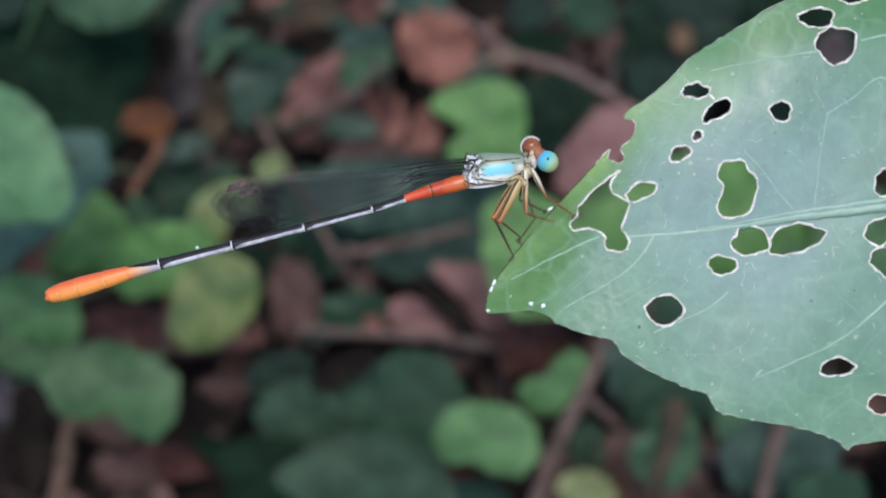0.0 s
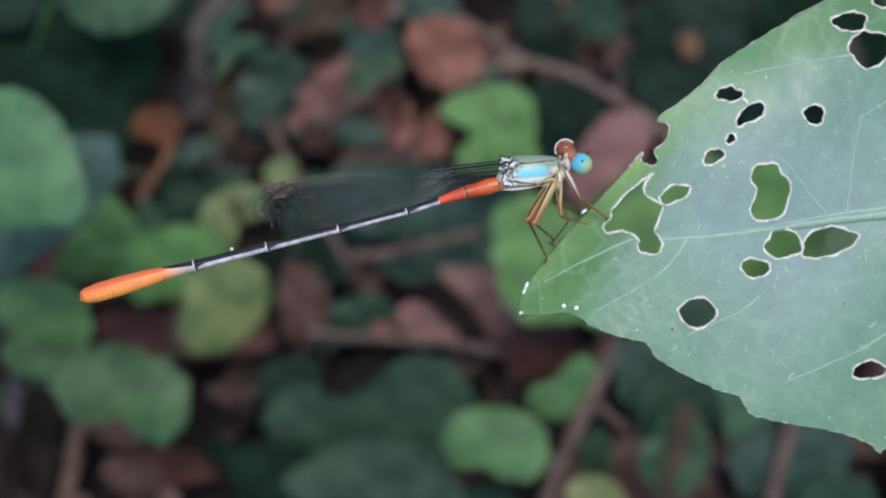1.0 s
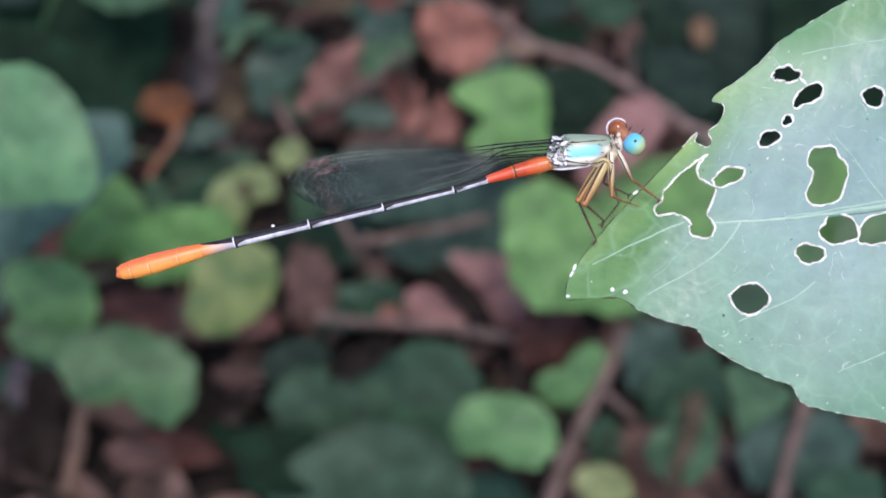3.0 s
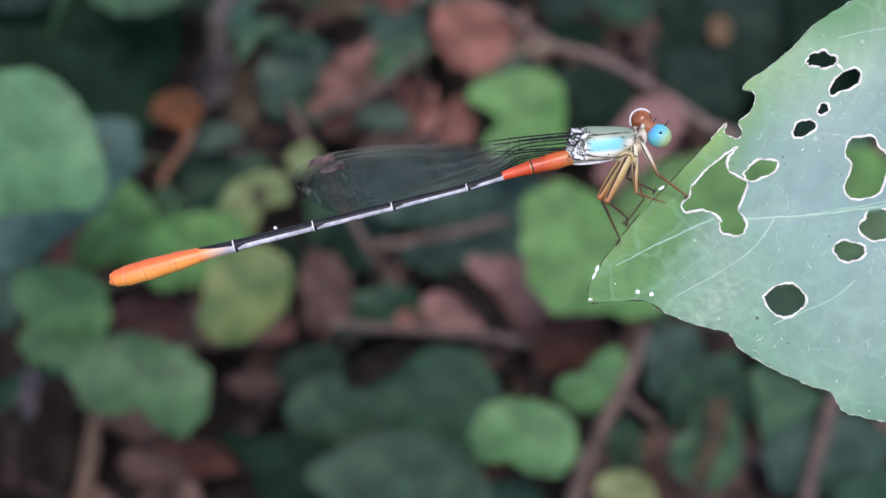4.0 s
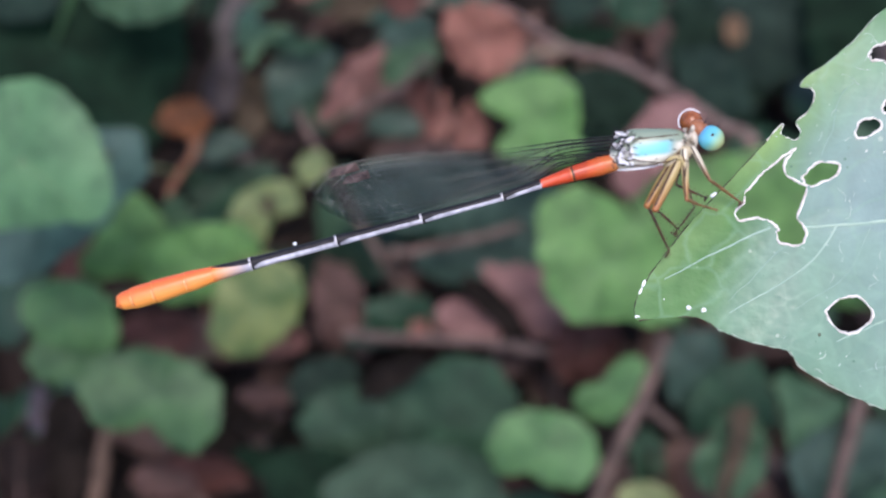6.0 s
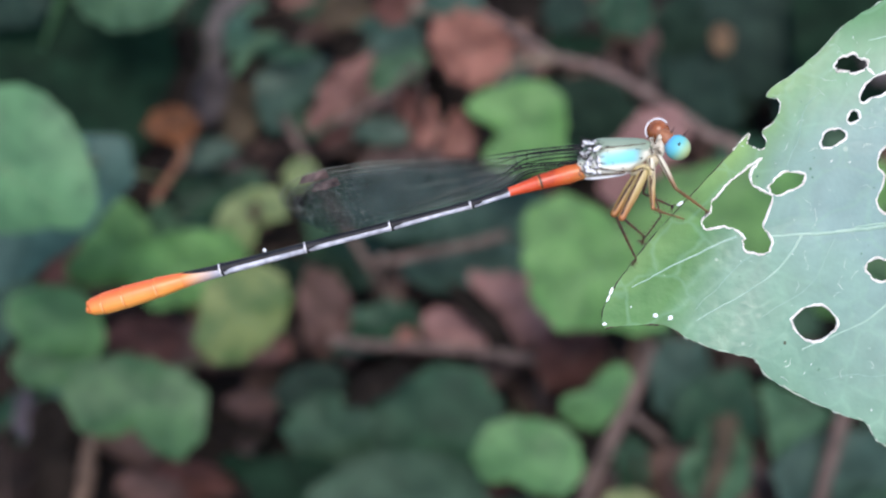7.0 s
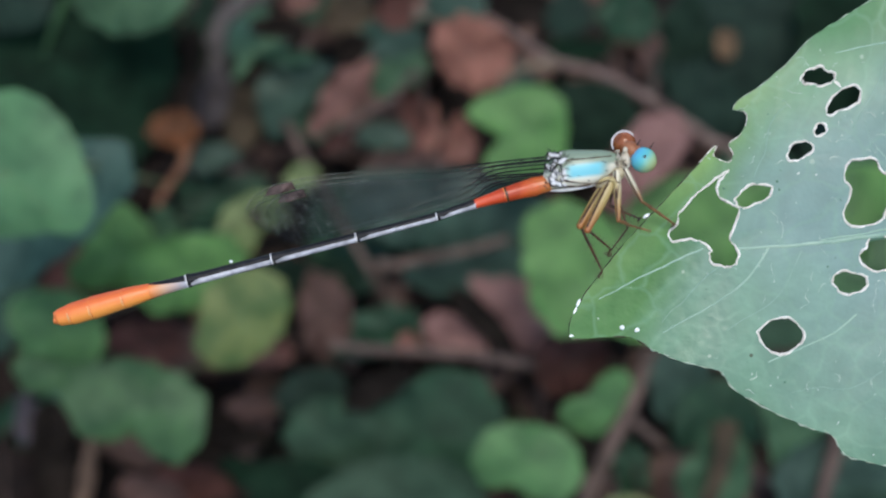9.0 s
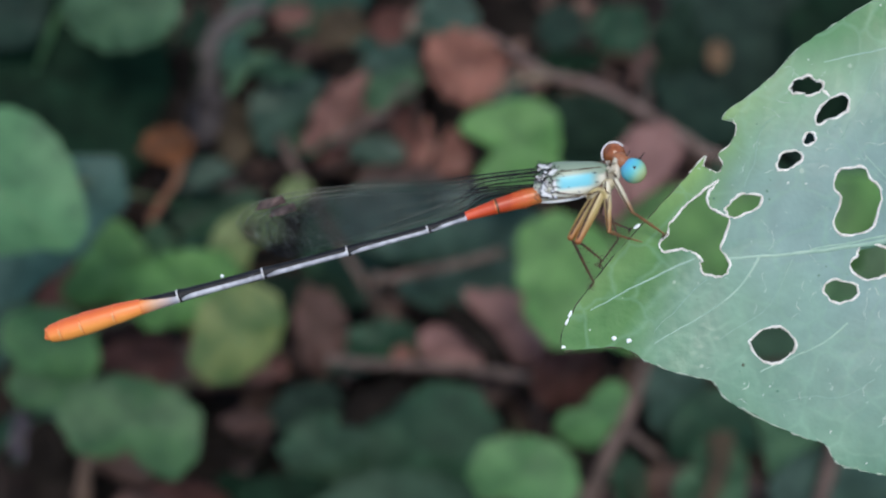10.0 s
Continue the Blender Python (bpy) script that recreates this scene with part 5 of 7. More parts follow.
    vein([(-1.98, -0.39), (-3.89, -1.27), (-6.02, -2.30), (-8.42, -3.61)], 0.07, 0.03)
    vein([(1.98, -0.35), (1.34, -1.42), (-0.00, -2.90), (-1.77, -4.10), (-4.53, -5.66)], 0.07, 0.03)
    vein([(7.43, -4.53), (5.73, -5.84), (3.89, -6.65), (1.98, -7.50)], 0.06, 0.04)
    vein([(24.92, -1.26), (20.71, -3.78), (18.19, -6.08), (15.66, -8.04), (12.30, -9.63), (9.15, -10.96)], 0.09, 0.03)
    vein([(24.90, 3.34), (21.51, 8.78), (18.98, 11.29), (16.46, 9.69), (14.57, 8.56)], 0.07, 0.03)
    vein([(24.86, 15.48), (21.07, 14.88), (17.29, 14.04)], 0.09, 0.06)
    vein([(13.85, 13.15), (10.15, 12.60), (6.05, 11.76)], 0.07, 0.03)
    vein([(14.78, 8.77), (14.28, 6.27), (13.95, 3.34), (13.79, 1.59)], 0.04, 0.03)
    vein([(12.28, 1.59), (11.01, 2.92), (9.75, 4.59), (8.49, 5.84)], 0.04, 0.02)
    # finer side veins that wander off the main ones
    rv = random.Random(21)
    for x0, y0, turn, size in ((-1, -1.5, -130, 5), (4, -0.5, -115, 7), (8, 0.2, -125, 6), (5, 1.2, 115, 6), (9, 1.6, 110, 7), (14, 2.0, 118, 8), (13, 0.8, -118, 8), (17, 1.6, -112, 9), (1, 4, 70, 5), (7, 7, 40, 5), (3, -6, -160, 5), (9, -8, -150, 6), (12, 9, 30, 6), (15, -4, -60, 5), (17, 8, 100, 5), (10, 4, 150, 5), (20, -6, -140, 6)):
        ang, x, y, run = radians(turn), x0, y0, []
        for k in range(7):
            run.append((x, y))
            ang += rv.uniform(-0.35, 0.35)
            x, y = x + math.cos(ang) * size / 6, y + math.sin(ang) * size / 6
        if not any(inside(np.array([q[0] for q in run]), np.array([q[1] for q in run]), h).any() for h in holes):
            vein(run, 0.03, 0.012, VEIN_FINE)
    sb = bmesh.new()
    rs = random.Random(33)
    for k in range(190):
        x, y, a, size = rs.uniform(-2, 19), rs.uniform(-11, 13), rs.uniform(0, 3.14), rs.choice((0.12, 0.2, 0.35, 0.7))
        run = [(x + size * q / 3 * math.cos(a + 0.5 * math.sin(q + k)), y + size * q / 3 * math.sin(a + 0.5 * math.sin(q + k))) for q in range(4)]
        ends = np.array(run)
        if inside(ends[:, 0], ends[:, 1], rim).all() and not any(inside(ends[:, 0], ends[:, 1], h).any() for h in holes):
            r = rs.uniform(0.018, 0.045)
            tube(sb, [on(p, q, -0.3 * r) for p, q in run], [r * 0.4e-3, r * 1e-3, r * 0.8e-3, r * 0.3e-3], 5)
    # short crooked gnawed lines on the bluish part
    for k in range(26):
        x, y, a = rs.uniform(2, 17), rs.uniform(-4, 12), rs.uniform(0, 6.28)
        run = [(x, y)]
        for q in range(rs.randint(5, 10)):
            a += rs.choice((-1, 1)) * rs.uniform(0.1, 0.8)
            run.append((run[-1][0] + 0.17 * math.cos(a), run[-1][1] + 0.17 * math.sin(a)))
        ends = np.array(run)
        if inside(ends[:, 0], ends[:, 1], rim).all() and not any(inside(ends[:, 0], ends[:, 1], h).any() for h in holes):
            tube(sb, [on(u, v, -0.008) for u, v in run], [(0.008 + 0.02 * rs.random()) * 1e-3 for _ in run], 5)
    tagged(part("scratch", sb, SCRATCH, leaf), "pale scratches and pits in the leaf skin", kind="stuff")
    db = bmesh.new()
    for k in range(46):
        x, y = rs.uniform(-3, 18), rs.uniform(-9, 13)
        if inside(np.array([x]), np.array([y]), rim).all() and not any(inside(np.array([x]), np.array([y]), h).any() for h in holes):
            r = rs.choice((0.03, 0.04, 0.05, 0.09))
            ball(db, on(x, y), (r * 1e-3, r * rs.uniform(0.5, 1) * 1e-3, r * 0.3e-3), pose(0, 0, 0, 0, 0, rs.uniform(0, 180)), 8, 6)
    tagged(part("speck", db, GROOVE, leaf), "tiny dark green specks on the leaf skin", kind="stuff")
    stem = [LEAF_AT @ Vector((0.0375, 0.0035, 0)), LEAF_AT @ Vector((0.042, 0.004, -0.002)), foot, Vector((foot.x + 0.012, foot.y + 0.03, foot.z * 0.5)), Vector((foot.x + 0.02, foot.y + 0.05, -0.014))]
    part("stem", tube(bmesh.new(), [inv @ p for p in curve_points(stem, 6)], [0.0007 + 0.0012 * k / 24 for k in range(25)], 8), STALK, shrub)

    # dew and pale specks
    rr = random.Random(8)
    specks = [(-7.01, -5.38), (-6.09, -5.56), (-9.70, -3.89), (-9.91, -4.35), (-10.19, -5.94), (2.55, -8.42), (2.12, -8.95), (3.72, 4.25), (4.42, 5.38), (6.37, 6.62), (4.81, 4.18), (6.23, -11.25), (8.39, -13.20), (-8.49, -4.85), (5.02, -9.20), (11.86, -1.89), (14.60, -1.68), (9.73, 15.31), (17.28, 15.96), (10.79, 7.52), (12.52, -13.53), (12.40, -14.53), (15.68, -14.17), (16.74, -15.01), (15.18, 15.87)]
    for k, (x, y) in enumerate(specks):
        big = 0.14 if k < 2 else 0.1 if k < 5 else rr.uniform(0.035, 0.075)
        for j in range(1 if k > 4 else 2):
            bm = bmesh.new()
            size = (0.24, 0.07, 0.05) if k in (2, 3) else (big * rr.uniform(0.8, 1.9), big * rr.uniform(0.6, 1.0), big * 0.5)
            ball(bm, (0, 0, 0), [q * 1e-3 for q in size], pose(0, 0, 0, 0, 0, 62 if k in (2, 3) else rr.uniform(0, 90)), 12, 8)
            for v in bm.verts:
                v.co *= 1 + 0.18 * noise.noise(v.co * 9000 + Vector((k, j, 0)))
            spot = LEAF_AT @ Vector(on(x + j * 0.7 * big * rr.uniform(-1, 1), y + j * 0.8 * big * rr.uniform(-1, 1), 0.05 * big))
            single("dew_drop", bm, DROP if k < 5 else SPECK, Matrix.Translation(spot) @ pose(0, 0, 0, 45), "tiny white dew drop on the green leaf", "dew drop", "dew drops")


def leaf_material():
    """Waxy leaf: yellower green towards the eaten tip and the upper margin, sky sheen painted over the middle, with
    fine netted veins.
    """
    m = mat("eaten_leaf", (0.085, 0.2, 0.12), (0.13, 0.265, 0.16), 110, 0.44, 0.34, 9, 0.5)
    nt = m.node_tree
    b = nt.nodes["Principled BSDF"]
    ramp = next(n for n in nt.nodes if n.type == "VALTORGB")
    tc = next(n for n in nt.nodes if n.type == "TEX_COORD")
    sep = nt.nodes.new("ShaderNodeSeparateXYZ")
    nt.links.new(tc.outputs["Object"], sep.inputs[0])
    warp = nt.nodes.new("ShaderNodeTexNoise")
    warp.inputs["Scale"].default_value = 160
    line = nt.nodes.new("ShaderNodeMath")
    line.operation = "MULTIPLY_ADD"
    line.inputs[1].default_value = -0.45
    nt.links.new(tc.outputs["Object"], warp.inputs["Vector"])
    nt.links.new(sep.outputs["Y"], line.inputs[0])
    nt.links.new(sep.outputs["X"], line.inputs[2])
    off = nt.nodes.new("ShaderNodeMath")
    off.operation = "MULTIPLY_ADD"
    off.inputs[1].default_value = 0.004
    nt.links.new(warp.outputs["Fac"], off.inputs[0])
    nt.links.new(line.outputs[0], off.inputs[2])
    rng = nt.nodes.new("ShaderNodeMapRange")
    rng.inputs["From Min"].default_value, rng.inputs["From Max"].default_value = -0.0024, 0.0008
    nt.links.new(off.outputs[0], rng.inputs["Value"])
    mix = nt.nodes.new("ShaderNodeMix")
    mix.data_type = "RGBA"
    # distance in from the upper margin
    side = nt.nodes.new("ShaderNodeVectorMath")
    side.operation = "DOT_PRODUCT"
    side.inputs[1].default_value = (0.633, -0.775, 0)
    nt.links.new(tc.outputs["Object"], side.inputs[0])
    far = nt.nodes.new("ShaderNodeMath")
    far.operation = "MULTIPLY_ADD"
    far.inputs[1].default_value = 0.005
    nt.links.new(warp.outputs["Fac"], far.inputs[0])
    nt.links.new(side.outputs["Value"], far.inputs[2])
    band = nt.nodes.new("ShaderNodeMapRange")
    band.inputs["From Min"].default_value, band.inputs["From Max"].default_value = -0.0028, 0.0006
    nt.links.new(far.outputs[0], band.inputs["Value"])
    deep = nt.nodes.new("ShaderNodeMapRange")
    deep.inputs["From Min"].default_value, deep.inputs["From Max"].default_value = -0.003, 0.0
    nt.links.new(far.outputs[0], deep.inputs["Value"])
    # Greener tip, darker inward: the missing sky sheen is put into the colour.
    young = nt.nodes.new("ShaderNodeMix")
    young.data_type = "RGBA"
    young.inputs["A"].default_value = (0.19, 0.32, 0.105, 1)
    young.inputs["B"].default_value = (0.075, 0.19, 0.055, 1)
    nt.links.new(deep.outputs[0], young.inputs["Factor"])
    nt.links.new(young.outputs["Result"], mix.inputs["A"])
    nt.links.new(rng.outputs[0], mix.inputs["Factor"])
    # gloss lowered towards the tip to leave out the sky's reflection
    wax = nt.nodes.new("ShaderNodeMapRange")
    wax.inputs["To Min"].default_value, wax.inputs["To Max"].default_value = 0.28, 0.52
    nt.links.new(rng.outputs[0], wax.inputs["Value"])
    nt.links.new(wax.outputs[0], b.inputs["Specular IOR Level"])
    # sky sheen painted in as a grey-blue patch over the middle of the blade
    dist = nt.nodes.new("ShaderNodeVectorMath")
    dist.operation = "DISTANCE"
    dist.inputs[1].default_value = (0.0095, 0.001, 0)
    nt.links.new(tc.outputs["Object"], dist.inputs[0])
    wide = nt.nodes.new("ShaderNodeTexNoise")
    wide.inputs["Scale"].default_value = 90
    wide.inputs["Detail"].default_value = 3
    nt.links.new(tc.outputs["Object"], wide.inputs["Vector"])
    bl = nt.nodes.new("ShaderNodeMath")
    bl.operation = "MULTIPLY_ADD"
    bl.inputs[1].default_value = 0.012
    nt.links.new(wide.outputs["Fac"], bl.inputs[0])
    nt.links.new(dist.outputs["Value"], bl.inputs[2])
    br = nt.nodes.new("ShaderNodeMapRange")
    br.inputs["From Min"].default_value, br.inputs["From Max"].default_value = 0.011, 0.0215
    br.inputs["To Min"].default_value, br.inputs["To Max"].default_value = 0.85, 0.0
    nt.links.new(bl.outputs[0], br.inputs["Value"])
    sky_sheen = nt.nodes.new("ShaderNodeMix")
    sky_sheen.data_type = "RGBA"
    sky_sheen.inputs["B"].default_value = (0.195, 0.298, 0.275, 1)
    nt.links.new(br.outputs[0], sky_sheen.inputs["Factor"])
    nt.links.new(ramp.outputs["Color"], sky_sheen.inputs["A"])
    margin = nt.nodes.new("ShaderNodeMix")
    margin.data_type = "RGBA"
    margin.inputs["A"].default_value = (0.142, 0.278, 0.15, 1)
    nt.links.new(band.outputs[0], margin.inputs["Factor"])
    nt.links.new(sky_sheen.outputs["Result"], margin.inputs["B"])
    # deeper green beyond the uppermost side vein
    slope = nt.nodes.new("ShaderNodeVectorMath")
    slope.operation = "DOT_PRODUCT"
    slope.inputs[1].default_value = (-0.18, 1.0, 0)
    nt.links.new(tc.outputs["Object"], slope.inputs[0])
    zone = nt.nodes.new("ShaderNodeMapRange")
    zone.interpolation_type = "SMOOTHSTEP"
    zone.inputs["From Min"].default_value, zone.inputs["From Max"].default_value = 0.0098, 0.0128
    zone.inputs["To Max"].default_value = 0.75
    nt.links.new(slope.outputs["Value"], zone.inputs["Value"])
    lush = nt.nodes.new("ShaderNodeMix")
    lush.data_type = "RGBA"
    lush.inputs["B"].default_value = (0.07, 0.19, 0.07, 1)
    nt.links.new(zone.outputs[0], lush.inputs["Factor"])
    nt.links.new(margin.outputs["Result"], lush.inputs["A"])
    nt.links.new(lush.outputs["Result"], mix.inputs["B"])
    # fine net of veins
    vor = nt.nodes.new("ShaderNodeTexVoronoi")
    vor.feature = "DISTANCE_TO_EDGE"
    vor.inputs["Scale"].default_value = 360
    vr = nt.nodes.new("ShaderNodeMapRange")
    vr.inputs["From Min"].default_value, vr.inputs["From Max"].default_value = 0.0, 0.07
    vr.inputs["To Min"].default_value, vr.inputs["To Max"].default_value = 0.26, 0.0
    bend = nt.nodes.new("ShaderNodeTexNoise")
    bend.inputs["Scale"].default_value = 420
    shift = nt.nodes.new("ShaderNodeVectorMath")
    shift.operation = "MULTIPLY_ADD"
    shift.inputs[1].default_value = (0.0022, 0.0022, 0.0)
    nt.links.new(tc.outputs["Object"], bend.inputs["Vector"])
    nt.links.new(bend.outputs["Color"], shift.inputs[0])
    nt.links.new(tc.outputs["Object"], shift.inputs[2])
    nt.links.new(shift.outputs[0], vor.inputs["Vector"])
    nt.links.new(vor.outputs["Distance"], vr.inputs["Value"])
    net = nt.nodes.new("ShaderNodeMix")
    net.data_type = "RGBA"
    net.inputs["B"].default_value = (0.2, 0.36, 0.24, 1)
    nt.links.new(vr.outputs[0], net.inputs["Factor"])
    nt.links.new(mix.outputs["Result"], net.inputs["A"])
    # scattered pale flecks where the skin is scratched
    dots = nt.nodes.new("ShaderNodeTexVoronoi")
    dots.inputs["Scale"].default_value = 650
    nt.links.new(tc.outputs["Object"], dots.inputs["Vector"])
    size = nt.nodes.new("ShaderNodeSeparateColor")
    nt.links.new(dots.outputs["Color"], size.inputs[0])
    lim = nt.nodes.new("ShaderNodeMapRange")
    lim.inputs["From Min"].default_value, lim.inputs["From Max"].default_value = 0.75, 1.0
    lim.inputs["To Min"].default_value, lim.inputs["To Max"].default_value = 0.0, 0.13
    nt.links.new(size.outputs[0], lim.inputs["Value"])
    less = nt.nodes.new("ShaderNodeMath")
    less.operation = "LESS_THAN"
    nt.links.new(dots.outputs["Distance"], less.inputs[0])
    nt.links.new(lim.outputs[0], less.inputs[1])
    half = nt.nodes.new("ShaderNodeMath")
    half.operation = "MULTIPLY"
    half.inputs[1].default_value = 0.4
    nt.links.new(less.outputs[0], half.inputs[0])
    fleck = nt.nodes.new("ShaderNodeMix")
    fleck.data_type = "RGBA"
    fleck.inputs["B"].default_value = (0.45, 0.52, 0.42, 1)
    nt.links.new(half.outputs[0], fleck.inputs["Factor"])
    nt.links.new(net.outputs["Result"], fleck.inputs["A"])
    # cloudy unevenness of the skin and a few dark pinpricks
    cloud = nt.nodes.new("ShaderNodeTexNoise")
    cloud.inputs["Scale"].default_value = 520
    cloud.inputs["Detail"].default_value = 6
    cloud.inputs["Roughness"].default_value = 0.65
    nt.links.new(tc.outputs["Object"], cloud.inputs["Vector"])
    shade = nt.nodes.new("ShaderNodeMapRange")
    shade.inputs["From Min"].default_value, shade.inputs["From Max"].default_value = 0.3, 0.7
    shade.inputs["To Min"].default_value, shade.inputs["To Max"].default_value = 0.87, 1.12
    nt.links.new(cloud.outputs["Fac"], shade.inputs["Value"])
    uneven = nt.nodes.new("ShaderNodeMix")
    uneven.data_type = "RGBA"
    uneven.blend_type = "MULTIPLY"
    uneven.inputs["Factor"].default_value = 1.0
    nt.links.new(fleck.outputs["Result"], uneven.inputs["A"])
    nt.links.new(shade.outputs[0], uneven.inputs["B"])
    pins = nt.nodes.new("ShaderNodeTexVoronoi")
    pins.inputs["Scale"].default_value = 430
    nt.links.new(tc.outputs["Object"], pins.inputs["Vector"])
    pick = nt.nodes.new("ShaderNodeSeparateColor")
    nt.links.new(pins.outputs["Color"], pick.inputs[0])
    top = nt.nodes.new("ShaderNodeMapRange")
    top.inputs["From Min"].default_value, top.inputs["From Max"].default_value = 0.86, 1.0
    top.inputs["To Min"].default_value, top.inputs["To Max"].default_value = 0.0, 0.07
    nt.links.new(pick.outputs[1], top.inputs["Value"])
    small = nt.nodes.new("ShaderNodeMath")
    small.operation = "LESS_THAN"
    nt.links.new(pins.outputs["Distance"], small.inputs[0])
    nt.links.new(top.outputs[0], small.inputs[1])
    prick = nt.nodes.new("ShaderNodeMix")
    prick.data_type = "RGBA"
    prick.inputs["B"].default_value = (0.05, 0.07, 0.035, 1)
    nt.links.new(small.outputs[0], prick.inputs["Factor"])
    nt.links.new(uneven.outputs["Result"], prick.inputs["A"])
    nt.links.new(prick.outputs["Result"], b.inputs["Base Color"])
    # the wax is rubbed unevenly
    rub = nt.nodes.new("ShaderNodeTexNoise")
    rub.inputs["Scale"].default_value = 240
    rub.inputs["Detail"].default_value = 5
    nt.links.new(tc.outputs["Object"], rub.inputs["Vector"])
    gloss = nt.nodes.new("ShaderNodeMapRange")
    gloss.inputs["From Min"].default_value, gloss.inputs["From Max"].default_value = 0.35, 0.65
    gloss.inputs["To Min"].default_value, gloss.inputs["To Max"].default_value = 0.34, 0.56
    nt.links.new(rub.outputs["Fac"], gloss.inputs["Value"])
    nt.links.new(gloss.outputs[0], b.inputs["Roughness"])
    thin = nt.nodes.new("ShaderNodeMath")
    thin.operation = "MULTIPLY_ADD"
    thin.inputs[1].default_value = -0.35
    nt.links.new(zone.outputs[0], thin.inputs[0])
    nt.links.new(wax.outputs[0], thin.inputs[2])
    nt.links.new(thin.outputs[0], b.inputs["Specular IOR Level"])
    return m


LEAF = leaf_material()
MARGIN = mat("leaf_margin", (0.22, 0.31, 0.22), (0.44, 0.5, 0.4), 1500, 0.5, 0.3)


# ---- the damselfly ----
BLACK = mat("chitin_black", (0.006, 0.006, 0.007), (0.018, 0.018, 0.021), 2500, 0.4, 0.2, spec=0.25)
PALE = mat("abdomen_lavender", (0.3096, 0.3096, 0.3526), (0.6708, 0.6708, 0.7224), 1500, 0.3, 0.2)
WING_VEIN = mat("wing_vein", (0.006, 0.006, 0.007), (0.02, 0.02, 0.022), 2500, 0.7, 0.1, spec=0.15)
WHITE = mat("joint_white", (0.6, 0.6, 0.6), (0.8, 0.8, 0.8), 2500, 0.4, 0.2)
CREST = mat("joint_crest_pale", (0.8, 0.42, 0.16), (0.92, 0.58, 0.28), 1500, 0.4, 0.2)


def tail_material():
    """Red-orange above, yellow-orange below, across the slanting tail."""
    m = banded("abdomen_orange", [(0.0, (0.9, 0.36, 0.075)), (0.3, (0.9, 0.31, 0.065)), (0.65, (0.82, 0.19, 0.045)), (1.0, (0.72, 0.12, 0.035))], 1, 0.00015, 0.0015, 0.36, 0.18, scale=1300)
    nt = m.node_tree
    sep = next(n for n in nt.nodes if n.type == "SEPXYZ")
    tc = next(n for n in nt.nodes if n.type == "TEX_COORD")
    dot = nt.nodes.new("ShaderNodeVectorMath")
    dot.operation = "DOT_PRODUCT"
    dot.inputs[1].default_value = (-0.279, 0.96, 0)
    nt.links.new(tc.outputs["Object"], dot.inputs[0])
    rng = next(n for n in nt.nodes if n.type == "MAP_RANGE")
    nt.links.new(dot.outputs["Value"], rng.inputs["Value"])
    nt.nodes.remove(sep)
    return m


ORANGE = tail_material()
RED = banded("abdomen_red_orange", [(0.0, (0.66, 0.085, 0.03)), (0.3, (0.58, 0.07, 0.022)), (0.52, (0.46, 0.06, 0.018)), (0.62, (0.6, 0.1, 0.025)), (0.85, (0.56, 0.14, 0.035)), (1.0, (0.66, 0.24, 0.07))], 0, (-7.61, -1.82)[0] * 1e-3, (-2.72, -0.42)[0] * 1e-3, 0.32, 0.22, scale=1500)
TAIL_END = mat("tail_end_orange", (0.6, 0.12, 0.03), (0.85, 0.27, 0.07), 1500, 0.4, 0.3)
# Pale tone that paints the highlight on the wing's edge.
EDGE_GLINT = mat("wing_edge_glint", (0.05, 0.05, 0.042), (0.24, 0.24, 0.2), 1800, 0.3, 0.2)
# Pale vein tone that stands for glints in the wing net.
NET_GLINT = mat("wing_net_glint", (0.03, 0.04, 0.032), (0.2, 0.24, 0.19), 900, 0.4, 0.2)
CELL = mat("wing_cell_brown", (0.045, 0.033, 0.031), (0.15, 0.1, 0.09), 1500, 0.45, 0.2, spec=0.1)
THORAX = banded("thorax", [(0.0, (0.6, 0.55, 0.4)), (0.2, (0.86, 0.84, 0.7)), (0.36, (0.76, 0.77, 0.65)), (0.46, (0.45, 0.5, 0.4)), (0.62, (0.3, 0.36, 0.27)), (1.0, (0.22, 0.29, 0.2))], 1, -0.001, 0.0014, 0.35, 0.05)


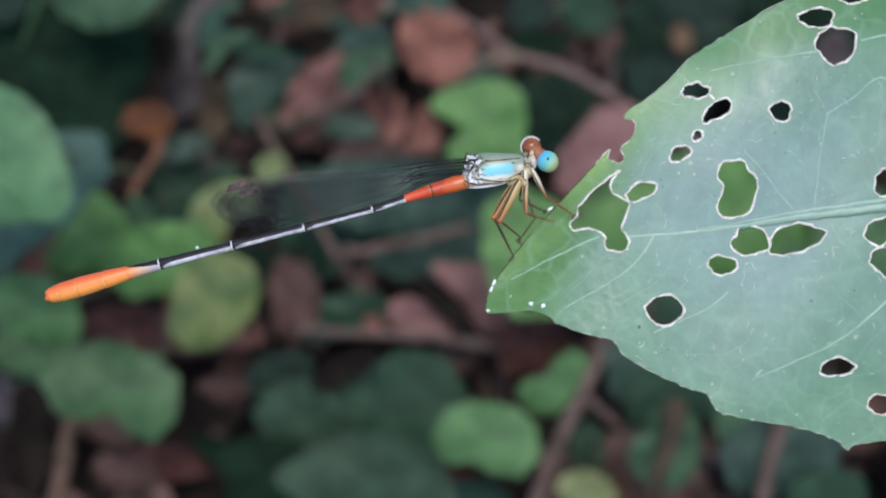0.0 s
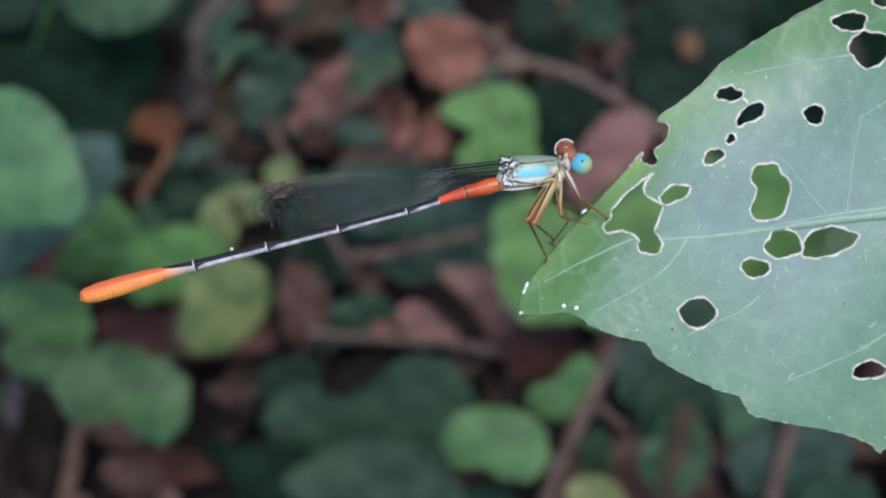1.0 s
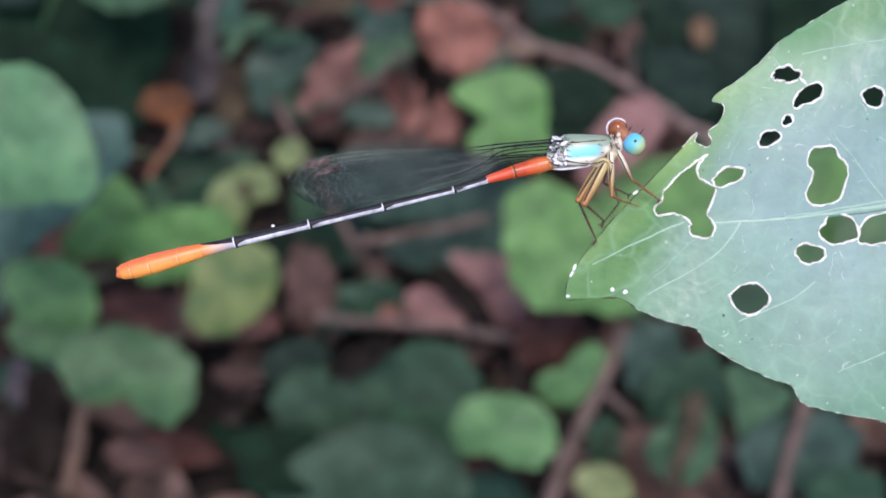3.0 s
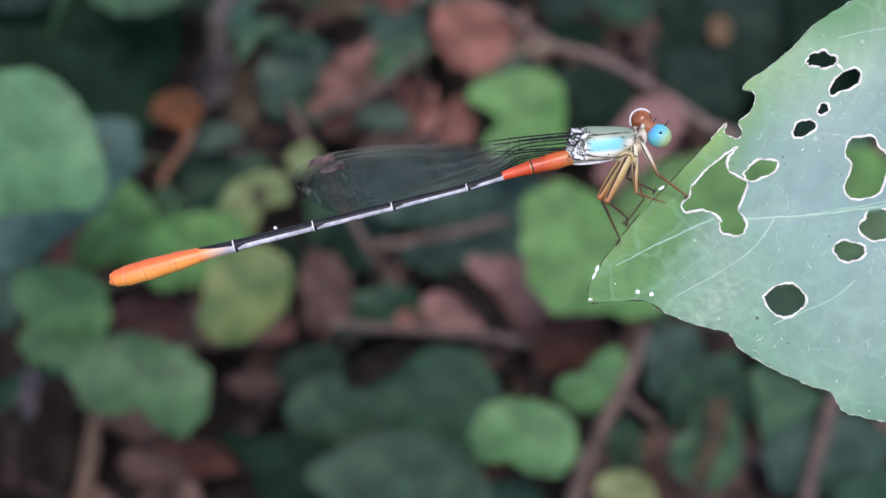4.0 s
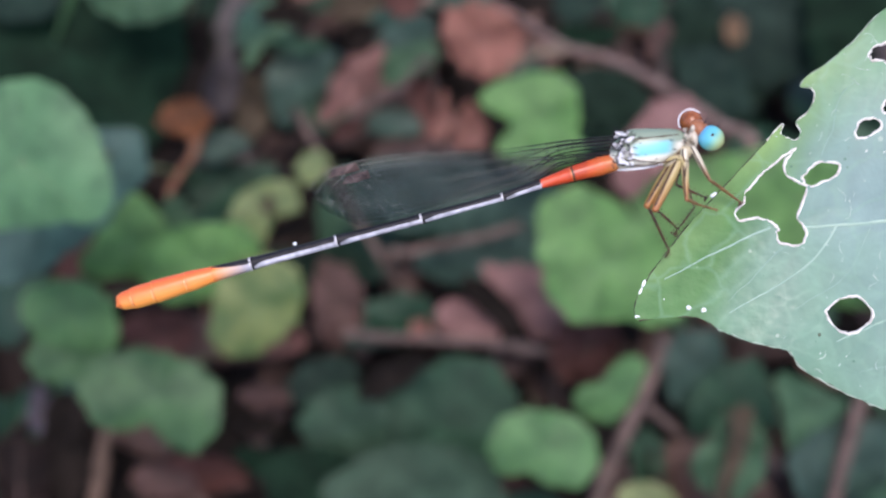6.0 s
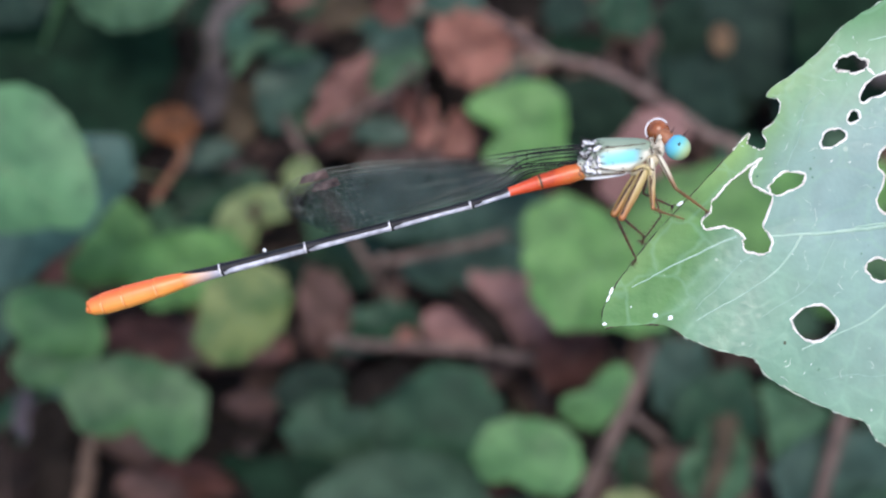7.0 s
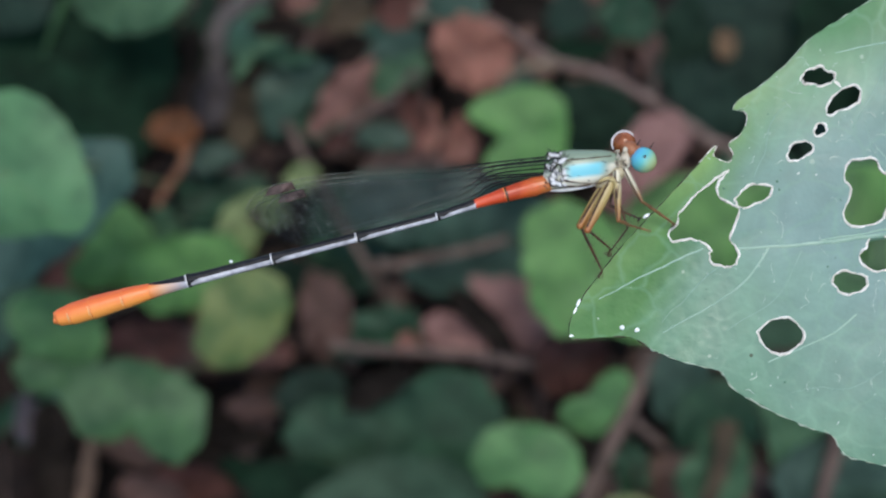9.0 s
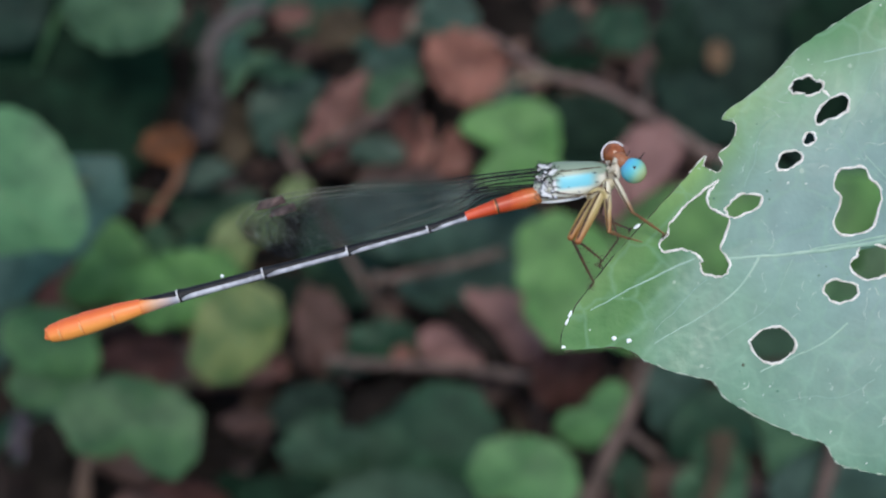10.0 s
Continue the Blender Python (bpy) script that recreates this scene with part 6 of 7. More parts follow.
def side_patch(m, x0, x1, y0, y1, soft, colour):
    """Lays a soft-edged patch of another colour on a part, between x0 and x1 and between the slanting lines y0 and y1."""
    nt = m.node_tree
    b = nt.nodes["Principled BSDF"]
    under = b.inputs["Base Color"].links[0].from_socket
    sep = next(n for n in nt.nodes if n.type == "SEPXYZ")
    tilt = nt.nodes.new("ShaderNodeMath")
    tilt.operation = "MULTIPLY_ADD"
    tilt.inputs[1].default_value = -0.12
    nt.links.new(sep.outputs["X"], tilt.inputs[0])
    nt.links.new(sep.outputs["Y"], tilt.inputs[2])
    fac = None
    for out, a, c in ((sep.outputs["X"], x0, x0 + soft), (sep.outputs["X"], x1 + soft, x1), (tilt.outputs[0], y0, y0 + soft * 0.4), (tilt.outputs[0], y1 + soft * 0.4, y1)):
        r = nt.nodes.new("ShaderNodeMapRange")
        r.interpolation_type = "SMOOTHSTEP"
        r.inputs["From Min"].default_value, r.inputs["From Max"].default_value = a, c
        nt.links.new(out, r.inputs["Value"])
        if fac is None:
            fac = r.outputs[0]
        else:
            mu = nt.nodes.new("ShaderNodeMath")
            mu.operation = "MULTIPLY"
            nt.links.new(fac, mu.inputs[0])
            nt.links.new(r.outputs[0], mu.inputs[1])
            fac = mu.outputs[0]
    mix = nt.nodes.new("ShaderNodeMix")
    mix.data_type = "RGBA"
    mix.inputs["B"].default_value = (*colour, 1)
    nt.links.new(fac, mix.inputs["Factor"])
    nt.links.new(under, mix.inputs["A"])
    nt.links.new(mix.outputs["Result"], b.inputs["Base Color"])


side_patch(THORAX, -0.0024, -0.0002, -0.00022, 0.00055, 0.0008, (0.18, 0.56, 0.64))
side_patch(THORAX, 0.0002, 0.002, -0.0012, 0.00045, 0.0006, (0.72, 0.69, 0.57))
EYE_BLUE = banded("eye_blue", [(0.0, (0.42, 0.42, 0.16)), (0.3, (0.3, 0.5, 0.3)), (0.55, (0.12, 0.48, 0.5)), (0.8, (0.1, 0.45, 0.62)), (1.0, (0.12, 0.36, 0.6))], 1, -0.0008, 0.0008, 0.22, 0.05)
EYE_BROWN = mat("eye_brown", (0.16, 0.045, 0.015), (0.36, 0.11, 0.035), 1600, 0.2, 0.1)
FACE = mat("face_cream", (0.42, 0.36, 0.26), (0.68, 0.62, 0.5), 2000, 0.5, 0.3)
HEAD = mat("head_brown", (0.2, 0.06, 0.02), (0.36, 0.14, 0.06), 2000, 0.4, 0.3)
LEG = banded("leg_ochre", [(0.0, (0.36, 0.12, 0.04)), (0.3, (0.36, 0.2, 0.06)), (0.6, (0.42, 0.31, 0.11)), (1.0, (0.46, 0.37, 0.17))], 1, -0.0036, -0.0003, 0.4, 0.06)
LEG_FORE = banded("foreleg_cream", [(0.0, (0.2, 0.085, 0.03)), (0.25, (0.3, 0.17, 0.08)), (0.55, (0.52, 0.46, 0.33)), (1.0, (0.62, 0.57, 0.44))], 1, -0.0018, 0.0003, 0.4, 0.05)
LEG_MID = banded("midleg_cream", [(0.0, (0.3, 0.11, 0.035)), (0.3, (0.38, 0.21, 0.07)), (0.6, (0.5, 0.4, 0.2)), (1.0, (0.64, 0.59, 0.44))], 1, -0.003, 0.0, 0.4, 0.05)
KNEE = mat("leg_brown", (0.1, 0.045, 0.016), (0.26, 0.12, 0.045), 1800, 0.4, 0.2)
LEG_PALE = mat("leg_pale", (0.42, 0.34, 0.2), (0.6, 0.52, 0.36), 1800, 0.4, 0.2)
SHIN = mat("shin_brown", (0.0279, 0.01364, 0.00744), (0.1054, 0.04836, 0.01674), 1800, 0.4, 0.2)

TAIL_X = ((-27.66, -7.19)[0] * 1e-3, (-25.32, -6.56)[0] * 1e-3)
FADE = banded("abdomen_fade", [(0.0, (0.8, 0.24, 0.05)), (0.35, (0.62, 0.36, 0.22)), (0.8, (0.42, 0.38, 0.4)), (1.0, (0.46, 0.46, 0.53))], 0, TAIL_X[0], TAIL_X[1], 0.35, 0.08)


def wing_material():
    m = bpy.data.materials.new("wing_membrane")
    m.use_nodes = True
    nt = m.node_tree
    nt.nodes.remove(nt.nodes["Principled BSDF"])
    clear = nt.nodes.new("ShaderNodeBsdfTransparent")
    clear.inputs["Color"].default_value = (0.785, 0.81, 0.835, 1)
    shine = nt.nodes.new("ShaderNodeBsdfGlossy")
    shine.inputs["Roughness"].default_value = 0.22
    shine.inputs["Color"].default_value = (0.8, 0.85, 0.85, 1)
    tc = nt.nodes.new("ShaderNodeTexCoord")
    noi = nt.nodes.new("ShaderNodeTexNoise")
    noi.inputs["Scale"].default_value = 700
    bp = nt.nodes.new("ShaderNodeBump")
    bp.inputs["Strength"].default_value = 0.5
    bp.inputs["Distance"].default_value = 0.0001
    nt.links.new(tc.outputs["Object"], noi.inputs["Vector"])
    nt.links.new(noi.outputs["Fac"], bp.inputs["Height"])
    nt.links.new(bp.outputs["Normal"], shine.inputs["Normal"])
    mx = nt.nodes.new("ShaderNodeMixShader")
    mx.inputs[0].default_value = 0.004
    nt.links.new(clear.outputs[0], mx.inputs[1])
    nt.links.new(shine.outputs[0], mx.inputs[2])
    # paler towards the stalk
    pale = nt.nodes.new("ShaderNodeBsdfDiffuse")
    pale.inputs["Color"].default_value = (0.6, 0.64, 0.58, 1)
    sep = nt.nodes.new("ShaderNodeSeparateXYZ")
    rng = nt.nodes.new("ShaderNodeMapRange")
    rng.inputs["From Min"].default_value, rng.inputs["From Max"].default_value = -0.0096, -0.0074
    rng.inputs["To Min"].default_value, rng.inputs["To Max"].default_value = 0.0, 0.025
    nt.links.new(tc.outputs["Object"], sep.inputs[0])
    nt.links.new(sep.outputs["X"], rng.inputs["Value"])
    tint = nt.nodes.new("ShaderNodeMix")
    tint.data_type = "RGBA"
    tint.inputs["A"].default_value = (0.785, 0.81, 0.835, 1)
    tint.inputs["B"].default_value = (0.93, 0.94, 0.93, 1)
    up = nt.nodes.new("ShaderNodeMath")
    up.operation = "MULTIPLY"
    up.inputs[1].default_value = 40.0
    nt.links.new(rng.outputs[0], up.inputs[0])
    nt.links.new(up.outputs[0], tint.inputs["Factor"])
    nt.links.new(tint.outputs["Result"], clear.inputs["Color"])
    my = nt.nodes.new("ShaderNodeMixShader")
    nt.links.new(rng.outputs[0], my.inputs[0])
    nt.links.new(mx.outputs[0], my.inputs[1])
    nt.links.new(pale.outputs[0], my.inputs[2])
    nt.links.new(my.outputs[0], nt.nodes["Material Output"].inputs[0])
    return m


WING = wing_material()


def mmv(p, z=0.0):
    """Millimetres in the insect's plane to metres."""
    return Vector((p[0] * 1e-3, p[1] * 1e-3, (p[2] if len(p) > 2 else z) * 1e-3))


def build_wing(fly, front, back, move, z, droop, seed):
    """A narrow-stalked wing between its front and back edge, from the root to the round tip, with long veins, a net of cross veins and a brown cell."""
    def even(points):
        run = curve_points([mmv(p) + Vector((move[0] * 1e-3 * k / (len(points) - 1), move[1] * 1e-3, 0)) for k, p in enumerate(points)], 8)
        far = [0.0]
        for p, q in zip(run, run[1:]):
            far.append(far[-1] + (q - p).length)
        at = np.linspace(0, far[-1], 61)
        return [np.interp(at, far, [p[k] for p in run]) for k in (0, 1)]

    fx, fy = even(front)
    bx, by = even(back)
    at = np.linspace(0, 1, 61)

    def spot(s, f, lift=0.0):
        p = Vector((np.interp(s, at, bx), np.interp(s, at, by), 0))
        q = Vector((np.interp(s, at, fx), np.interp(s, at, fy), 0))
        r = p.lerp(q, f)
        r.z = (z + droop * s) * 1e-3 + lift + 0.00004 * math.sin(f * 20 + s * 5)
        return r

    bm = bmesh.new()
    n, w = 48, 8
    grid = [[bm.verts.new(spot(k / n, j / w)) for j in range(w + 1)] for k in range(n + 1)]
    for k in range(n):
        for j in range(w):
            bm.faces.new((grid[k][j], grid[k + 1][j], grid[k + 1][j + 1], grid[k][j + 1]))
    wing = part("wing", bm, WING, fly, "clear smoky wing with fine dark veins")

    def bar(s):
        return 0.026 * min(1, max(0.0, (0.33 - s) / 0.12))

    def quiet(s):
        return 0.15 + 0.85 * min(1, max(0.0, (s - 0.65) / 0.18))

    for f, r, s1 in ((1.0, 0.016, 0.62), (0.86, 0.014, 0.97), (0.72, 0.009, 0.96), (0.55, 0.008, 0.95), (0.38, 0.007, 0.94), (0.2, 0.007, 0.9), (0.0, 0.008, 0.9)):
        s0 = 0.0 if f in (1.0, 0.0) else 0.08 if f == 0.55 else 0.24 + 0.03 * math.sin(9 * f)
        run = [spot(s0 + (s1 - s0) * k / 36, f) for k in range(37)]
        rad = [(r * (1 - 0.45 * k / 36) * (1 if f in (1.0, 0.0) else quiet(s0 + (s1 - s0) * k / 36)) + ((bar(s1 * k / 36) + 0.012 * (bar(s1 * k / 36) > 0.01)) * (1 + 0.2 * math.sin(k * 1.9 + seed)) if f in (1.0, 0.0) else 0.0)) * 1e-3 for k in range(37)]
        part("vein", tube(bmesh.new(), run, rad, 5), WING_VEIN, wing)
    run = [spot(0.38 * k / 18, 0.66 - 0.1 * k / 18) for k in range(19)]
    if seed % 2:
        part("vein", tube(bmesh.new(), run, [(0.036 * (1 - (k / 18) ** 3) + 0.004) * 1e-3 for k in range(19)], 5), WING_VEIN, wing)
    # Highlight along the front edge, painted as a pale tube.
    run = [spot(0.55 + 0.45 * k / 16, 1.0) for k in range(17)]
    part("front_edge", tube(bmesh.new(), run, [(0.008 + 0.01 * math.sin(k * 0.9 + seed) ** 2) * min(1, 0.3 + k / 6) * 1e-3 for k in range(len(run))], 5), EDGE_GLINT, wing, "pale wing tip edge, its highlight put into the colour")
    rnd = random.Random(seed)
    dark, pale = bmesh.new(), bmesh.new()
    stops = (0.0, 0.2, 0.38, 0.55, 0.72, 0.86, 1.0)
    for lo, hi in zip(stops, stops[1:]):
        s = 0.24 + rnd.uniform(0, 0.05)
        while s < 0.97:
            to = pale if s > 0.7 and rnd.random() < 0.45 else dark
            if s > 0.68 or rnd.random() < 0.35:
                tube(to, [spot(s, lo), spot(s + rnd.uniform(-0.004, 0.022), hi)], 0.000009 if to is pale else 0.000006 + 0.000008 * quiet(s), 3)
            s += rnd.uniform(0.02, 0.05) * (1.6 - 0.7 * s)
    for k in range(5):
        s = 0.05 + 0.042 * k + rnd.uniform(0, 0.015)
        tube(dark, [spot(s, 0.0), spot(s + 0.004, 1.0)], 0.000022, 4)
    # Short pale strokes painted in as glints on the membrane.
    for k in range(14):
        f, s, g = (rnd.uniform(0.06, 0.12), rnd.uniform(0.66, 0.78)) + (rnd.uniform(0.006, 0.014),) if k < 5 else (rnd.uniform(0.2, 0.8), rnd.uniform(0.74, 0.93)) + (rnd.uniform(0.012, 0.03),)
        tube(pale, [spot(s + g * q / 4, f + 0.012 * q) for q in range(5)], [0.000005, 0.000014, 0.000016, 0.000012, 0.000004], 3)
    tagged(part("cross_vein", dark, WING_VEIN, wing), "fine net of dark cross veins", kind="stuff")
    tagged(part("tip_vein_glint", pale, NET_GLINT, wing), "fine pale net at the wing tip, glints put into its colour", kind="stuff")
    if seed % 2:
        sb = bmesh.new()
        s0 = 0.82 + rnd.uniform(-0.01, 0.02)
        q = [spot(s0, 0.84, 0.00003), spot(s0 + 0.05, 0.8, 0.00003), spot(s0 + 0.1, 0.84, 0.00003), spot(s0 + 0.085, 0.985, 0.00003), spot(s0 + 0.012, 0.985, 0.00003)]
        sb.faces.new([sb.verts.new(p) for p in q])
        bmesh.ops.solidify(sb, geom=sb.faces[:], thickness=0.00004)
        part("wing_spot", sb, CELL, wing, "brown cell near the wing tip")


def build_leg(fly, joints, radii, materials):
    """Thigh, shin and foot from the joints, each a part."""
    for name, (a, b), (r0, r1), m in zip(("femur", "tibia", "tarsus"), zip(joints, joints[1:]), radii, materials):
        p, q = mmv(a), mmv(b)
        run = [p.lerp(q, k / 6) + Vector((0, 0, 0.00003 * math.sin(k))) for k in range(7)]
        bm = bmesh.new()
        tube(bm, run, [(r0 + (r1 - r0) * k / 6) * (1 + 0.35 * math.sin(math.pi * k / 6)) * 1e-3 for k in range(7)], 12, pick=lambda t, i: 1 if name == "femur" and abs(t - 1.9) < 0.3 else 0)
        ball(bm, q, (r1 * 1.1e-3,) * 3, None, 8, 6)
        ob = part(name, bm, [m, SHIN], fly)
        if name != "femur":
            sp = bmesh.new()
            d = (q - p).normalized()
            side = d.cross(Vector((0, 0, 1)))
            for k in range(6):
                s = p.lerp(q, (k + 0.7) / 6.5)
                for sg in (-1, 1):
                    tube(sp, [s, s + d * 0.00014 + side * sg * 0.00033], [0.00002, 0.000008], 4)
            tagged(part("leg_spine", sp, SHIN, ob), "fine dark spines along the leg", kind="stuff")


def build_damselfly():
    fly = thing("damselfly", facing((0.0096, 0.0628, 0.2537)), "slender damselfly, pale blue thorax and orange-tipped abdomen, perched on leaf edge", "damselfly")
    # abdomen, segment by segment
    line = [(-2.72, -0.42), (-4.02, -0.77), (-5.69, -1.22), (-7.61, -1.82), (-9.92, -2.58), (-14.88, -3.88), (-20.08, -5.20), (-25.32, -6.56), (-27.66, -7.19), (-29.26, -7.65), (-31.25, -8.24), (-32.54, -8.62), (-33.31, -8.83)]
    rads = [0.52, 0.6, 0.48, 0.29, 0.25, 0.3, 0.34, 0.39, 0.5, 0.64, 0.71, 0.67, 0.52]

    steps = 48

    def stripe(angle, k):
        q = k / steps
        low = -0.12 - 0.5 * max(0.0, (q - 0.9) / 0.1) ** 0.6 * (1 if q < 0.97 else 0.3) + 0.25 * max(0.0, 1 - q / 0.05)
        return 0 if math.cos(angle - math.pi) > low or math.cos(angle - math.pi) < -0.93 else 1

    kinds = ["red", "red", "red", "pale", "pale", "pale", "pale", "tail", "orange", "orange", "orange", "orange"]
    for k, kind in enumerate(kinds):
        a, b = mmv(line[k]), mmv(line[k + 1])
        run, rr = [], []
        for j in range(steps + 1):
            s = j / steps
            run.append(a.lerp(b, 0.004 + 0.992 * s))
            swellr = 0.97 + 0.055 * s ** 1.5 + 0.025 * math.sin(math.pi * s) if kind == 'orange' else 1 - 0.03 * math.sin(math.pi * s) + (0.04 * max(0, 1 - 12 * min(s, 1 - s)) if kind == 'pale' else 0)
            rr.append((rads[k] + (rads[k + 1] - rads[k]) * s) * swellr * 1e-3)
        bm = bmesh.new()
        if kind in ("red", "orange"):
            tube(bm, run, rr, 20)
            ob = part("abdomen_segment", bm, RED if kind == "red" else ORANGE, fly, "orange-red abdomen segment" if kind == "red" else "bright orange tail segment")
        elif kind == "tail":
            tube(bm, run, rr, 96, pick=lambda t, i: 0 if math.cos(t - math.pi) > 0.02 + 0.8 * (i / steps) ** 1.3 else 1)
            ob = part("abdomen_segment", bm, [BLACK, FADE], fly, "segment turning from lavender white to orange")
        else:
            tube(bm, run, rr, 96, pick=stripe)
            ob = part("abdomen_segment", bm, [BLACK, PALE], fly, "lavender-white abdomen segment with a black back")
        if k:
            d = (b - a).normalized()
            r = rads[k] * 1e-3
            if kind in ("pale", "tail") and k > 3:
                part("joint_ring", tube(bmesh.new(), [a - d * 0.00014, a + d * 0.00004], r * 1.12, 24), BLACK, ob, "black joint ring")
                mark = [a - d * 0.0002, a - d * 0.0004, a - d * 0.0007]
                part("joint_mark", tube(bmesh.new(), [p + Vector((0, -0.1 * r, 0.93 * r)) for p in mark], [0.00007, 0.00009, 0.00002], 8), BLACK, ob)
                part("joint_tick", tube(bmesh.new(), [a + d * 0.00005, a + d * 0.00013], r * 1.07, 24), WHITE, ob, "white joint ring")
            else:
                part("joint_ring", tube(bmesh.new(), [a - d * (0.00007 if k == 2 else 0.00004), a + d * (0.00007 if k == 2 else 0.00004)], r * (1.03 if k < 4 else 1.012), 20), SHIN if k == 2 else RED if k < 4 else TAIL_END, ob)
            if k == 2:
                part("joint_crest", tube(bmesh.new(), [a + d * 0.00008, a + d * 0.00013], r * 1.015, 20), TAIL_END, ob, "paler orange joint crest")
            if kind == "orange" and k > 8:
                crest = [a + d * 0.0001 + Vector((-0.279, 0.96, 0)) * (r * 1.02 * math.cos(q)) + Vector((0, 0, 1)) * (r * 1.02 * math.sin(q)) for q in (1.35 + 0.1 * n for n in range(11))]
                part("joint_crest", tube(bmesh.new(), crest, [0.00001 + 0.00004 * math.sin(math.pi * n / 10) for n in range(11)], 6), CREST, ob, "pale orange joint crest")
    tail = bmesh.new()
    ball(tail, mmv((-33.24, -8.83)), (0.00036, 0.00046, 0.00046), pose(0, 0, 0, 0, 0, 17), 14, 10)
    for dy in (-0.2, 0.2):
        p = mmv((-33.31, -8.83))
        tube(tail, [p + Vector((0, dy * 1e-3, 0)), p + Vector((-0.00032, dy * 0.9e-3, 0.0001))], [0.00024, 0.00018], 10)
    part("tail_clasper", tail, TAIL_END, fly, "darker orange tip of the tail")

    # thorax, ring by ring from the waist to the neck
    bm = bmesh.new()
    rings = []
    for px, half, deep in (((-3.42, -0.07), 0.45, 0.35), ((-3.07, 0.10), 0.92, 0.62), ((-2.65, 0.24), 1.2, 0.9), ((-2.10, 0.28), 1.24, 1.05), ((-1.40, 0.31), 1.22, 1.12), ((-0.63, 0.35), 1.17, 1.1), ((0.00, 0.45), 1.06, 1.0), ((0.56, 0.59), 0.85, 0.85), ((0.98, 0.70), 0.6, 0.65), ((1.33, 0.77), 0.36, 0.45)):
        ring = []
        for k in range(28):
            a = 2 * math.pi * k / 28
            c, d = math.cos(a), math.sin(a)
            ring.append(bm.verts.new((px[0] * 1e-3 + 0.2e-3 * c * half, px[1] * 1e-3 + half * 1e-3 * math.copysign(abs(c) ** 0.8, c), deep * 1e-3 * math.copysign(abs(d) ** 0.85, d))))
        rings.append(ring)
    for r, q in zip(rings, rings[1:]):
        for k in range(28):
            bm.faces.new((r[k], q[k], q[(k + 1) % 28], r[(k + 1) % 28]))
    bm.faces.new(rings[0])
    bm.faces.new(rings[-1][::-1])
    bmesh.ops.recalc_face_normals(bm, faces=bm.faces[:])
    th = part("thorax", bm, THORAX, fly, "thorax pale olive above, sky blue at the side, cream below")
    bm = bmesh.new()
    for p, rx in (((-1.68, 0.91), 0.14), ((-1.33, -0.14), 0.06), ((-2.03, -0.42), 0.12), ((-0.70, -0.42), 0.05)):
        ball(bm, mmv(p, 1.02), (rx * 1e-3, 0.00004, 0.00008), pose(0, 0, 0, 0, 0, -8), 8, 6)
    part("dark_mark", bm, BLACK, th)
    for run in ([(-2.37, -0.42, 0.98), (-1.40, -0.56, 1.04), (-0.56, -0.62, 1.0), (0.07, -0.52, 0.9), (0.55, -0.25, 0.85)], [(-2.2, 0.80, 0.97), (-1.05, 0.9, 1.03), (0.00, 1.02, 0.92), (0.70, 1.08, 0.7)], [(-2.3, -0.75, 0.75), (-1.5, -0.78, 0.8), (-0.6, -0.72, 0.86)]):
        part("seam", tube(bmesh.new(), [mmv(p) for p in curve_points(run, 5)], [0.00002 + 0.00003 * abs(math.sin(k * 0.55)) for k in range(5 * len(run) - 4)], 6), SHIN, th, "thin brown seam")
    bm = bmesh.new()
    for x, y, long in ((-2.15, 0.72, 0.34), (-2.2, 0.3, 0.3), (-2.1, -0.12, 0.26), (-1.75, 0.55, 0.14), (0.1, 0.75, 0.2), (0.3, 0.2, 0.16)):
        tube(bm, [mmv((x, y), 1.03), mmv((x + 0.7 * long, y - 0.02), 1.08), mmv((x + 1.4 * long, y - 0.06), 1.05)], [0.00003, 0.000025, 0.00001], 6)
    part("dark_mark", bm, BLACK, th)
    belly = curve_points([(-2.98, -1.02, 0.4), (-2.4, -1.0, 0.45), (-1.6, -0.92, 0.5), (-0.8, -0.8, 0.55), (-0.2, -0.66, 0.6)], 5)
    part("belly_edge", tube(bmesh.new(), [mmv(p) for p in belly], [0.00002 + 0.00008 * math.sin(math.pi * min(1, 0.1 + k / 21)) for k in range(21)], 8), WHITE, th, "whitish lower edge of the thorax")
    # dark seams and wing roots
    rnd = random.Random(2)
    rb, rim = bmesh.new(), bmesh.new()
    for k in range(30):
        p = mmv((rnd.uniform(-3.3, -2.1), -0.75 + 2.05 * (k + rnd.random()) / 30, rnd.uniform(0.8, 1.0)))
        a, c, turn = 0.0002 * rnd.uniform(0.5, 1.3), 0.00014 * rnd.uniform(0.6, 1.2), rnd.uniform(-60, 60)
        ball(rb, p, (a, c, 0.00016), pose(0, 0, 0, 0, 0, turn), 8, 6)
        ball(rim, p + Vector((0, 0, -0.0001)), (a * 1.3, c * 1.4, 0.00016), pose(0, 0, 0, 0, 0, turn), 8, 6)
    part("wing_root", rb, WHITE, fly, "whitish knobbly wing roots")
    part("wing_root", rim, BLACK, fly, "black rims of the wing roots")
    rb = bmesh.new()
    for k in range(55):
        p = mmv((rnd.uniform(-3.5, -2.1), rnd.uniform(-0.75, 1.4), rnd.uniform(0.85, 1.1)))
        a = rnd.uniform(0, 6.28)
        tube(rb, [p, p + Vector((0.0003 * math.cos(a), 0.0003 * math.sin(a), 0.0001))], [0.00005, 0.000015], 4)
    for k in range(5):
        p = mmv((rnd.uniform(-3.2, -2.2), 1.2, rnd.uniform(0, 0.6)))
        tube(rb, [p, p + Vector((rnd.uniform(-0.0002, 0.0005), 0.0003, 0))], [0.00004, 0.00001], 4)
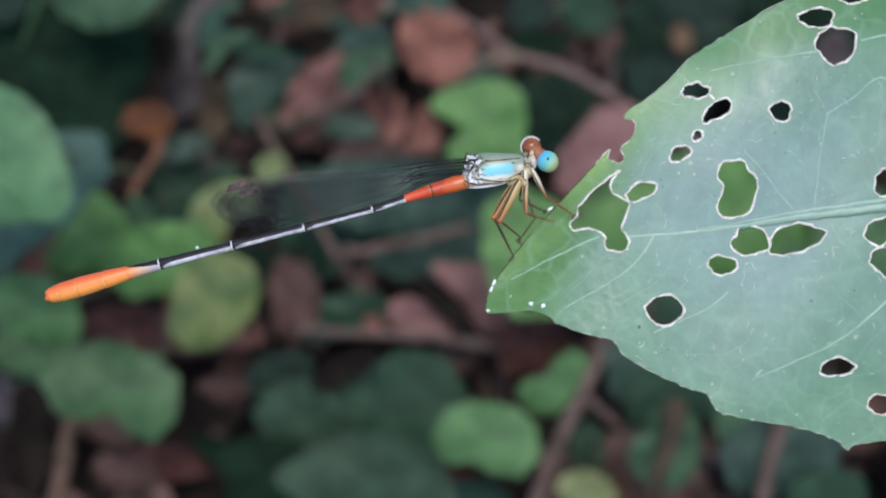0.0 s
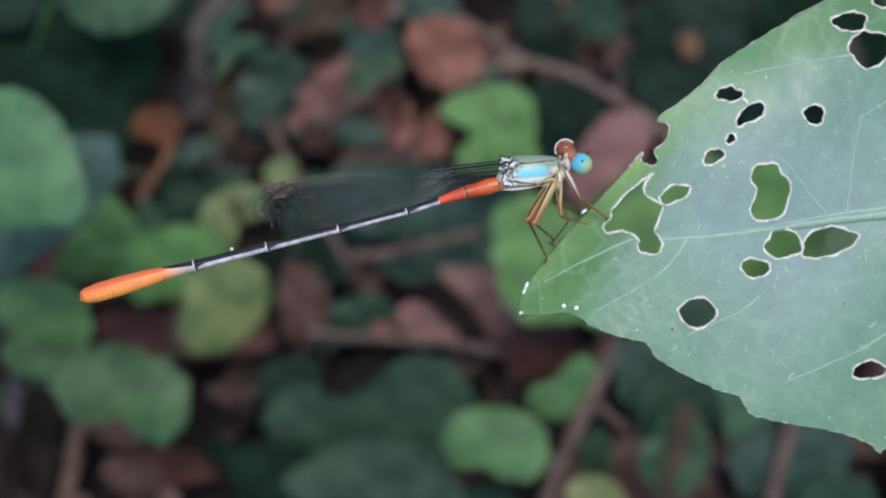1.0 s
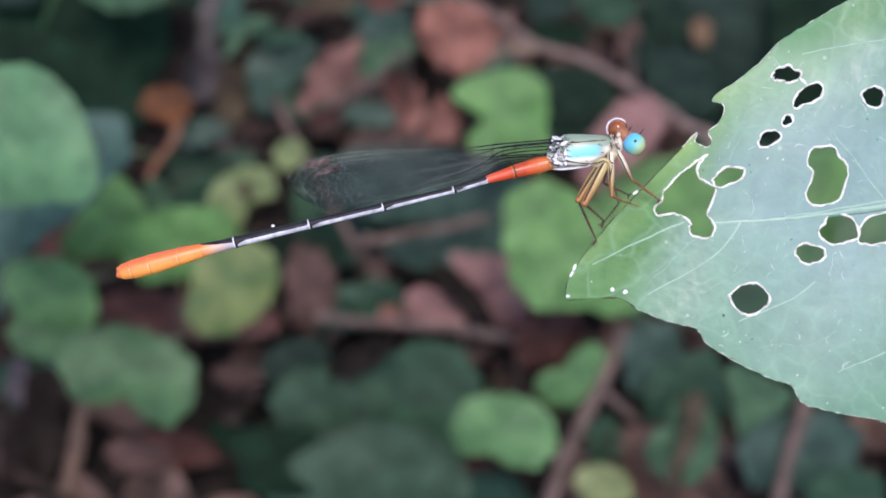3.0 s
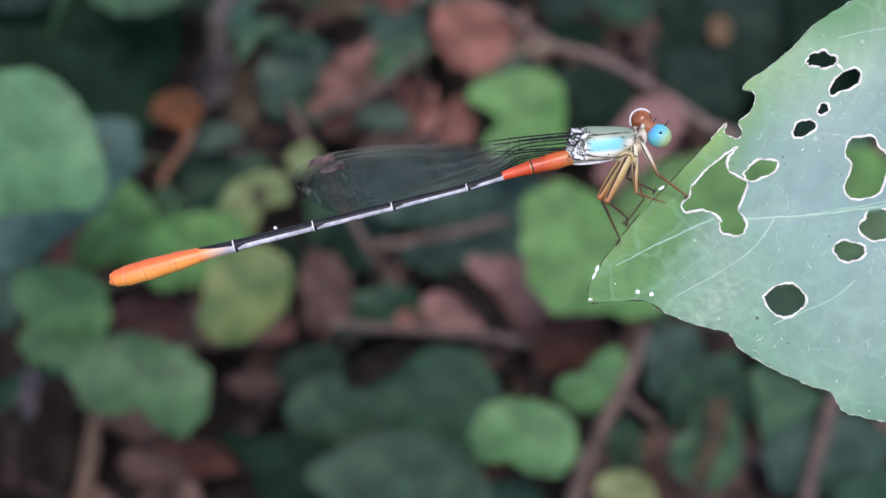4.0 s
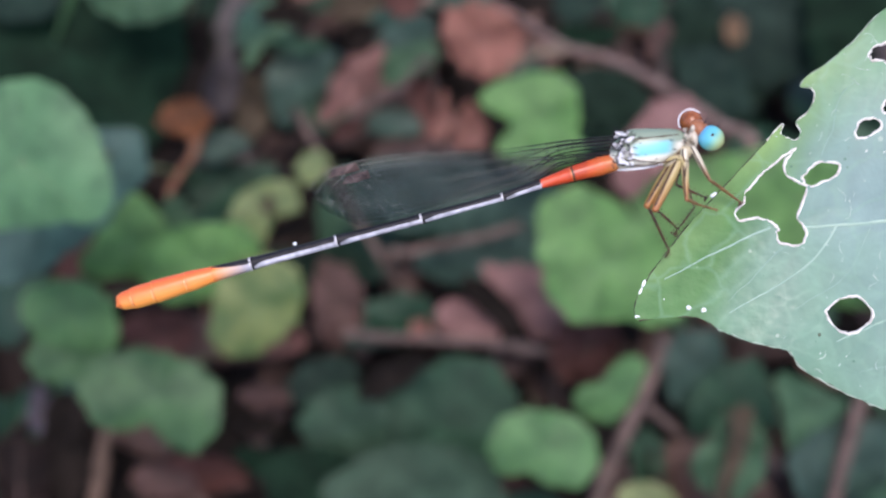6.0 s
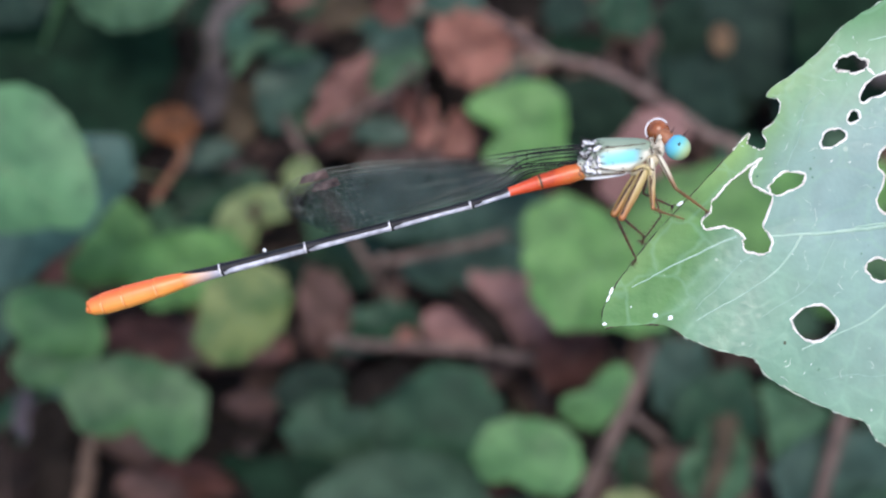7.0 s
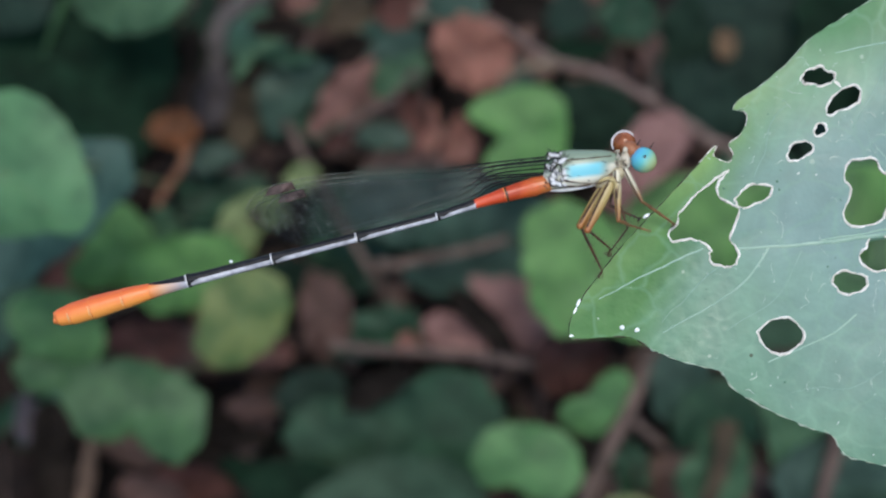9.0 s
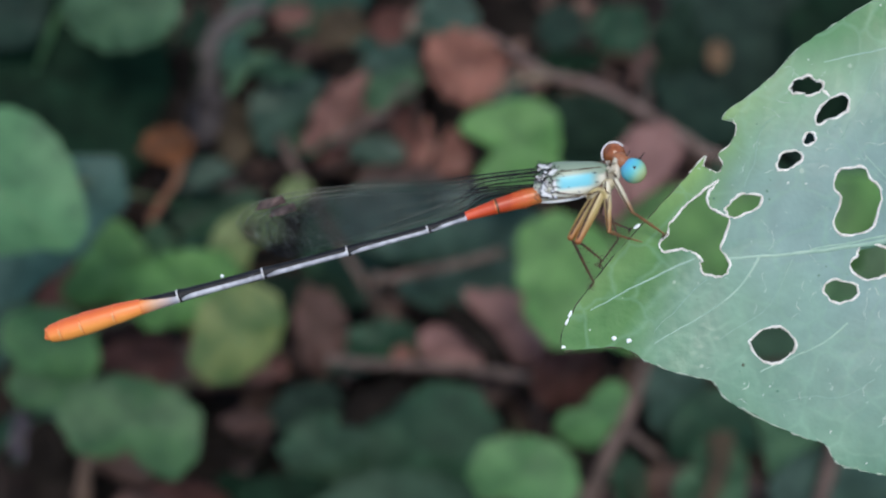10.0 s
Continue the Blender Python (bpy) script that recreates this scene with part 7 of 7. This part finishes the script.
    tagged(part("bristle", rb, BLACK, fly), "black bristles round the wing roots", kind="stuff")

    # head
    bm = bmesh.new()
    ball(bm, mmv((2.10, 1.40), 0.1), (0.0009, 0.00055, 0.0007), pose(0, 0, 0, 0, 0, -42), 18, 12)
    head = part("head", bm, HEAD, fly, "rusty brown head")
    bm = bmesh.new()
    ball(bm, mmv((1.64, 0.91), 0.3), (0.0003, 0.0006, 0.0005), pose(0, 0, 0, 0, 0, 10), 14, 10)
    ball(bm, mmv((1.19, 0.70), 0.0), (0.0005, 0.00034, 0.0005), None, 12, 8)
    part("face", bm, FACE, head, "cream face and neck")
    bm = bmesh.new()
    ball(bm, (0, 0, 0), (0.00078, 0.00082, 0.00078), None, 28, 20)
    e = part("eye", bm, EYE_BLUE, fly, "glossy turquoise eye shading to yellow-green")
    e.matrix_basis = Matrix.Translation(mmv((2.72, 0.87), 0.45)) @ pose(0, 0, 0, 0, 0, 58)
    bm = bmesh.new()
    ball(bm, (0, 0, 0), (0.00011, 0.0001, 0.00004), None, 10, 6)
    pu = part("pupil", bm, BLACK, e)
    pu.matrix_basis = Matrix.Translation((0.0001, 0.00012, 0.00076))
    bm = bmesh.new()
    ball(bm, (0, 0, 0), (0.00072, 0.0007, 0.0007), None, 24, 16)
    e = part("eye", bm, EYE_BROWN, fly, "glossy rusty brown eye")
    e.matrix_basis = Matrix.Translation(mmv((1.61, 1.96), -0.25))
    # The eye's specular rim, painted in as a white arc.
    arc = [(0.00074 * math.cos(radians(t)), 0.00074 * math.sin(radians(t)), 0.0) for t in range(40, 215, 10)]
    part("eye_highlight", tube(bmesh.new(), arc, 0.00007, 6), WHITE, e, "white arc painted as a highlight round the eye")
    bm = bmesh.new()
    for p, q in (((2.23, 1.68), (2.48, 2.10)), ((3.00, 1.47), (3.35, 1.96))):
        tube(bm, [mmv(p, 0.5), mmv(q, 0.8)], [0.00005, 0.00002], 5)
    part("antenna", bm, BLACK, head)

    # legs
    build_leg(fly, [(1.54, 0.35, 0.5), (2.59, -1.67, 0.6), (4.66, -2.96, -0.6), (4.82, -3.16, -0.8)], [(0.17, 0.1), (0.085, 0.055), (0.05, 0.03)], [LEG_FORE, KNEE, SHIN])
    build_leg(fly, [(1.03, 0.19, 0.6), (1.12, -2.86, 0.9), (2.0, -3.17, 0.2), (3.36, -3.5, -0.7)], [(0.22, 0.12), (0.085, 0.065), (0.055, 0.03)], [LEG_MID, KNEE, KNEE])
    build_leg(fly, [(0.72, -0.42, 0.6), (-0.78, -3.42, 0.9), (0.72, -4.56, 0), (0.7, -5.12, -0.8)], [(0.3, 0.22), (0.07, 0.05), (0.055, 0.03)], [LEG, SHIN, SHIN])
    build_leg(fly, [(0.45, -0.56, 0.3), (-1.17, -3.18, 0.4), (0.3, -5.98, -0.5), (0.1, -6.4, -0.9)], [(0.28, 0.22), (0.08, 0.055), (0.045, 0.03)], [LEG, SHIN, SHIN])
    build_leg(fly, [(1.05, -0.5, -0.5), (0.75, -1.9, -0.6), (2.52, -2.66, -0.8), (2.7, -2.78, -1)], [(0.08, 0.06), (0.075, 0.05), (0.05, 0.03)], [SHIN, SHIN, BLACK])
    build_leg(fly, [(1.1, -0.77, -0.6), (1.87, -3.31, -0.6), (0.82, -4.78, -0.9), (0.7, -5.0, -1)], [(0.05, 0.045), (0.045, 0.035), (0.035, 0.02)], [SHIN, SHIN, SHIN])
    arch = curve_points([(-0.12, -0.66, 0.75), (0.15, -0.4, 0.9), (0.55, -0.31, 0.95), (0.85, -0.45, 0.95), (0.98, -0.85, 0.9)], 5)
    part("leg_base", tube(bmesh.new(), [mmv(p) for p in arch], [0.00007 + 0.00007 * math.sin(math.pi * k / 20) for k in range(21)], 10), LEG, fly, "ochre arch over the hind legs")
    # knobbly neck and dark leg seams
    rb = bmesh.new()
    for k in range(16):
        ball(rb, mmv((1.19, 0.91)) + Vector((rnd.uniform(-0.00022, 0.0005), rnd.uniform(-0.0007, 0.0007), 0.0005 + rnd.uniform(0, 0.0003))), (0.00013 * rnd.uniform(0.5, 1.2), 0.00016 * rnd.uniform(0.5, 1.2), 0.00012), pose(0, 0, 0, 0, 0, rnd.uniform(-50, 50)), 8, 6)
    part("neck", rb, FACE, fly, "whitish knobbly neck")
    rb = bmesh.new()
    for p, q in (((1.05, 1.47), (1.26, 1.05)), ((0.94, 0.91), (1.08, 0.49)), ((1.40, 0.70), (1.61, 0.45)), ((-0.07, -0.63), (0.70, -0.28)), ((0.77, -0.35), (1.19, -0.56)), ((1.12, -0.70), (1.01, -1.47))):
        tube(rb, [mmv(p, 1.0), mmv(q, 1.05)], [0.00003, 0.00005], 5)
    part("leg_seam", rb, SHIN, fly, "dark seams at the leg bases")
    bm = bmesh.new()
    ball(bm, mmv((0.42, -0.49), 0.3), (0.0007, 0.0003, 0.0006), pose(0, 0, 0, 0, 0, 25), 14, 10)
    ball(bm, mmv((1.19, 0.07), 0.3), (0.0004, 0.00045, 0.0005), None, 14, 10)
    part("leg_base", bm, LEG_PALE, fly, "pale leg bases under the thorax")

    # wings folded over the back
    front = [(-2.79, 1.08), (-3.83, 1.0), (-6.62, 0.7), (-8.4, 0.46), (-10.13, 0.31), (-12.57, 0.24), (-14.67, 0.14), (-16.76, -0.03), (-18.86, -0.38), (-19.90, -0.63), (-20.78, -1.05), (-21.41, -1.54), (-21.72, -2.16)]
    back = [(-2.79, 0.66), (-3.83, 0.57), (-5.7, 0.37), (-6.9, 0.08), (-7.7, -0.52), (-9.08, -1.26), (-11.87, -2.20), (-14.67, -3.00), (-17.46, -3.70), (-19.55, -3.77), (-21.02, -3.25), (-21.72, -2.30)]
    build_wing(fly, front, back, (0, 0), 0.25, 0.2, 3)
    build_wing(fly, front, back, (0.35, -0.22), -0.1, -0.2, 4)
    front = [(-2.79, 0.12), (-4.19, 0.03), (-5.94, -0.08), (-7.33, -0.2), (-10.13, -0.27), (-12.57, -0.28), (-14.67, -0.38), (-16.76, -0.59), (-18.51, -0.91), (-19.62, -1.29), (-20.32, -1.82), (-20.57, -2.44)]
    back = [(-2.79, -0.2), (-4.19, -0.24), (-5.9, -0.42), (-6.9, -0.72), (-7.6, -1.27), (-9.08, -1.82), (-11.87, -2.65), (-14.67, -3.49), (-17.46, -4.19), (-19.21, -4.19), (-20.18, -3.56), (-20.57, -2.58)]
    build_wing(fly, front, back, (0, 0), 0.1, 0.1, 5)
    build_wing(fly, front, back, (0.5, -0.12), -0.25, -0.3, 6)

    bm = bmesh.new()
    ball(bm, (0, 0, 0), (0.00013, 0.00011, 0.00011), None, 10, 8)
    single("dew_drop", bm, DROP, facing((-0.0131, 0.0590, 0.2499)), "tiny white dew drop on the insect's abdomen", "dew drop", "dew drops")
    bm = bmesh.new()
    ball(bm, (0, 0, 0), (0.00026, 0.00011, 0.00011), None, 10, 8)
    single("dew_drop", bm, DROP, facing((0.0126, 0.0612, 0.2517), 35), "tiny white dew drop on the insect's foot", "dew drop", "dew drops")


build_ground()
build_litter()
build_plants()
build_dry()
build_twigs()
build_eaten_leaf()
build_damselfly()
